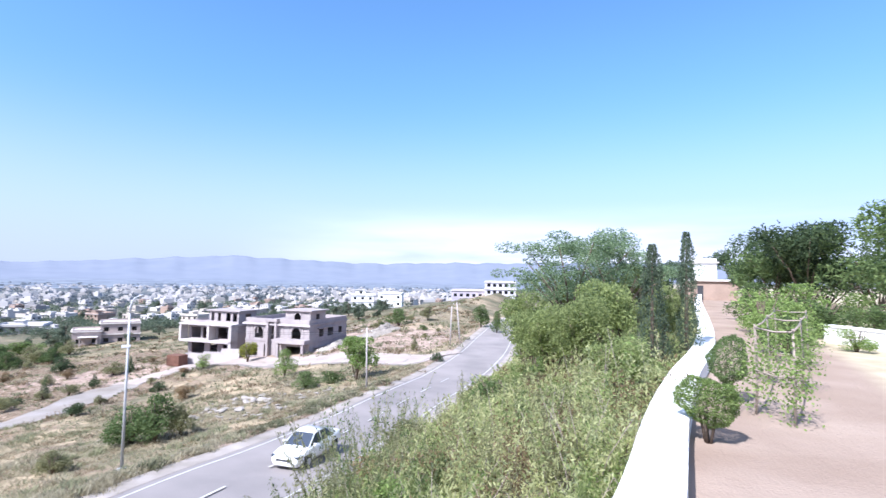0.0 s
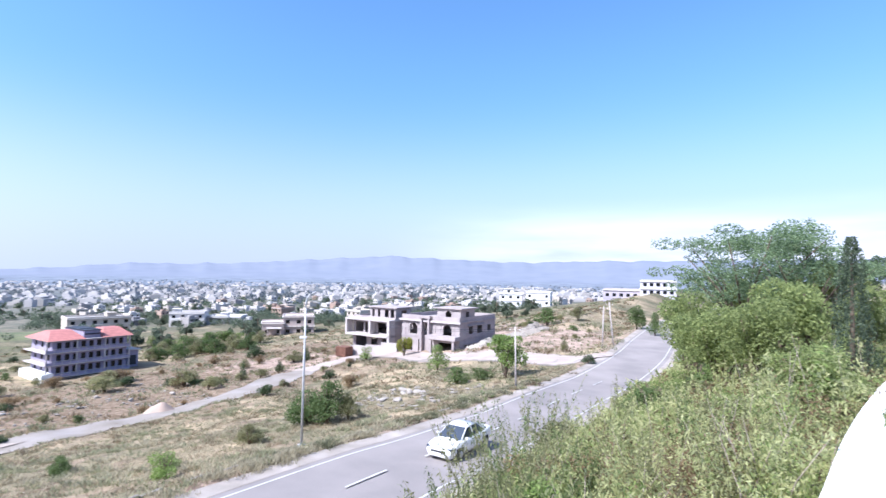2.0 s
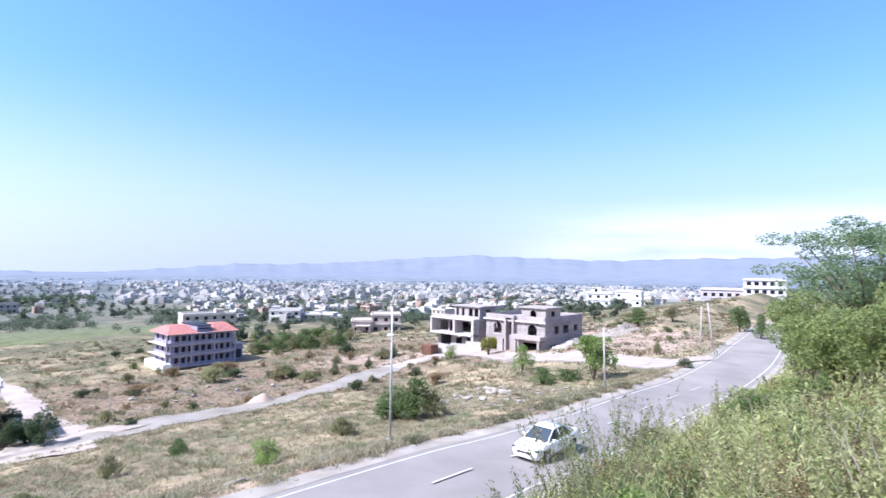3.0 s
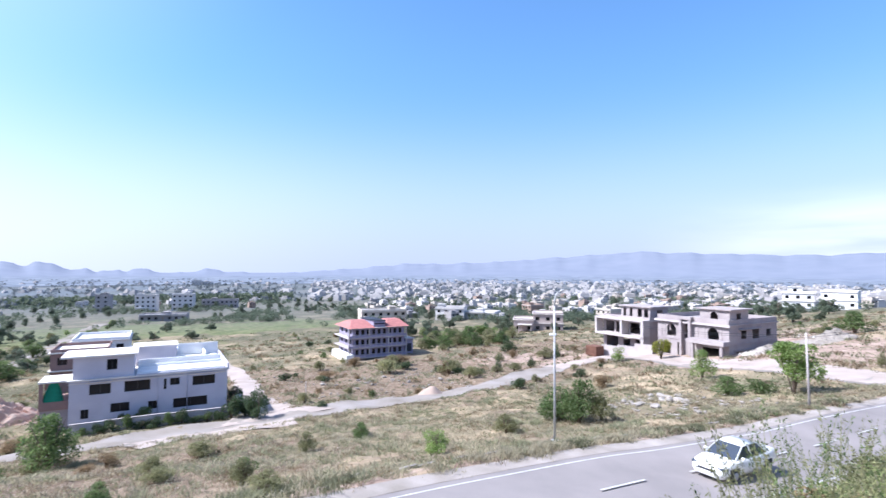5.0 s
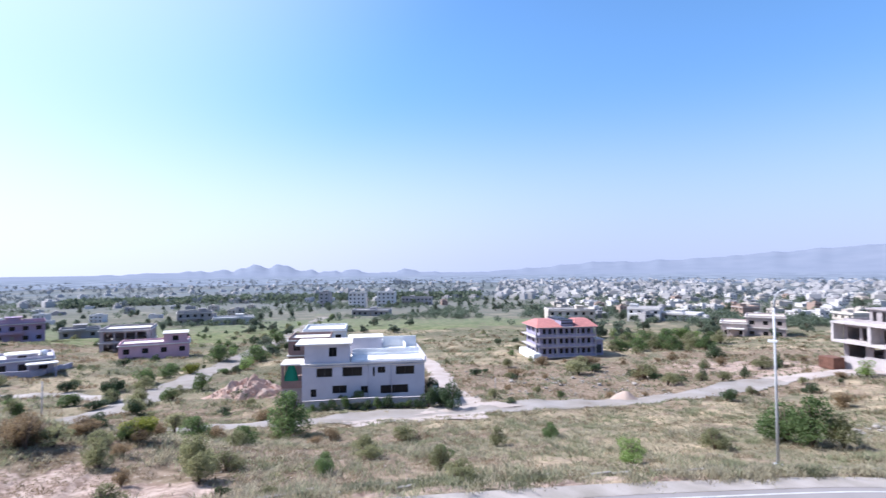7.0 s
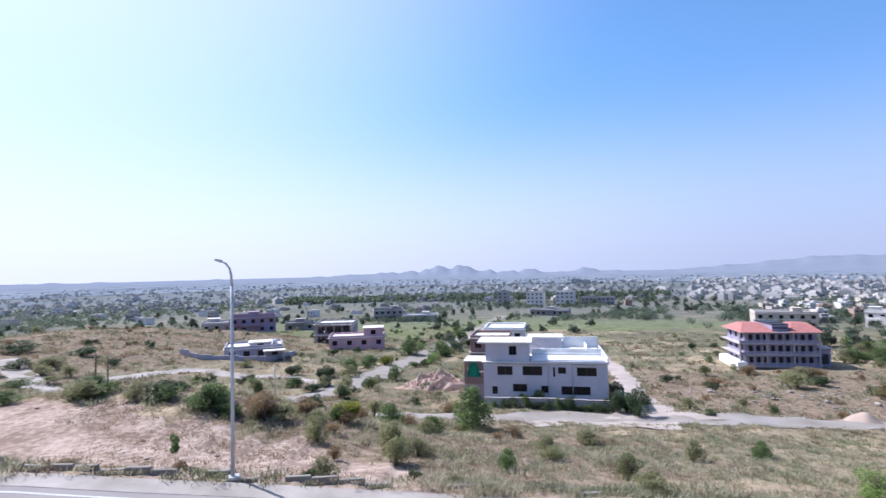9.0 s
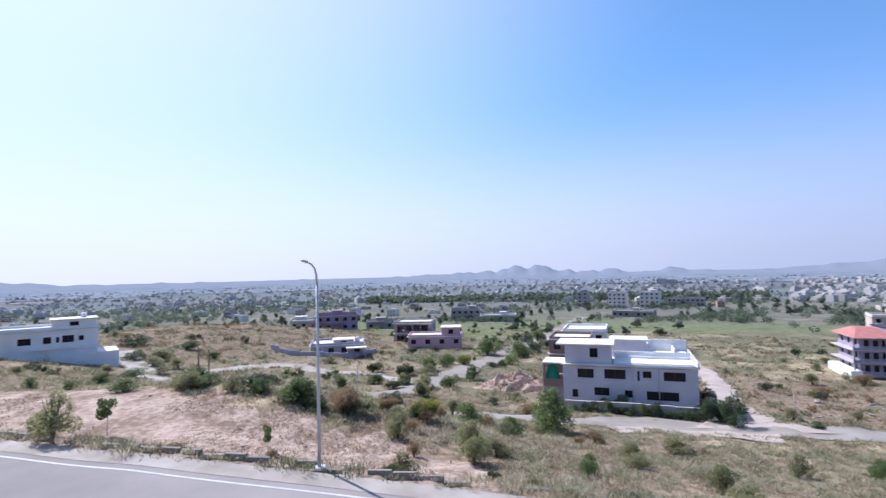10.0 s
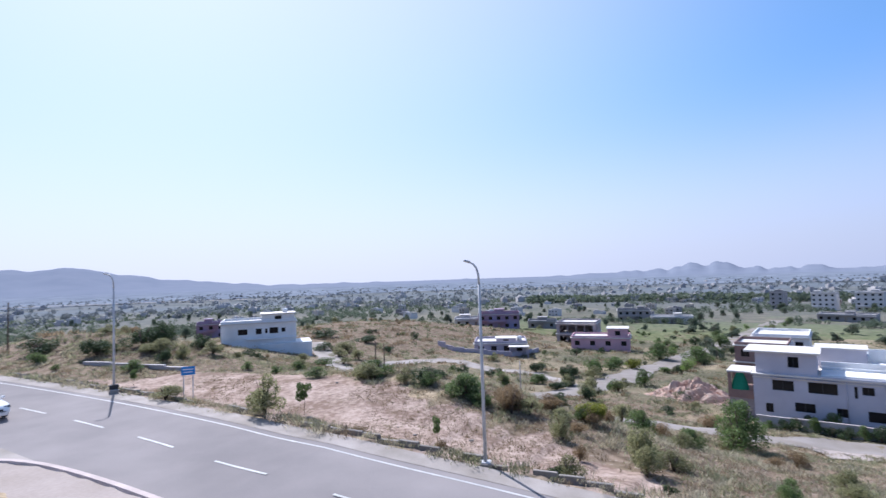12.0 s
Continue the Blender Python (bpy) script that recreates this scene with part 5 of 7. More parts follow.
def tufts(name, seed, n, d0, d1, blades, height, material, label, power=0.8, lean=0.5, width=0.03, patch=0.0, az1=150, az0=-6, clump=1, spread=0.2, lot_free=True, kerb=False):
    rng = np.random.default_rng(seed)
    x, y, z = verge_points(rng, n, d0, d1, az0, az1, power)
    if kerb:
        row = offset_line(far_line, -rng.uniform(1.6, 4.8, len(far_line))[:, None])
        row = row[(far_line[:, 1] > -48) & (far_line[:, 1] < 64)]
        row = row[rng.integers(0, len(row), n)] + rng.normal(size=(n, 2)) * 0.3
        row = row[(row[:, 1] > 2) | (rng.uniform(0, 1, n) < 0.22)]
        x, y, z = row[:, 0], row[:, 1], ground(row[:, 0], row[:, 1])
    if clump > 1:
        mask = np.array([noise.noise(Vector((p * 0.13, q * 0.13, seed))) for p, q in zip(x, y)]) > -0.05
        x, y = np.repeat(x[mask], clump), np.repeat(y[mask], clump)
        x, y = x + rng.normal(size=len(x)) * spread, y + rng.normal(size=len(x)) * spread
        z = ground(x, y)
    lot = lot_mask(x, y)
    wob = np.sin(x * 0.35 + 2) * np.sin(y * 0.3 + seed) + 0.5 * np.sin(x * 0.9 + y * 0.7)
    keep = ((rng.uniform(0, 1, len(x)) > lot * 1.05) | (not lot_free)) & ((wob > patch - 1.2) | (clump > 1))
    x, y, z = x[keep], y[keep], z[keep]
    d = np.hypot(x, y)
    out = []
    for k in range(blades):
        a = rng.uniform(0, 6.28, len(x))
        h = height * rng.uniform(0.4, 1.3, len(x)) * (0.75 + 0.25 * np.sin(x * 0.5) * np.cos(y * 0.4))
        base = np.stack([x + rng.normal(size=len(x)) * 0.12, y + rng.normal(size=len(x)) * 0.12, z - 0.03], 1)
        tip = base + np.stack([np.cos(a) * h * lean, np.sin(a) * h * lean, h], 1)
        w = width * (0.6 + d / 60)
        side = np.stack([-np.sin(a) * w, np.cos(a) * w, 0 * w], 1)
        mid = base * 0.5 + tip * 0.5 + np.stack([0 * h, 0 * h, h * 0.12], 1)
        out.append(np.stack([base, mid + side, tip, mid - side], 1))
    tagged(new(name, quads_me(name, np.concatenate(out), material)), label, "grass", kind="stuff")


tufts("dry_grass", 1, 34000, 17, 75, 6, 0.27, L_STRAW, "dry straw-coloured grass on the roadside slope", lean=1.0, width=0.016, patch=0.75)
tufts("dry_grass", 2, 26000, 60, 170, 5, 0.28, L_STRAW, "dry straw-coloured grass farther down the slope", 0.7, lean=1.0, width=0.03, patch=0.8)
tufts("green_weeds", 3, 15000, 17, 85, 6, 0.28, L_WEED, "low olive-green weeds among dry grass", patch=1.0, lean=1.0, width=0.022)
tufts("green_weeds", 4, 15000, 60, 220, 5, 0.34, L_WEED, "low green weeds on the lower slope", 0.7, 1.0, 0.04, 1.0)

tufts("tall_grass", 5, 2600, 18, 76, 4, 0.46, L_STRAW, "tall bleached grass clumps on the roadside slope", 0.8, 0.9, 0.016, clump=14)
tufts("tall_grass", 6, 2600, 18, 80, 4, 0.46, L_WEED, "tall olive grass clumps on the roadside slope", 0.8, 0.9, 0.018, clump=12, spread=0.28)
tufts("brown_grass", 7, 1700, 18, 80, 4, 0.4, L_BROWNGRASS, "brown withered grass clumps on the roadside slope", 0.8, 1.0, 0.016, clump=12, spread=0.35)
tufts("brown_grass", 8, 1500, 19, 52, 4, 0.15, L_BROWNGRASS, "low brown grass on the bare lot", 1.0, 0.8, 0.016, az0=92, az1=142, clump=8, spread=0.3, lot_free=False)
tufts("roadside_grass", 9, 3400, 17, 70, 4, 0.34, L_STRAW, "uneven dry grass growing along the kerb stones", clump=6, lean=0.6, width=0.014, lot_free=False, kerb=True)
tufts("roadside_grass", 10, 2000, 17, 70, 4, 0.4, L_WEED, "green weeds growing along the kerb", clump=6, lean=0.6, width=0.018, lot_free=False, kerb=True)
tufts("rough_grass", 14, 2600, 72, 200, 4, 0.75, L_BROWNGRASS, "brown rough grass over the lower slope", 0.8, 0.7, 0.03, clump=8, spread=0.6)
tufts("rough_grass", 15, 2600, 72, 220, 4, 0.75, L_WEED, "olive rough grass over the lower slope", 0.8, 0.7, 0.03, clump=8, spread=0.6)


def scrub(name, seed, n, d0, d1, leaf, label, size, per=70):
    rng = np.random.default_rng(seed)
    x, y, z = verge_points(rng, n, d0, d1, -6, 150, 0.8)
    lot = lot_mask(x, y)
    keep = rng.uniform(0, 1, len(x)) > lot * 1.2
    x, y, z = x[keep], y[keep], z[keep]
    out = []
    for i in range(len(x)):
        s = size * rng.uniform(0.4, 1.5)
        d = unit(rng.normal(size=(per, 3))) * rng.uniform(0.3, 1, (per, 1)) ** 0.5
        c = np.stack([x[i] + d[:, 0] * s, y[i] + d[:, 1] * s, z[i] + 0.45 * s + d[:, 2] * 0.45 * s], 1)
        out.append(leaf_quads(c, 0.16 * s + 0.03, rng, 0.35, 0.6))
    tagged(new(name, quads_me(name, np.concatenate(out), leaf)), label, "scrub", kind="stuff")


scrub("tall_grass", 18, 900, 66, 190, L_STRAW, "bleached grass clumps over the lower slope", 0.9, 40)
scrub("low_scrub", 11, 420, 19, 70, L_OLIVE, "low dusty scrub scattered over the slope", 0.45)
scrub("dry_scrub", 12, 380, 19, 80, L_DRY, "low withered brown scrub on the slope", 0.4)
scrub("dry_scrub", 15, 420, 66, 150, L_DRY, "withered brown scrub over the lower slope", 0.75)
scrub("low_scrub", 13, 330, 60, 190, L_DARK, "dark low bushes scattered over the lower slope", 0.8)
scrub("low_scrub", 14, 200, 70, 190, L_GREEN, "green low bushes scattered over the lower slope", 0.9)


# ---- the overgrown bank below the garden ----
def bank():
    rng = np.random.default_rng(21)
    n = 5200
    az, d = rng.uniform(-33, 24, n), 3.6 + 70 * rng.uniform(0, 1, n) ** 1.7
    x, y = -np.sin(np.radians(az)) * d, np.cos(np.radians(az)) * d
    s, _ = line_distance(x, y, coarse)
    u, _ = line_distance(x, y, edge_coarse)
    keep = (u > 0.42) & (-s > TOE + 0.3)
    x, y, u, d = x[keep], y[keep], u[keep], d[keep]
    z = ground(x, y)
    lump = np.array([0.5 + 0.9 * noise.noise(Vector((p * 0.45, q * 0.45, 2.0))) + 0.45 * noise.noise(Vector((p * 1.3, q * 1.3, 5.0))) for p, q in zip(x, y)])
    edge = np.clip((-line_distance(x, y, coarse)[0] - TOE) / 3.6, 0.15, 1) * np.clip((u - 0.2) / 0.8, 0.3, 1)
    h = (0.4 + 0.9 * np.clip(lump, 0, 1.3)) * np.clip(0.4 + d / 13, 0.5, 1.45) * edge
    patch = np.array([noise.noise(Vector((p * 0.32 + 9, q * 0.32, 1.0))) for p, q in zip(x, y)])
    for px, py, pr in ((4.2, 10.6, 1.0), (5.0, 12.4, 1.0), (5.6, 18.5, 1.8)):
        patch -= 0.75 * np.exp(-0.5 * ((x - px) ** 2 + (y - py) ** 2) / pr ** 2)
    out = {0: [], 1: [], 2: [], 3: []}
    for i in range(len(x)):
        per = int(40 + 70 * min(1.0, 7 / d[i]))
        r = 0.22 + 0.016 * d[i]
        q = unit(rng.normal(size=(per, 3))) * rng.uniform(0.2, 1, (per, 1)) ** 0.5
        c = np.stack([x[i] + q[:, 0] * r, y[i] + q[:, 1] * r, z[i] + h[i] * (0.55 + 0.5 * q[:, 2])], 1)
        tone = rng.choice(4, p=(0.7, 0.14, 0.02, 0.14)) if patch[i] > 0.12 else rng.choice(4, p=(0.16, 0.4, 0.34, 0.1)) if patch[i] < -0.22 else rng.choice(4, p=(0.22, 0.66, 0.05, 0.07))
        out[tone].append(leaf_quads(c, rng.uniform(0.7, 1.35) * (0.03 + 0.0055 * d[i]), rng, 0.3, 0.9))
    # wands: long leaning stems set with narrow leaves, rising out of the tangle
    tubes = []
    for i in rng.choice(len(x), 900, replace=False):
        if d[i] < 6.5:
            continue
        a, hh = rng.uniform(0, 6.28), h[i] * 0.6 + rng.uniform(0.4, 1.2) * (0.35 + 0.65 * edge[i])
        lean = rng.uniform(0.1, 0.55) * hh
        t = np.linspace(0.3, 1, int(26 + 16 * hh))[:, None]
        tip = np.array((lean * math.cos(a), lean * math.sin(a), hh))
        c = np.array((x[i], y[i], z[i])) + tip * np.concatenate([t ** 1.6, t ** 1.6, t], 1) + rng.normal(size=(len(t), 3)) * 0.05
        out[1 if rng.uniform() < 0.7 else 0].append(leaf_quads(c, 0.055 + 0.0055 * d[i], rng, 0.26, 1.3))
        if rng.uniform() < 0.4:
            p0 = np.array((x[i], y[i], z[i] - 0.05))
            tubes.append(([tuple(p0), tuple(p0 + tip * (0.35, 0.35, 0.5)), tuple(p0 + tip)], [0.01, 0.008, 0.003]))
    names = ((0, "bank_shrubs", L_BANKGREEN, "tangled green shrubs covering the bank below the garden"), (1, "bank_shrubs", L_BANK, "tangled olive-green shrubs covering the bank"),
             (2, "dry_undergrowth", L_DRY, "brown withered undergrowth on the bank"), (3, "bank_shrubs", L_FRESH, "fresh green shrubs among the bank's tangle"))
    for k, name, leaf, label in names:
        tagged(new(name, quads_me(name, np.concatenate(out[k]), leaf)), label, "shrubs", kind="stuff")
    # bare stems in the tangle
    for i in range(0, len(x), 14):
        a = rng.uniform(0, 6.28)
        tubes.append(([(x[i], y[i], z[i] - 0.05), (x[i] + 0.15 * math.cos(a), y[i] + 0.15 * math.sin(a), z[i] + h[i] * 0.7), (x[i] + 0.4 * math.cos(a), y[i] + 0.4 * math.sin(a), z[i] + h[i] * 1.25)], [0.012, 0.009, 0.003]))
    tagged(new("bank_stems", tubes_me("bank_stems", tubes, M_WOOD, 4)), "thin dry stems standing in the bank's shrubs", "stems", kind="stuff")


bank()


def tall_weed(x, y, h, seed, leaf, label, group="tall weeds on the bank"):
    """A tall upright weed: a fan of wand-like stems set with narrow leaves."""
    rng = np.random.default_rng(seed)
    z = gz(x, y)
    th = thing("tall_weed", x, y, z, 0, label, "weed", group)
    pts = []
    for k in range(8):
        a, q = rng.uniform(0, 6.28), rng.uniform(0.1, 0.5) * h
        hh = h * rng.uniform(0.65, 1.05)
        line = [(0, 0, -0.05), (q * 0.4 * math.cos(a), q * 0.4 * math.sin(a), hh * 0.5), (q * math.cos(a), q * math.sin(a), hh)]
        part("stem", tubes_me("stem", [(line, [0.011, 0.008, 0.003])], L_OLIVE, 5), th)
        t = rng.uniform(0.25, 1, 80)[:, None]
        l0 = np.array(line)
        c = np.where(t < 0.5, l0[0] + (l0[1] - l0[0]) * t * 2, l0[1] + (l0[2] - l0[1]) * (t - 0.5) * 2) + rng.normal(size=(80, 3)) * 0.035
        pts.append(c)
    part("leaves", quads_me("leaves", leaf_quads(np.concatenate(pts), 0.085, rng, 0.26, 1.1), leaf), th)
    return th


for k, (az, d, h) in enumerate(((13.5, 9.0, 2.2), (10.5, 8.4, 2.0), (8.5, 9.8, 2.3), (4.5, 12.5, 2.6), (2.5, 14.5, 2.4), (15.5, 9.6, 1.8), (-1.0, 11.0, 1.8), (-7.0, 10.0, 1.7), (17.0, 10.8, 1.9), (19.0, 11.5, 1.6), (11.8, 10.6, 2.1), (6.5, 11.0, 2.2), (3.2, 9.5, 1.7), (0.8, 13.0, 2.3), (-3.5, 14.5, 2.3), (-10.5, 13.0, 2.0), (-13.5, 9.0, 1.4), (-16.0, 11.5, 1.7), (14.6, 11.6, 1.9), (9.6, 13.6, 2.3), (7.6, 15.5, 2.6), (5.6, 17.5, 2.9), (3.4, 20.5, 3.0), (1.6, 19.0, 2.6), (0.2, 24.0, 3.0), (-2.2, 22.0, 2.6), (-4.4, 27.0, 2.8), (6.8, 19.2, 2.5), (2.6, 24.5, 2.8), (9.2, 9.4, 3.3), (6.6, 10.2, 3.6), (4.4, 11.0, 3.3), (11.0, 9.0, 2.8), (7.8, 11.6, 3.2))):
    tall_weed(*polar(az, d), h, 40 + k, L_OLIVE if k % 3 else L_GREEN, "tall wand-stemmed weed with narrow grey-green leaves" if k % 3 else "tall green weed standing out of the bank")

# ---- trees round the garden ----
def big_tree(name, x, y, h, w, leaf, seed, label, flat=0.25, n=5200, limbs=7, leaf_size=0.22, base=None, low=0.45, group="", per=5):
    """A tree with a forking trunk, limbs and clumps of leaves with gaps between."""
    rng = np.random.default_rng(seed)
    z = gz(x, y) if base is None else base
    th = thing(name, x, y, z, 0, label, "tree", group)
    fork = h * (low - 0.1)
    part("trunk", tubes_me("trunk", [([(0, 0, -0.3), (0.1, 0.05, fork * 0.5), (0.05, 0.12, fork), (0.2, 0.1, fork + 0.15 * h)], [0.024 * h, 0.017 * h, 0.013 * h, 0.009 * h])], M_BARK, 9), th)
    blobs = []
    for k in range(limbs):
        a = 6.28 * k / limbs + rng.uniform(-0.3, 0.3)
        q, t = w * 0.5 * rng.uniform(0.45, 0.85), h * rng.uniform(low + 0.2, 0.9)
        end = (q * math.cos(a), q * math.sin(a), t)
        part("limb", tubes_me("limb", [([(0.05, 0.1, fork * 0.95), (q * 0.45 * math.cos(a), q * 0.45 * math.sin(a), fork + (t - fork) * 0.6), end], [0.009 * h, 0.006 * h, 0.002 * h])], M_BARK, 6), th)
        for j in range(per):
            o = rng.normal(size=3) * (w * 0.1, w * 0.1, h * 0.05 * per / 5)
            s = w * rng.uniform(0.08, 0.16) * (1 if per > 3 else 0.8)
            blobs.append((end[0] * rng.uniform(0.5, 1.1) + o[0], end[1] * rng.uniform(0.5, 1.1) + o[1], min(t + o[2], h - s * flat * 2), s, max(s * flat * 2, 0.2)))
    pts = blob_points(rng, blobs, n)
    part("crown", quads_me("crown", leaf_quads(pts, leaf_size, rng, 0.4, 0.2), leaf), th)
    return th


ax, ay = polar(-15.8, 33)
big_tree("acacia_tree", ax, ay, 12.8 - gz(ax, ay), 10.0, L_ACACIA, 51, "feathery green acacia tree with a flat layered crown", 0.22, 21000, 22, 0.16, None, 0.36, "", 3)
ax, ay = polar(-20.5, 31)
big_tree("acacia_tree", ax, ay, 12.3 - gz(ax, ay), 6.5, L_ACACIA, 52, "sparse grey-green tree with thin feathery twigs", 0.3, 6500, 14, 0.14, None, 0.3, "", 3)
for k, (az, d, top, w) in enumerate(((-12.0, 33, 7.6, 4.2), (-13.5, 27, 8.2, 5.0), (-17.0, 23, 8.8, 4.0), (-20.5, 26, 9.6, 4.0), (-11.0, 38, 8.6, 5.5), (-21.0, 16, 7.9, 2.6), (-24.8, 21, 9.4, 1.8), (-15.5, 40, 9.8, 6.0), (-22.5, 32, 10.4, 3.5), (-18.5, 32, 9.8, 4.0))):
    x, y = polar(az, d)
    z = gz(x, y)
    plant("tree", 3 if k % 3 else 4, x, y, w, top - z, "leafy green tree standing in the overgrown bank" if k % 3 else "bright green broad-leaved tree on the bank", "tree", "trees on the bank", "bank_tree")


def cypress(x, y, top, w, seed, label):
    rng = np.random.default_rng(seed)
    z = gz(x, y)
    h = top - z
    th = thing("cypress", x, y, z, 0, label, "tree", "cypresses by the garden wall")
    t = rng.uniform(0, 1, 6500)
    prof = np.clip(1.05 - t, 0, 1) ** 0.55 * np.clip(0.5 + t * 3, 0, 1)
    a = rng.uniform(0, 6.28, 6500)
    r = w / 2 * prof * (rng.uniform(0.4, 1, 6500) ** 0.4) * (1 + 0.22 * np.sin(a * 4 + t * 19) + 0.16 * np.sin(a * 3 - t * 11) + 0.12 * rng.normal(size=6500))
    c = np.stack([r * np.cos(a), r * np.sin(a), 0.15 + t * (h - 0.2)], 1)
    part("crown", quads_me("crown", leaf_quads(c, 0.1, rng, 0.3, 1.6), L_CYPRESS), th)
    part("trunk", tubes_me("trunk", [([(0, 0, -0.2), (0, 0, h * 0.5), (0, 0, h * 0.9)], [0.09, 0.06, 0.02])], M_BARK, 7), th)


cypress(*polar(-27.1, 21.0), 11.4, 0.95, 61, "tall narrow grey-green cypress beside the white garden wall")
cypress(*polar(-23.9, 19.5), 10.85, 1.15, 62, "slender green-grey cypress beside the garden wall")

# ---- garden terrace ----
def garden_kerb():
    th = thing("garden_edging", 0, 0, 0, 0, "white-washed concrete edging wall along the garden terrace", "wall")
    a, b = offset_line(edge_line, -0.25), offset_line(edge_line, 0.44)
    idx = [i for i in range(len(a)) if 1.2 < a[i, 1] < 98]
    for j in range(0, len(idx) - 3, 3):
        seg = idx[j:j + 4]
        v, f = [], []
        for i in seg:
            top = 7.2 + 0.008 * max(0, a[i, 1] - 20)
            v += [(*a[i], 5.2), (*a[i], top), (*b[i], top), (*b[i], 6.6)]
        for q in range(3):
            for e in range(3):
                f.append((4 * q + e, 4 * q + e + 1, 4 * q + 5 + e, 4 * q + 4 + e))
        f += [(3, 2, 1, 0), (12, 13, 14, 15)]
        part("edging_length", mesh_from("edging_length", v, f, M_WALLTOP), th)


garden_kerb()


def topiary(az, d, w, h, label):
    """A clipped round bush on short bare stems."""
    x, y = polar(az, d)
    rng = np.random.default_rng(int(d * 10))
    th = thing("topiary_bush", x, y, TERRACE, 0, label, "shrub", "clipped bushes by the edging")
    n = 9000
    q = unit(rng.normal(size=(n, 3)))
    r = rng.uniform(0.7, 1, n) ** 0.4 * (1 + 0.07 * np.sin(q[:, 0] * 9) * np.sin(q[:, 1] * 8 + 1) + 0.05 * np.sin(q[:, 2] * 11))
    c = q * r[:, None] * (w / 2, w / 2, h * 0.36) + (0, 0, h * 0.64)
    c += 0.06 * np.sin(c[:, [1, 2, 0]] * 7 + d)
    part("crown", quads_me("crown", leaf_quads(c, 0.038, rng, 0.5, 0.4), L_FRESH if d < 12 else L_GREEN), th)
    for k in range(5):
        a = k * 1.26
        part("stem", tubes_me("stem", [([(0.03 * math.cos(a), 0.03 * math.sin(a), -0.05), (0.2 * w * math.cos(a), 0.2 * w * math.sin(a), h * 0.6)], [0.025, 0.014])], M_BARK, 6), th)


topiary(-29.0, 9.9, 0.92, 1.12, "clipped round green bush on bare stems")
topiary(-30.7, 13.4, 0.86, 1.5, "clipped dark green bush in the garden bed")


def trellis():
    th = thing("bean_trellis", 0, 0, TERRACE, 0, "rough pole trellis overgrown with climbing vegetables", "trellis")
    posts = [polar(-36.0, 12.0), polar(-33.0, 12.6), polar(-36.6, 16.0), polar(-34.0, 16.6), polar(-37.0, 21.0), polar(-34.6, 21.6)]
    for x, y in posts:
        part("post", tubes_me("post", [([(x, y, -0.1), (x + 0.03, y, 0.9), (x, y + 0.03, 1.85)], [0.028, 0.025, 0.02])], M_WOOD, 6), th)
    for i, j, z in ((0, 1, 1.78), (2, 3, 1.78), (4, 5, 1.78), (0, 2, 1.8), (2, 4, 1.8), (1, 3, 1.8), (3, 5, 1.8), (0, 1, 0.9), (2, 3, 0.9)):
        (xa, ya), (xb, yb) = posts[i], posts[j]
        part("rail", tubes_me("rail", [([(xa, ya, z), ((xa + xb) / 2, (ya + yb) / 2, z - 0.04), (xb, yb, z)], [0.02, 0.02, 0.018])], M_WOOD, 6), th)
    rng = np.random.default_rng(71)
    pts = []
    for x, y in posts:
        pts.append(np.array((x, y, 0.9)) + rng.normal(size=(700, 3)) * (0.2, 0.2, 0.5))
    c = np.concatenate(pts)
    c = c[c[:, 2] > 0.02]
    part("vines", quads_me("vines", leaf_quads(c, 0.065, rng, 0.7, 0.1), L_FRESH), th, None, "climbing vines with broad green leaves")


trellis()
for k, (az, d, w, h) in enumerate(((-35.5, 24, 2.2, 1.7), (-36.0, 28, 3.0, 2.2), (-33.5, 33, 3.2, 2.4), (-38.0, 33, 4.0, 2.4), (-34.0, 38, 4.5, 3.0), (-36.8, 42, 4.5, 3.2), (-33.0, 44, 4.0, 3.2), (-40.5, 40, 3.5, 2.6), (-40.5, 27, 1.6, 1.2), (-42.0, 35, 3.0, 2.2))):
    x, y = polar(az, d)
    plant("green" if k % 3 == 0 else "fresh", k % 2, x, y, w, h, "broad leafy light green shrub in the garden" if k % 3 else "green leafy shrub in the garden", "shrub", "garden shrubs", "garden_shrub")
for k, (az, d, top, w, kind) in enumerate(((-34.5, 66, 15.2, 8, 0), (-37.0, 62, 15.5, 10, 1), (-38.5, 66, 16.0, 11, 1), (-42.0, 60, 16.4, 10, 0), (-35.5, 78, 16.2, 11, 1), (-31.4, 110, 16.5, 8, 1), (-45.5, 50, 15.6, 9, 0), (-26.6, 110, 14.0, 8, 1), (-24.0, 120, 14.5, 9, 1), (-21.0, 90, 13.0, 9, 1))):
    x, y = polar(az, d)
    z = gz(x, y)
    big_tree("garden_tree", x, y, top - z, w, L_DARK if kind else L_GREEN, 80 + k, "large dark green broad-leaved tree behind the garden" if kind else "large leafy tree at the garden's end", 0.55, 5200, 9, 0.42, None, 0.12, "trees behind the garden")
gh = plain_house("garden_house", -27.5, 92, 10.0, -29, 3.7, 5, 1, M_WHITE, "small white flat-roofed house above a retaining wall", None, 0, 2.8)
slab(gh, "retaining_wall", -0.6, 6.5, -3.2, -2.8, -3.4, -0.3, M_BLOCK, "tan retaining wall with a dark doorway")
slab(gh, "terrace_slab", -0.9, 7.0, -3.6, -0.05, -0.3, -0.02, M_ROOF)
# no opening cut: a dark slab paints the doorway's shaded inside
slab(gh, "doorway", 1.0, 1.8, -3.26, -3.205, -3.2, -1.0, M_DARK)
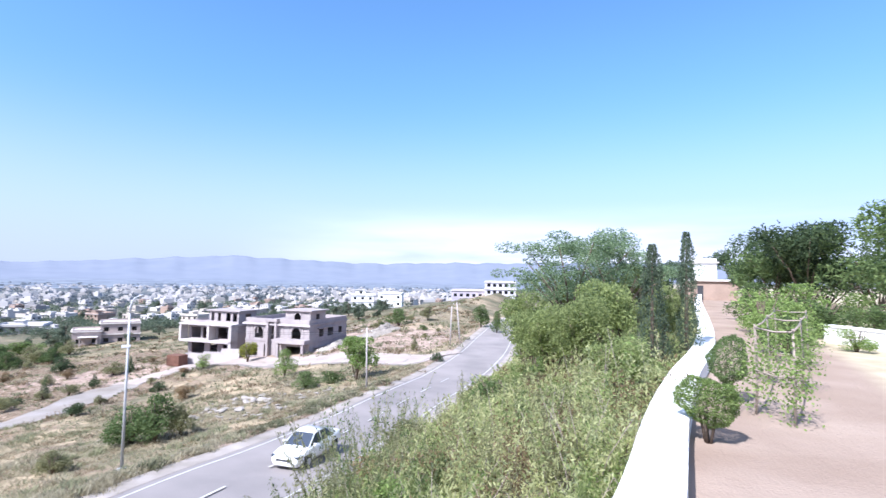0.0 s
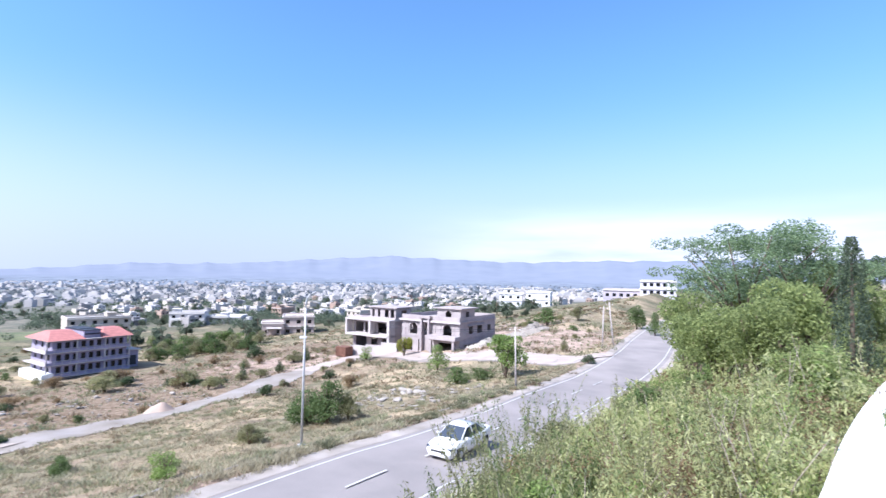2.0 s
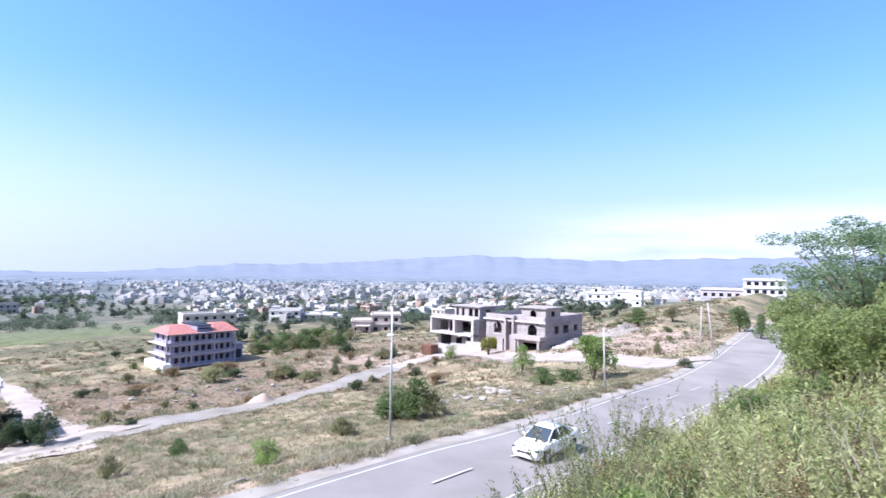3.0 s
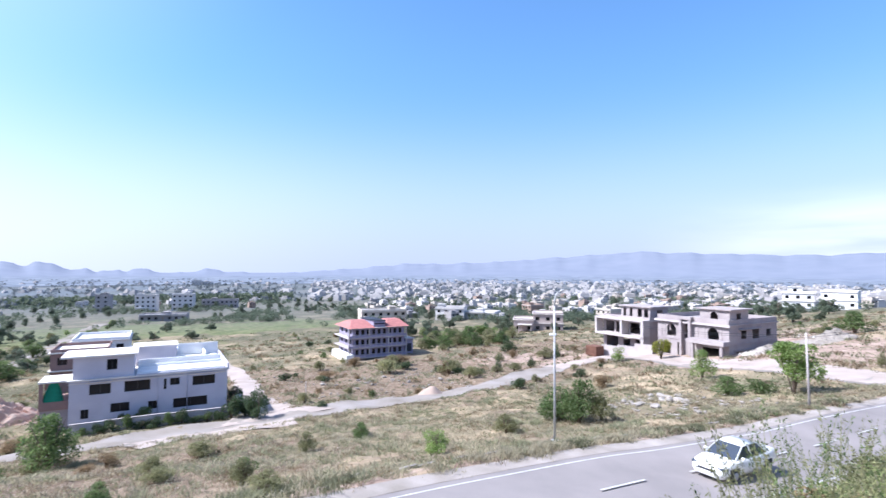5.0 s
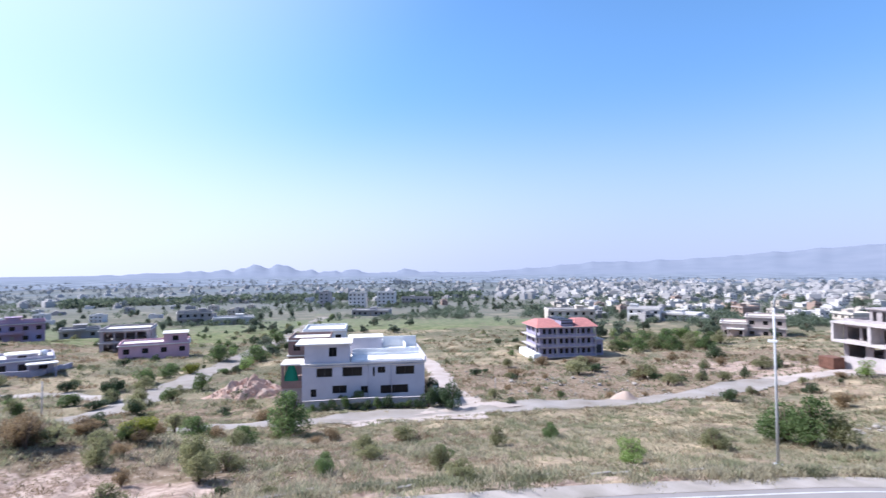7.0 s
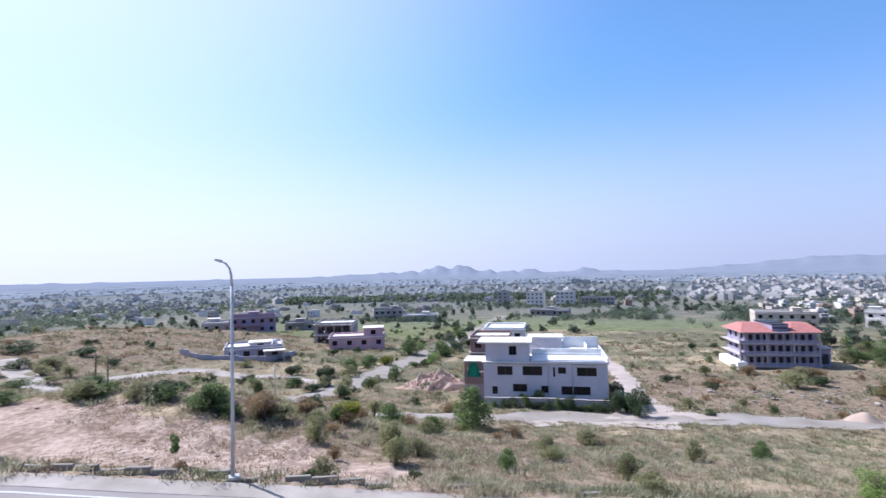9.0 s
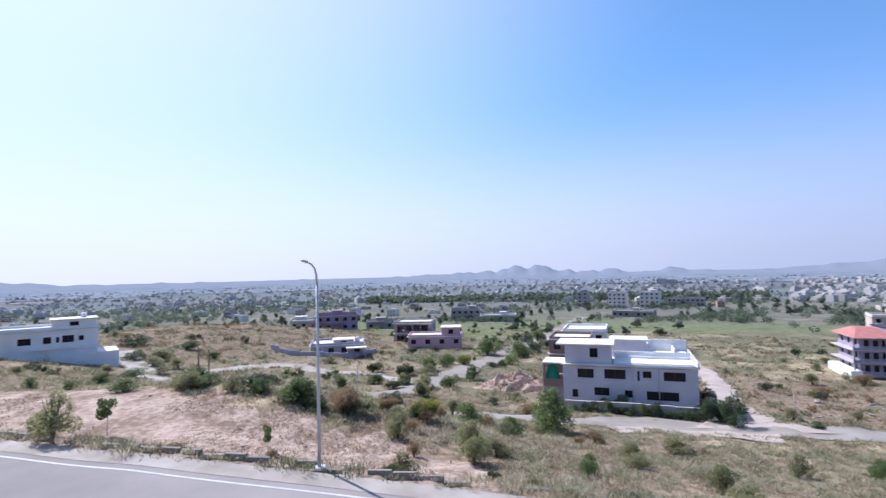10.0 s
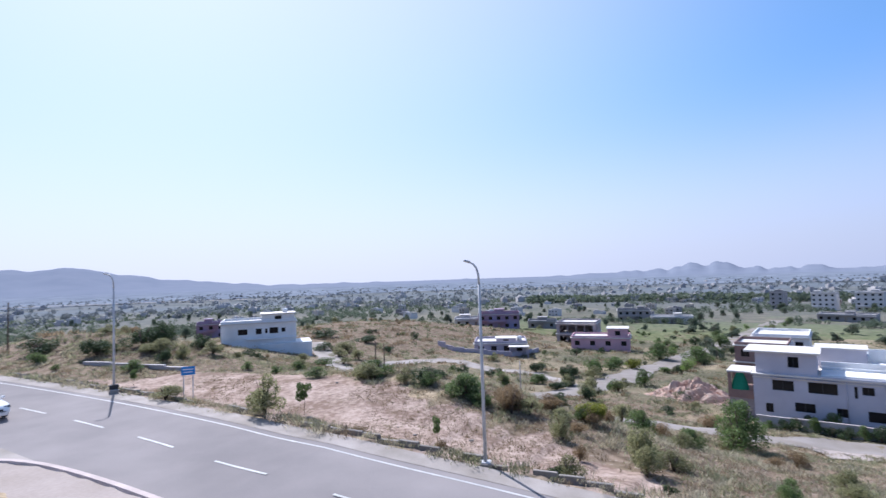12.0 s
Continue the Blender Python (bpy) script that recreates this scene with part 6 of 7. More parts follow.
boundary_wall("low_wall", [polar(-38.6, 30.5), polar(-46.0, 27.0)], 0.75, "low white-washed wall across the dry lawn", M_WALLTOP, 0.5)

# shrubs on the overgrown bank and scattered over the slopes
rng = np.random.default_rng(77)
for k in range(22):
    x, y = polar(rng.uniform(-25, 9), 9 + 22 * rng.uniform(0, 1))
    if line_distance(np.array([x]), np.array([y]), coarse)[0][0] > -TOE - 1.5 or line_distance(np.array([x]), np.array([y]), edge_coarse)[0][0] < 1.2:
        continue
    kind = ("olive", "fresh", "green", "olive", "dry")[k % 5]
    plant(kind, k % 2, x, y, rng.uniform(1.4, 2.8), rng.uniform(1.3, 2.2), "broad %s shrub in the bank's tangle" % {"olive": "olive-green", "fresh": "light green", "green": "green", "dry": "withered brown"}[kind], "shrub", "shrubs on the bank", "bank_shrub")
for n, a0, a1, d0_, d1_, kinds in ((46, 80, 113, 46, 105, ("olive", "green", "dark", "dry", "olive")), (44, 24, 62, 78, 132, ("olive", "dry", "dark", "olive", "dry")), (26, 112, 149, 62, 108, ("olive", "dark", "green", "olive", "dry")), (16, -3, 12, 92, 190, ("olive", "dark", "green", "dry", "olive")), (14, 72, 101, 30, 60, ("olive", "dry", "green", "dry", "olive")), (46, 79, 98, 105, 250, ("dark", "green", "olive", "green", "dark")), (30, 100, 128, 105, 220, ("dark", "dry", "olive", "dark", "olive")), (24, 36, 58, 130, 200, ("dark", "olive", "green", "dry", "green"))):
    x, y, z = verge_points(rng, n, d0_, d1_, a0, a1, 0.8)
    for k in range(len(x)):
        kind = kinds[k % 5]
        sz = rng.uniform(1.2, 3.4)
        plant(kind, k % 2, float(x[k]), float(y[k]), sz, sz * rng.uniform(0.45, 0.85), LABELS[kind], "shrub", "shrubs on the slope")

# trees and bushes lining the pale street into the plain
rng = np.random.default_rng(83)
avenue = LANES[4][0]
for k in range(44):
    i = int(len(avenue) * (0.06 + 0.9 * rng.uniform(0, 1) ** 1.3))
    side = rng.choice((-1, 1)) * rng.uniform(4.2, 9.0)
    q = offset_line(avenue, side)[i]
    sz = rng.uniform(2.0, 4.6)
    kind = ("dark", "green", "olive", "dark", "fresh", "green")[k % 6]
    plant(kind, k % 2, float(q[0]), float(q[1]), sz, sz * rng.uniform(0.65, 1.0), "%s bushy tree lining the pale street" % {"dark": "dark green", "green": "green", "olive": "olive-green", "fresh": "light green"}[kind], "tree", "trees along the street", "street_tree")

# shrubs at the foot of the bank's trees
rng = np.random.default_rng(85)
for k in range(16):
    x, y = polar(rng.uniform(-14.5, -5.5), rng.uniform(24, 38))
    s0 = line_distance(np.array([x]), np.array([y]), coarse)[0][0]
    if s0 > -TOE - 0.7:
        continue
    kind = ("fresh", "olive", "green")[k % 3]
    plant(kind, k % 2, x, y, rng.uniform(2.2, 3.4), rng.uniform(1.6, 2.6), "broad %s shrub in the bank's tangle" % {"olive": "olive-green", "fresh": "light green", "green": "green"}[kind], "shrub", "shrubs on the bank", "bank_shrub")

# trees and shrubs on the bank farther along the road
rng = np.random.default_rng(88)
for k in range(34):
    i = int(rng.uniform(0.60, 0.78) * len(far_line))
    x, y = offset_line(far_line, TOE + 1.0 + 11 * rng.uniform(0, 1) ** 1.3)[i]
    kind = ("green", "olive", "dark", "olive", "green")[k % 5]
    plant(kind, k % 2, float(x), float(y), rng.uniform(2.6, 5.0), rng.uniform(2.0, 4.4), "%s bush on the bank farther along the road" % {"olive": "olive-green", "dark": "dark green", "green": "green"}[kind], "shrub", "shrubs on the bank", "bank_shrub")

# ---- street furniture ----
def street_lamp(x, y, rz, label, h=8.0, box=False):
    th = thing("street_lamp", x, y, gz(x, y), rz, label, "street lamp", "street lamps along the road")
    part("base", boxes_me("base", [(-0.28, 0.28, -0.28, 0.28, -0.4, 0.22)], M_SHOULDER, 0.03), th)
    part("base_plate", boxes_me("base_plate", [(-0.2, 0.2, -0.2, 0.2, 0.22, 0.25)], M_STEEL), th)
    part("pole", tubes_me("pole", [([(0, 0, 0.2), (0, 0, h * 0.5), (0, 0, h - 0.9)], [0.078, 0.066, 0.055])], M_STEEL, 10), th)
    arc = [(0, 0, h - 0.9), (0.02, 0, h - 0.5), (0.08, 0, h - 0.25), (0.2, 0, h - 0.08), (0.34, 0, h)]
    part("arm", tubes_me("arm", [(arc, [0.052, 0.046, 0.04, 0.036, 0.034])], M_STEEL, 8), th)
    part("lamp_head", tubes_me("lamp_head", [([(0.32, 0, h - 0.01), (0.36, 0, h + 0.01), (0.56, 0, h + 0.08), (0.6, 0, h + 0.09)], [0.03, 0.055, 0.05, 0.02])], M_STEEL, 8), th)
    if box:
        part("switch_box", boxes_me("switch_box", [(-0.26, 0.26, -0.2, 0.2, 0.26, 0.55)], M_DARK, 0.02), th)
    return th


street_lamp(-20.1, -5.1, -76, "tall grey steel street lamp with a bent arm", 8.15)
street_lamp(-25.2, -31.0, -39, "tall grey street lamp with a dark switch box", 7.7, True)
la = street_lamp(-15.9, 28.1, 29, "grey street lamp carrying a small bracket", 9.3)
part("bracket", boxes_me("bracket", [(-0.3, 0.12, -0.06, 0.06, 6.58, 6.72)], M_WHITE, 0.02), la, None, "white fitting on the pole")


def utility_pole(x, y, h, lean, label, r=0.09, arm=True, stuff=M_PALE):
    th = thing("utility_pole", x, y, gz(x, y), 0, label, "pole", "utility poles")
    part("pole", tubes_me("pole", [([(0, 0, -0.4), (lean * 0.5, 0, h * 0.5), (lean, 0, h)], [r, r * 0.85, r * 0.7])], stuff, 8), th)
    if arm:
        part("crossarm", boxes_me("crossarm", [(lean - 0.6, lean + 0.6, -0.05, 0.05, h - 0.5, h - 0.4)], M_WOOD), th)
        for x2 in (-0.5, 0.0, 0.5):
            part("insulator", tubes_me("insulator", [([(lean + x2, 0, h - 0.4), (lean + x2, 0, h - 0.25)], [0.04, 0.03])], M_WHITE, 6), th)
    return th


utility_pole(-5.8, 51.8, 6.1, -0.15, "pale utility pole beside the road", 0.1)
utility_pole(4.0, 86.6, 6.6, 0.2, "slightly leaning pale utility pole by the junction", 0.12)
utility_pole(5.7, 86.5, 6.8, -0.7, "leaning pale utility pole by the junction", 0.12)
utility_pole(-86.0, -41.8, 6.0, 0.0, "thin dark wooden pole on the dry field", 0.13, False, M_BARK)
utility_pole(-86.5, -40.3, 5.6, 0.1, "thin dark wooden pole beside another on the field", 0.12, False, M_BARK)
utility_pole(-82.0, -14.6, 5.0, 0.0, "thin grey pole beside the lower street", 0.1, False)
utility_pole(-43.7, -71.2, 6.0, 0.0, "thin dark pole on the grassy rise", 0.1, False, M_BARK)
utility_pole(-65.1, 43.0, 3.2, 0.0, "short thin pole at the street corner", 0.06, False)


def wire(a, b, sag, label):
    pts = []
    for k in range(15):
        t = k / 14
        pts.append((a[0] + (b[0] - a[0]) * t, a[1] + (b[1] - a[1]) * t, a[2] + (b[2] - a[2]) * t - 4 * sag * t * (1 - t)))
    tagged(new("power_cable", tubes_me("power_cable", [(pts, [0.018] * 15)], M_FRAME, 4)), label, "cable", "power cables")


top0 = gz(-5.8, 51.8) + 5.9
for k in range(2):
    wire((-5.9, 51.8, top0 - 0.2 * k), (-40, 104, gz(-40, 104) + 6.8 - 0.3 * k), 0.5, "thin power cable slung towards the unfinished houses")
    wire((-5.9, 51.8, top0 - 0.2 * k), (4.2, 86.6, gz(4, 86.6) + 6.3 - 0.3 * k), 0.35, "thin power cable slung between roadside poles")


def road_sign(x, y, rz):
    th = thing("road_sign", x, y, gz(x, y), rz, "blue rectangular road sign on two posts", "sign")
    for x2 in (-0.28, 0.28):
        part("post", tubes_me("post", [([(x2, 0, -0.3), (x2, 0, 2.25)], [0.035, 0.035])], M_STEEL, 7), th)
    bd = part("board", boxes_me("board", [(-0.42, 0.42, -0.065, -0.035, 1.75, 2.3)], M_BLUE, 0.012), th)
    for z, w in ((2.09, 0.32), (1.91, 0.27)):
        part("lettering_bar", boxes_me("lettering_bar", [(-w, w, -0.071, -0.067, z, z + 0.06)], M_WHITE), bd)
    return th


road_sign(-27.3, -27.0, 128)


# kerb stones along the verge
def kerbs():
    th = thing("kerb", 0, 0, 0, 0, "row of worn, broken kerb stones along the verge", "kerb", kind="structure")
    line = offset_line(far_line, -np.interp(far_line[:, 1], [-2, 9], [2.25, 3.3])[:, None])
    run = np.concatenate([[0], np.cumsum(np.linalg.norm(np.diff(line, axis=0), axis=1))])
    stone = boxes_me("kerb_stone", [(-0.48, 0.48, -0.08, 0.08, -0.3, 0.14)], M_KERB, 0.02)
    rng = np.random.default_rng(5)
    d = run[np.argmin(np.abs(line[:, 1] + 46))]
    end = run[np.argmin(np.abs(line[:, 1] - 58))]
    while d < end:
        if rng.uniform() > 0.2:
            x, y = np.interp(d, run, line[:, 0]), np.interp(d, run, line[:, 1])
            x2, y2 = np.interp(d + 0.5, run, line[:, 0]), np.interp(d + 0.5, run, line[:, 1])
            part("kerb_stone", stone, th, pose(x, y, gz(x, y) + rng.uniform(-0.06, 0.07), rng.uniform(-4, 4), rng.uniform(-3, 3), math.degrees(math.atan2(y2 - y, x2 - x)) + rng.uniform(-3, 3)))
        d += 1.0


kerbs()


# rocks and rubble
def rock_me(seed, material):
    rng = np.random.default_rng(seed)
    bm = bmesh.new()
    bmesh.ops.create_icosphere(bm, subdivisions=2, radius=0.5)
    ph = rng.uniform(0, 6, 6)
    for v in bm.verts:
        c = v.co
        k = 1 + 0.25 * math.sin(c.x * 5 + ph[0]) + 0.2 * math.sin(c.y * 6 + ph[1]) + 0.2 * math.sin(c.z * 7 + ph[2])
        v.co = Vector((c.x * k, c.y * k * 0.8, c.z * k * 0.62))
    me = bpy.data.meshes.new("rock")
    bm.to_mesh(me)
    bm.free()
    me.materials.append(material)
    return me


ROCK_ME = [rock_me(s, M_STONE) for s in range(4)]
ROCKS = [(-20.7, 61.5, 1.1), (-18.0, 59.0, 1.25), (-19.6, 60.0, 0.9), (-18.9, 58.2, 0.8), (-20.0, 58.9, 1.0), (-21.6, 60.1, 0.7), (-22.3, 62.0, 0.9), (-17.2, 58.4, 0.7), (-21.5, 55.5, 0.8), (-19.0, 54.0, 1.0), (-23.5, 57.0, 0.7), (-66.6, 65.4, 0.8), (-64.0, 71.0, 1.0), (-63.0, 72.0, 0.7), (-79.9, 70.8, 0.9), (-74.0, 66.0, 0.8), (-72.0, 60.0, 0.7), (-78.0, 55.0, 0.9), (-55.0, -57.0, 1.3), (-84.0, 60.0, 1.0)]
for k, (x, y, s) in enumerate(ROCKS):
    ob = new("rock", ROCK_ME[k % 4])
    ob.matrix_world = pose(x, y, gz(x, y) + 0.12 * s, 0, 0, k * 73) @ Matrix.Diagonal((s, s, s, 1))
    tagged(ob, "pale weathered boulder lying in dry grass", "rock", "boulders on the slope")
rng = np.random.default_rng(91)
chips_v, chips_f = [], []
base_v = [Vector(v.co) for v in ROCK_ME[0].vertices]
base_f = [tuple(p.vertices) for p in ROCK_ME[0].polygons]
small_spots = [(-20 + rng.normal() * 5, 57 + rng.normal() * 5) for k in range(220)] + [(-70 + rng.normal() * 9, 62 + rng.normal() * 9) for k in range(220)] + [(-30 + rng.normal() * 6, -16 + rng.normal() * 9) for k in range(22)] + [(-60 + rng.normal() * 3, 66 + rng.normal() * 3) for k in range(50)]
for x, y in small_spots:
    if line_distance(np.array([x]), np.array([y]), coarse)[0][0] < 3.0:
        continue
    s, z = (0.12 + 0.5 * rng.uniform(0, 1) ** 2) * (0.35 if y < 5 else 1.0), gz(x, y)
    n0 = len(chips_v)
    turn = rng.uniform(0, 6.28)
    ca, sa = math.cos(turn), math.sin(turn)
    chips_v += [(x + s * (c.x * ca - c.y * sa), y + s * (c.x * sa + c.y * ca), z + s * (c.z + 0.15)) for c in base_v]
    chips_f += [tuple(i + n0 for i in q) for q in base_f]
tagged(new("loose_stones", mesh_from("loose_stones", chips_v, chips_f, M_STONE)), "small pale stones scattered over the slope", "stones", kind="stuff")


def heap(name, x, y, rx, ry, h, material, label, turn=0, chunks=0, seed=1):
    """A heap: an uneven mound with loose lumps on it."""
    rng = np.random.default_rng(seed)
    z = gz(x, y)
    th = thing(name, x, y, z, turn, label, "heap")
    v, f = [], []
    for i in range(29):
        for j in range(56):
            r, a = i / 28, 6.283 * j / 56
            px, py = r * rx * math.cos(a), r * ry * math.sin(a)
            k = 1 + (0.25 * math.sin(px * 1.3 + 1) * math.sin(py * 1.7) + 0.12 * math.sin(px * 3.1 + py * 2.3)) * (1.0 if chunks else 0.3)
            v.append((px, py, h * math.exp(-2.6 * r * r) * k - 0.3 - 0.5 * r + 0.1 * rng.normal() * (chunks > 0)))
    for i in range(28):
        for j in range(56):
            f.append((i * 56 + j, (i + 1) * 56 + j, (i + 1) * 56 + (j + 1) % 56, i * 56 + (j + 1) % 56))
    part("mound", mesh_from("mound", v, f, material, chunks == 0), th)
    lumps = [rock_me(seed * 7 + s, material) for s in range(3)] if chunks else []
    for k in range(chunks):
        r, a = rng.uniform(0, 1) ** 0.6, rng.uniform(0, 6.28)
        s = rng.uniform(0.18, 0.5)
        part("lump", lumps[k % 3], th, pose(r * rx * math.cos(a), r * ry * math.sin(a), h * math.exp(-2.6 * r * r) - 0.25 - 0.5 * r, rng.uniform(0, 360), rng.uniform(0, 360), 0) @ Matrix.Diagonal((s, s, s, 1)))
    return th


heap("rubble_heap", -88.0, 11.0, 6.5, 9.5, 2.9, M_RUBBLE, "heap of reddish brick rubble beside the white house", -10, 230, 3)
heap("sand_heap", -55.5, 59.5, 3.2, 3.4, 1.5, M_SAND, "heap of pinkish sand at the street's edge", 0, 0, 4)
heap("rubble_heap", -17.5, 106.0, 5.0, 2.5, 1.4, M_STONE, "heap of pale rubble beside the unfinished house", 30, 60, 5)
heap("sand_heap", -9.0, 118.0, 7.0, 4.0, 2.2, M_STONE, "long heap of pale excavated earth", 20, 20, 6)
cx, cy = polar(25.3, 121)
ct = thing("shipping_container", cx, cy, gz(cx, cy) + 0.1, -19, "rusty brown steel site container on bare ground", "container")
part("body", boxes_me("body", [(-1.6, 1.6, -1.2, 1.2, 0, 2.2)], M_RUST, 0.05), ct)
for k in range(9):
    part("rib", boxes_me("rib", [(-1.5 + k * 0.36, -1.36 + k * 0.36, -1.26, -1.2, 0.1, 2.1)], M_RUST), ct)


# ---- the car ----
def car(x, y, rz, label):
    th = thing("car", x, y, float(road_z(y)) + 0.01, rz, label, "car")
    paint = M_CAR
    # lower body: sections along the length, nose at +x
    xs = [-2.3, -2.24, -2.0, -1.6, -1.0, -0.3, 0.4, 1.0, 1.5, 1.9, 2.15, 2.27, 2.31]
    half = [0.7, 0.8, 0.86, 0.88, 0.89, 0.89, 0.89, 0.89, 0.88, 0.85, 0.78, 0.66, 0.5]
    deck = [0.78, 0.96, 1.02, 1.02, 0.97, 0.95, 0.94, 0.94, 0.9, 0.83, 0.74, 0.62, 0.5]
    low = [0.4, 0.3, 0.24, 0.2, 0.19, 0.19, 0.19, 0.19, 0.19, 0.2, 0.22, 0.26, 0.32]
    v, f = [], []
    for a, w, t, b in zip(xs, half, deck, low):
        for yy, zz in ((-w * 0.86, b), (-w, b + 0.18), (-w, (b + t) / 2 + 0.05), (-w * 0.96, t - 0.07), (-w * 0.84, t), (0, t + 0.03), (w * 0.84, t), (w * 0.96, t - 0.07), (w, (b + t) / 2 + 0.05), (w, b + 0.18), (w * 0.86, b), (0, b)):
            v.append((a, yy, zz))
    for i in range(len(xs) - 1):
        for k in range(12):
            f.append((i * 12 + k, (i + 1) * 12 + k, (i + 1) * 12 + (k + 1) % 12, i * 12 + (k + 1) % 12))
    f += [tuple(range(12)), tuple((len(xs) - 1) * 12 + k for k in range(12))[::-1]]
    part("body", mesh_from("body", v, f, paint, True), th)
    # cabin: roof, pillars and glass
    ring = [(1.15, 0.72, 0.93), (0.35, 0.58, 1.42), (-0.1, 0.6, 1.47), (-0.85, 0.58, 1.43), (-1.75, 0.7, 1.0)]
    v, f = [], []
    for a, w, z in ring:
        v += [(a, -w, z), (a, w, z)]
    rv = v[2:8] + [(p[0], p[1], p[2] - 0.05) for p in v[2:8]]
    part("roof", mesh_from("roof", rv, [(0, 2, 3, 1), (2, 4, 5, 3), (6, 7, 9, 8), (8, 9, 11, 10), (0, 6, 8, 2), (2, 8, 10, 4), (1, 3, 9, 7), (3, 5, 11, 9), (0, 1, 7, 6), (4, 10, 11, 5)], paint, True), th)
    part("windscreen", mesh_from("windscreen", [v[0], v[1], v[3], v[2], (1.13, -0.72, 0.91), (1.13, 0.72, 0.91), (0.33, 0.58, 1.4), (0.33, -0.58, 1.4)], [(0, 1, 2, 3), (7, 6, 5, 4), (0, 4, 5, 1), (3, 2, 6, 7)], M_CARGLASS), th)
    part("rear_window", mesh_from("rear_window", [v[6], v[7], v[9], v[8], (-0.83, -0.58, 1.41), (-0.83, 0.58, 1.41), (-1.73, 0.7, 0.98), (-1.73, -0.7, 0.98)], [(0, 1, 2, 3), (7, 6, 5, 4)], M_CARGLASS), th)
    for sgn in (-1, 1):
        def side(pts, name, material, out=0.0):
            q = [(a, sgn * (w + out), z) for a, w, z in pts]
            n = len(q)
            back = [(a, b - sgn * 0.03, c) for a, b, c in q]
            fs = [tuple(range(n)), tuple(range(n, 2 * n))[::-1]] + [(i, (i + 1) % n, n + (i + 1) % n, n + i) for i in range(n)]
            part(name, mesh_from(name, q + back, fs, material), th)
        side([(1.02, 0.76, 0.95), (0.36, 0.6, 1.39), (0.0, 0.61, 1.42), (-0.05, 0.8, 0.97)], "side_window", M_CARGLASS)
        side([(-0.13, 0.8, 0.97), (-0.1, 0.61, 1.42), (-0.8, 0.6, 1.4), (-1.3, 0.76, 1.02)], "side_window", M_CARGLASS)
        side([(-0.05, 0.805, 0.96), (0.0, 0.615, 1.43), (-0.1, 0.615, 1.43), (-0.13, 0.805, 0.96)], "pillar", paint, 0.004)
        side([(1.2, 0.77, 0.93), (0.38, 0.6, 1.44), (0.3, 0.6, 1.44), (1.06, 0.77, 0.93)], "pillar", paint, 0.006)
        side([(-1.24, 0.77, 1.0), (-0.76, 0.6, 1.44), (-0.9, 0.58, 1.43), (-1.8, 0.74, 1.0)], "pillar", paint, 0.006)
        part("mirror", boxes_me("mirror", [(0.75, 0.92, min(sgn * 0.86, sgn * 1.02), max(sgn * 0.86, sgn * 1.02), 0.95, 1.08)], paint, 0.03), th)
        part("headlight", boxes_me("headlight", [(1.98, 2.2, min(sgn * 0.48, sgn * 0.8), max(sgn * 0.48, sgn * 0.8), 0.62, 0.74)], M_CARGLASS, 0.03), th)
        part("tail_light", boxes_me("tail_light", [(-2.3, -2.16, min(sgn * 0.45, sgn * 0.8), max(sgn * 0.45, sgn * 0.8), 0.72, 0.9)], M_REDROOF, 0.03), th)
        for a in (1.38, -1.32):
            part("wheel_arch", boxes_me("wheel_arch", [(a - 0.37, a + 0.37, min(sgn * 0.82, sgn * 0.893), max(sgn * 0.82, sgn * 0.893), 0.19, 0.66)], M_DARK, 0.03), th)
            ty = part("wheel", tubes_me("wheel", [([(a, sgn * 0.7, 0.31), (a, sgn * 0.72, 0.31), (a, sgn * 0.9, 0.31), (a, sgn * 0.92, 0.31)], [0.26, 0.31, 0.31, 0.26])], M_DARK, 18), th)
            part("rim", tubes_me("rim", [([(a, sgn * 0.9, 0.31), (a, sgn * 0.93, 0.31)], [0.2, 0.18])], M_STEEL, 12), ty)
    part("grille", boxes_me("grille", [(2.24, 2.325, -0.42, 0.42, 0.5, 0.6)], M_DARK, 0.015), th)
    part("air_intake", boxes_me("air_intake", [(2.2, 2.3, -0.5, 0.5, 0.3, 0.4)], M_DARK, 0.015), th)
    part("number_plate", boxes_me("number_plate", [(2.315, 2.335, -0.24, 0.24, 0.41, 0.49)], M_WHITE), th)
    return th


M_CARGLASS = mat("tinted_car_glass", (0.05, 0.06, 0.08), 0.06, 0.05, 1.0, 4, 0, spec=0.7)
M_CAR = mat("white_car_paint", (0.8, 0.8, 0.8), 0.25, 0.02, 1.0, 4, 0, spec=0.5)
c1 = car(-6.3, 28.7, 251, "white four-door saloon car on the asphalt road")
copy_thing(c1, pose(-18.8, -33.3, float(road_z(-33.3)) + 0.01, 0, 0, 80))

# ---- the town on the plain ----
M_TOWN = [mat("town_white_plaster", (0.58, 0.55, 0.53), 0.9, 0.06, 0.2, 2, 0, per_thing=0.35), mat("town_cream_plaster", (0.5, 0.44, 0.38), 0.9, 0.06, 0.2, 2, 0, per_thing=0.3), mat("town_grey_plaster", (0.33, 0.31, 0.31), 0.9, 0.08, 0.2, 2, 0, per_thing=0.3), mat("town_brown_brick", (0.36, 0.26, 0.21), 0.9, 0.1, 0.2, 2, 0, per_thing=0.3)]
M_TOWN.append(mat("blue_lilac_plaster", (0.3, 0.27, 0.4), 0.9, 0.08, 0.2, 2, 0, second=(0.3, 0.16, 0.18)))
M_TOWNROOF = mat("dusty_town_roof", (0.5, 0.48, 0.46), 0.9, 0.12, 0.3, 4, 0, second=(0.36, 0.33, 0.31), per_thing=0.3)
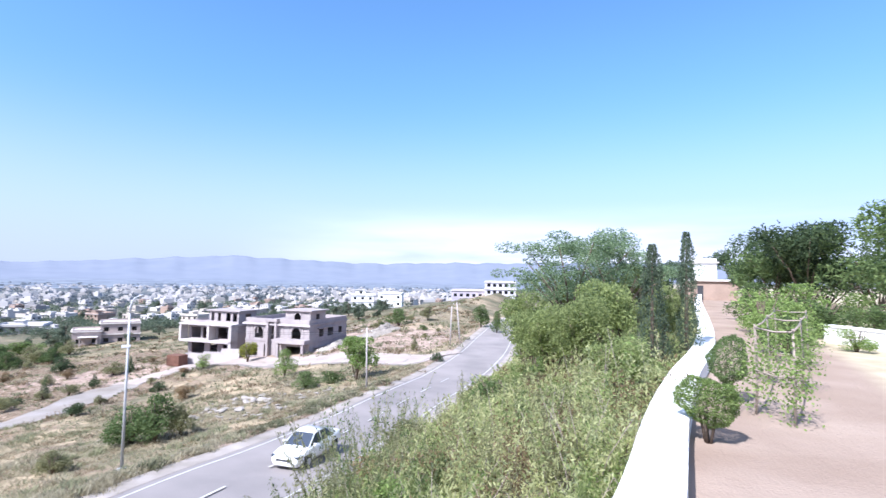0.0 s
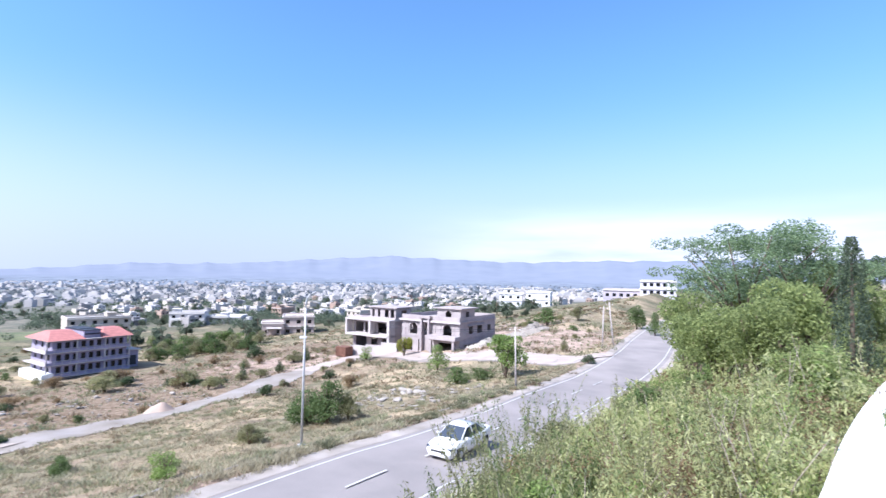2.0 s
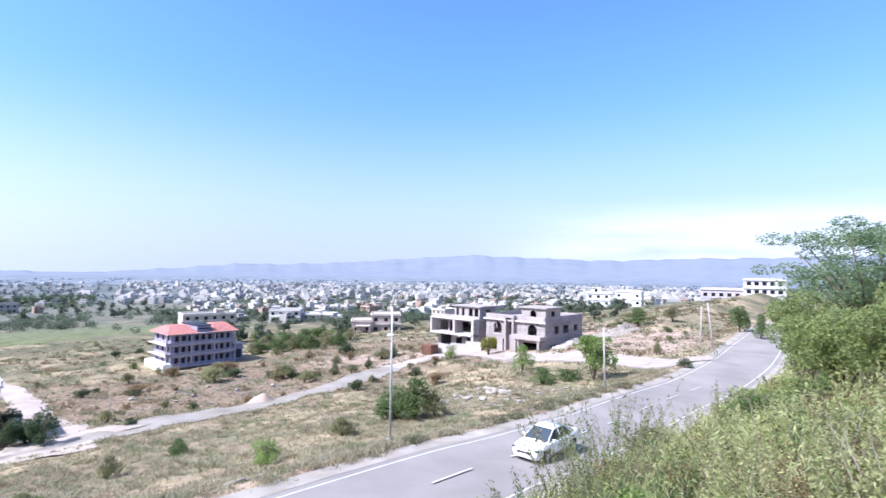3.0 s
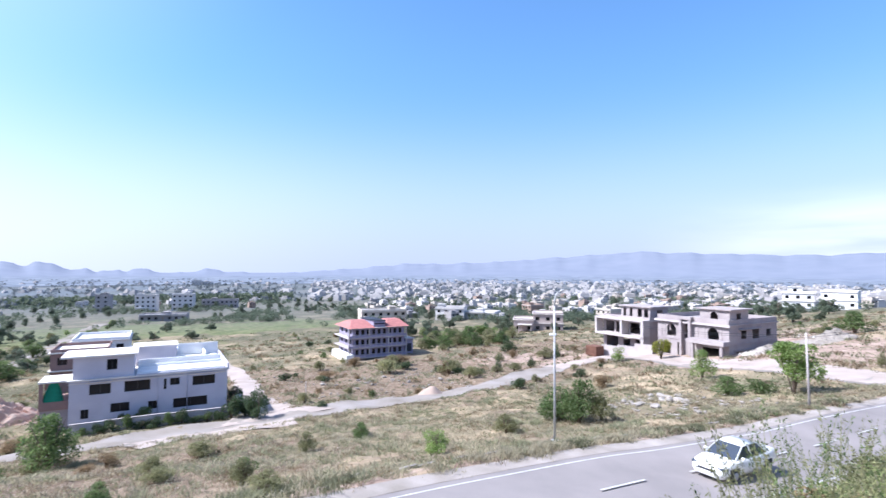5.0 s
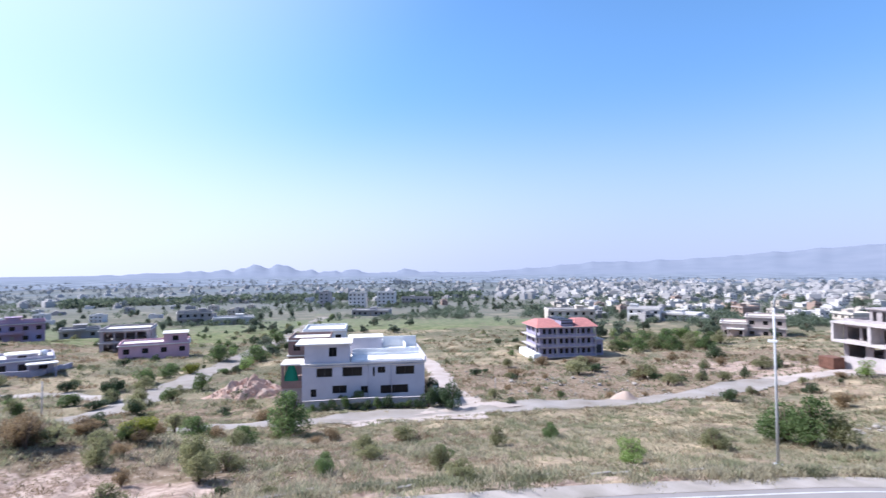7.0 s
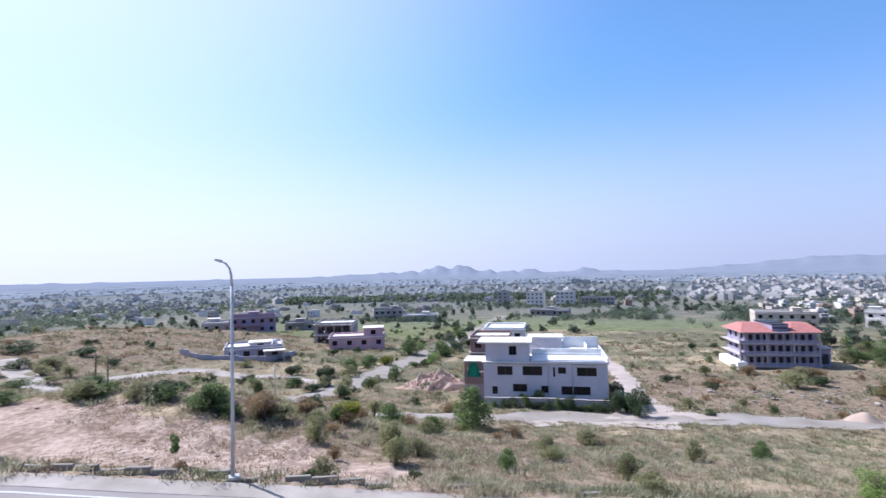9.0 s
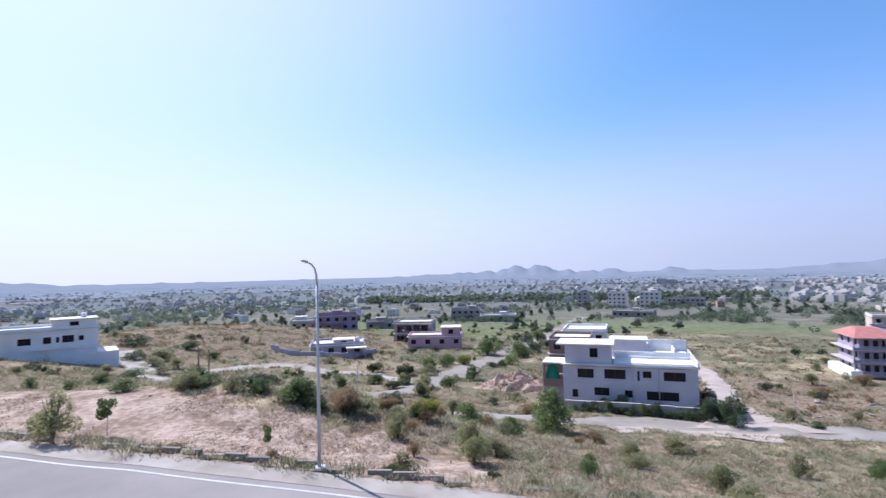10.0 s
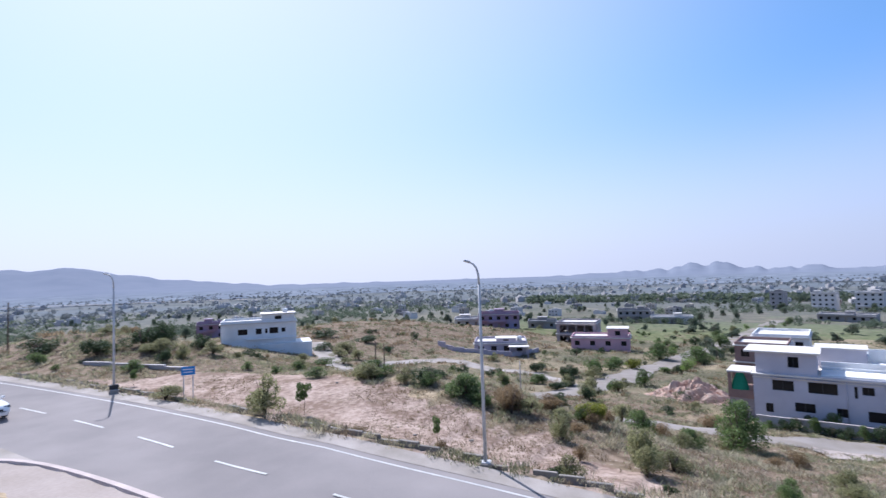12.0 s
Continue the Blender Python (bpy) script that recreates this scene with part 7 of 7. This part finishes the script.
WIN_ME = boxes_me("window", [(-0.7, 0.7, -0.06, 0.02, -0.65, 0.65)], M_GLASS)
DOOR_ME = boxes_me("door", [(-0.5, 0.5, -0.06, 0.02, 0, 2.1)], M_WOOD)


def town_house_meshes(w, d, floors, material, seed):
    """Meshes of a plain flat-roofed house; walls, roof, parapet, stair tower, porch."""
    rng = np.random.default_rng(seed)
    H = floors * 3.0
    tw, td = rng.uniform(3, 4.5), rng.uniform(3.5, 5)
    tx = rng.uniform(0, w - tw)
    return dict(
        wall=boxes_me("wall", [(-w / 2, w / 2, 0, d, -2.5, H)], material),
        roof=boxes_me("roof", [(-w / 2 - 0.3, w / 2 + 0.3, -0.6, d + 0.2, H, H + 0.2)], M_TOWNROOF),
        parapet=boxes_me("parapet", [(-w / 2, w / 2, 0, 0.2, H + 0.2, H + 0.95), (-w / 2, w / 2, d - 0.2, d, H + 0.2, H + 0.95), (-w / 2, -w / 2 + 0.2, 0.2, d - 0.2, H + 0.2, H + 0.95), (w / 2 - 0.2, w / 2, 0.2, d - 0.2, H + 0.2, H + 0.95)], material),
        stair_tower=boxes_me("stair_tower", [(-w / 2 + tx, -w / 2 + tx + tw, 1.0, 1.0 + td, H + 0.2, H + 2.1), (-w / 2 + tx - 0.25, -w / 2 + tx + tw + 0.25, 0.7, 1.3 + td, H + 2.1, H + 2.3)], material),
        balcony=boxes_me("balcony", [(-w / 2 + 1, w / 2 - w * 0.35, -1.4, -0.01, 2.95, 3.85)], material))


def town_house(w, d, floors, tone, seed, x, y, rz, label):
    m = town_house_meshes(w, d, floors, M_TOWN[tone], seed)
    th = thing("town_house", x, y, gz(x, y), rz, label, "house", "houses of the town")
    for k in ("roof", "parapet", "stair_tower", "balcony"):
        part(k, m[k], th)
    wl_ = part("wall", m["wall"], th)
    n = max(2, int(w / 3.4))
    for fl in range(floors):
        for k in range(n):
            xx = -w / 2 + (k + 0.5) * w / n
            if fl == 0 and k == n // 2:
                part("door", DOOR_ME, wl_, pose(xx, 0, 0))
            else:
                part("window", WIN_ME, wl_, pose(xx, 0, fl * 3.1 + 1.6))
    return th


LABEL_T = ("white flat-roofed plastered house in the town", "cream plastered flat-roofed house in the town", "grey unpainted flat-roofed house in the town", "brown brick flat-roofed house in the town")
rng = np.random.default_rng(33)
FIRST_T = {}
taken = []
tries = 0
while len(taken) < 290 and tries < 14000:
    tries += 1
    az = rng.uniform(-6, 50) if rng.uniform() < 0.76 else rng.uniform(62, 132)
    d = 172 + 560 * rng.uniform(0, 1) ** 1.2
    if az < 50 and d < 236 + 0.9 * abs(az - 20):
        continue
    if az > 38 and d < 215 + (az - 38) * 6 and az < 80:
        continue
    if az >= 80 and d < 330:
        continue
    if az < 12 and d < 300 or az < 1 and d < 420:
        continue
    x, y = polar(az, d)
    if any((x - a) ** 2 + (y - b) ** 2 < 14 ** 2 for a, b in taken):
        continue
    taken.append((x, y))
    tone = rng.choice(4, p=(0.46, 0.24, 0.2, 0.1))
    v_ = int(rng.integers(0, 3))
    rz = (71 if az > 40 else -19) + rng.choice((0, 0, 0, 90)) + rng.normal() * 3
    if rz > 100:
        rz -= 180
    key = (tone, v_)
    if key in FIRST_T:
        copy_thing(FIRST_T[key], pose(x, y, gz(x, y), 0, 0, rz) @ Matrix.Diagonal((0.76, 0.76, 0.8, 1)))
    else:
        w, dd, fl = ((9, 11, 2), (12, 13, 2), (10.5, 12, 1))[v_]
        FIRST_T[key] = town_house(w, dd, fl, tone, 100 + 10 * tone + v_, x, y, rz, LABEL_T[tone])
        FIRST_T[key].scale = (0.76, 0.76, 0.8)


def block(az, d, w, dd, floors, tone, rz, label, name="apartment_block"):
    x, y = polar(az, d)
    th = town_house(w, dd, floors, tone, int(az * 10) % 97, x, y, rz, label)
    th.name = name
    th["category"] = "building"
    th["group"] = ""


block(75.3, 455, 9, 10, 4, 2, 60, "four-storey grey apartment block on the plain")
block(71.8, 440, 14, 11, 4, 0, 60, "four-storey pale apartment block on the plain")
block(68.6, 440, 15, 11, 4, 0, 60, "four-storey pale apartment block beside trees")
block(70.3, 330, 24, 11, 1, 2, 60, "long low grey house among trees", "long_house")
block(65.2, 470, 28, 12, 2, 2, 60, "long grey two-storey building on the plain", "long_house")
block(102.2, 216, 17, 10, 2, 4, 101, "lilac and dull red two-storey house on the plain")
block(105.2, 226, 15, 10, 1, 0, 103, "low white house with blue trim on the plain", "long_house")
block(88.0, 300, 17, 11, 2, 2, 90, "grey two-storey house among trees")
block(84.4, 290, 20, 11, 1, 0, 85, "low white house on a green field", "long_house")
block(97.5, 245, 13, 9, 1, 2, 95, "low grey house with a pale roof", "long_house")
block(132.6, 235, 11, 9, 2, 4, 130, "dull lilac two-storey house behind the slope")
block(48.2, 250, 22, 12, 2, 1, 60, "white two-storey house behind the red-roofed house")
block(41.0, 268, 15, 11, 2, 0, 30, "white two-storey house at the town's edge")
block(37.6, 270, 16, 11, 1, 0, 20, "low white house at the town's edge", "long_house")
block(67.4, 1490, 22, 20, 4, 0, 60, "far grey tower block in haze", "tower_block")
block(66.5, 1495, 20, 20, 3, 0, 60, "far lower tower block in haze", "tower_block")

# trees between the houses
rng = np.random.default_rng(44)
for k in range(300):
    az = rng.uniform(4, 62) if k % 2 else rng.uniform(56, 148)
    d = 180 + 420 * rng.uniform(0, 1) ** 1.2
    if 52 < az < 80 and d < 330:
        d = 330 + rng.uniform(0, 250)
    if 80 <= az and d < 240:
        d += 110
    x, y = polar(az, d)
    w = rng.uniform(3.5, 7)
    plant("tree", 1 + k % 2, x, y, w, w * rng.uniform(0.75, 1.05), "dark green tree standing among town houses" if k % 2 == 0 else "green broad-leaved tree among town houses", "tree", "town trees", "town_tree")
for k in range(16):
    x, y = polar(66 + rng.uniform(-1.5, 1.5) + 17 * rng.uniform(0, 1), rng.uniform(150, 260))
    plant("tree", 2, x, y, rng.uniform(4, 7), rng.uniform(3, 4.5), "bushy green tree on the lower fields", "tree", "field trees", "field_tree")


M_FARTOWN = [mat("far_pale_walls", (0.5, 0.47, 0.455), 0.95, 0.06, 0.02, 0.1, 0), mat("far_cream_walls", (0.43, 0.4, 0.375), 0.95, 0.06, 0.02, 0.1, 0), mat("far_grey_walls", (0.34, 0.325, 0.32), 0.95, 0.06, 0.02, 0.1, 0)]


def far_houses():
    """The far town: houses too many and too small to tell apart."""
    rng = np.random.default_rng(55)
    groups = {0: [], 1: [], 2: []}
    for k in range(1300):
        az = rng.uniform(-12, 56) if rng.uniform() < 0.82 else rng.uniform(58, 150)
        d = 560 + 1400 * rng.uniform(0, 1) ** 1.1
        x, y = polar(az, d)
        w, h = rng.uniform(5, 11), rng.choice((3.0, 3.2, 3.5, 6.2))
        groups[int(rng.choice(3, p=(0.66, 0.2, 0.14)))].append((x, y, w, rng.uniform(7, 14), h, rng.choice((0.4, 1.97, -1.17)) + rng.normal() * 0.2))
    for tone, rows in groups.items():
        v, f, zz = [], [], ground(np.array([r[0] for r in rows]), np.array([r[1] for r in rows]))
        for (x, y, w, d, h, a), z in zip(rows, zz):
            ca, sa = math.cos(a), math.sin(a)
            for b in ((-w / 2, w / 2, -d / 2, d / 2, -3, h), (-w / 4, w / 6, -d / 4, d / 4, h, h + 1.8)):
                bv, bf = box_vf(*b)
                f += [tuple(i + len(v) for i in q) for q in bf]
                v += [(x + p * ca - q * sa, y + p * sa + q * ca, z + r) for p, q, r in bv]
        tagged(new("far_houses", mesh_from("far_houses", v, f, M_FARTOWN[tone])), ("far white houses scattered over the plain", "far cream houses scattered over the plain", "far grey houses scattered over the plain")[tone], "houses", kind="stuff")


def clumped(x, y, seed):
    """True where trees gather in copses and rows."""
    v = np.array([noise.noise(Vector((p * 0.011 + seed, q * 0.011, 0.3))) + 0.6 * noise.noise(Vector((p * 0.034, q * 0.034 + seed, 1.7))) for p, q in zip(x, y)])
    return v > 0.06


def far_woods():
    """Copses, rows and belts of trees too many and too small to tell apart."""
    rng = np.random.default_rng(66)
    for name, label, leaf, n, d0, d1, a0, a1, size, belt in (("far_trees", "haze-tinted grey-green trees scattered over the distant plain", L_FAR, 6200, 560, 2300, -14, 150, 4.4, False), ("tree_belt", "long belt of trees across the plain", L_TOWN, 900, 600, 690, 58, 99, 4.6, True),
                                                             ("field_trees", "haze-paled green trees between fields and houses", L_TOWN, 6000, 285, 820, 58, 150, 2.2, False), ("town_greenery", "haze-paled green trees between the town's houses", L_TOWN, 3600, 236, 760, 2, 58, 2.3, False)):
        az, d = rng.uniform(a0, a1, n), d0 + (d1 - d0) * rng.uniform(0, 1, n) ** 1.15
        x, y = -np.sin(np.radians(az)) * d, np.cos(np.radians(az)) * d
        if not belt:
            ok = clumped(x, y, n * 0.01) | (rng.uniform(0, 1, n) < 0.05)
            x, y, d = x[ok], y[ok], d[ok]
        z = ground(x, y)
        out = []
        for i in range(len(x)):
            s = size * rng.uniform(0.6, 1.35)
            per = 120 if d[i] < 360 else 60 if d[i] < 430 else 34 if d[i] < 560 else 18
            q = unit(rng.normal(size=(per, 3))) * rng.uniform(0.4, 1, (per, 1))
            c = np.stack([x[i] + q[:, 0] * s, y[i] + q[:, 1] * s, z[i] + s * 0.7 + q[:, 2] * s * 0.7], 1)
            out.append(leaf_quads(c, s * (0.25 if per > 100 else 0.34 if per > 40 else 0.42 if per > 20 else 0.62), rng, 0.75, 0.1))
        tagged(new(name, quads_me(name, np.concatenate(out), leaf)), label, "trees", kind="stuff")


far_houses()
far_woods()

lane("highway", [polar(151, 1750), polar(144.7, 1620), polar(139, 1500), polar(133.8, 1400), polar(129, 1340)], 30.0, "pale far highway across the plain", M_SHOULDER, 2.5)

# thicket of green shrubs between the houses
for k, (az, d, w, h) in enumerate(((41.5, 150, 6, 4.2), (40.0, 156, 7, 5.0), (38.2, 150, 6, 4.6), (36.6, 158, 7, 5.0), (35.2, 152, 5, 4.0), (43.0, 160, 6, 4.5), (39.0, 166, 7, 5.5), (34.0, 170, 6, 5.0))):
    plant("olive" if k % 2 else "green", k % 2, *polar(az, d), w, h, "bushy green thicket shrub between town houses", "shrub", "thicket shrubs", "thicket_shrub")
rng = np.random.default_rng(12)
for k in range(20):
    plant(("green", "green", "fresh", "olive")[k % 4], k % 2, *polar(35.0 + 0.47 * k + rng.uniform(-0.5, 0.5), rng.uniform(146, 186)), rng.uniform(5, 8), rng.uniform(3.0, 4.6), "bushy green thicket shrub between town houses", "shrub", "thicket shrubs", "thicket_shrub")
# big dark bushes at the corner of the white house
for k, (az, d, w, h) in enumerate(((63.9, 71.0, 3.4, 4.0), (61.4, 69.6, 3.6, 4.2), (62.6, 71.5, 2.2, 2.4))):
    plant("dark", k % 2, *polar(az, d), w, h, "big dark green bush at the house's corner", "shrub", "corner bushes", "corner_bush")
# dark shrubs along the garden wall of the white house
for k in range(11):
    az = 76.5 - k * 1.15
    plant("dark" if k % 3 else "green", k % 2, *polar(az, 71.0), 1.5 + 0.4 * (k % 3), 1.2 + 0.35 * (k % 4), "dark shrub growing against the garden wall", "shrub", "shrubs along the wall", "wall_shrub")
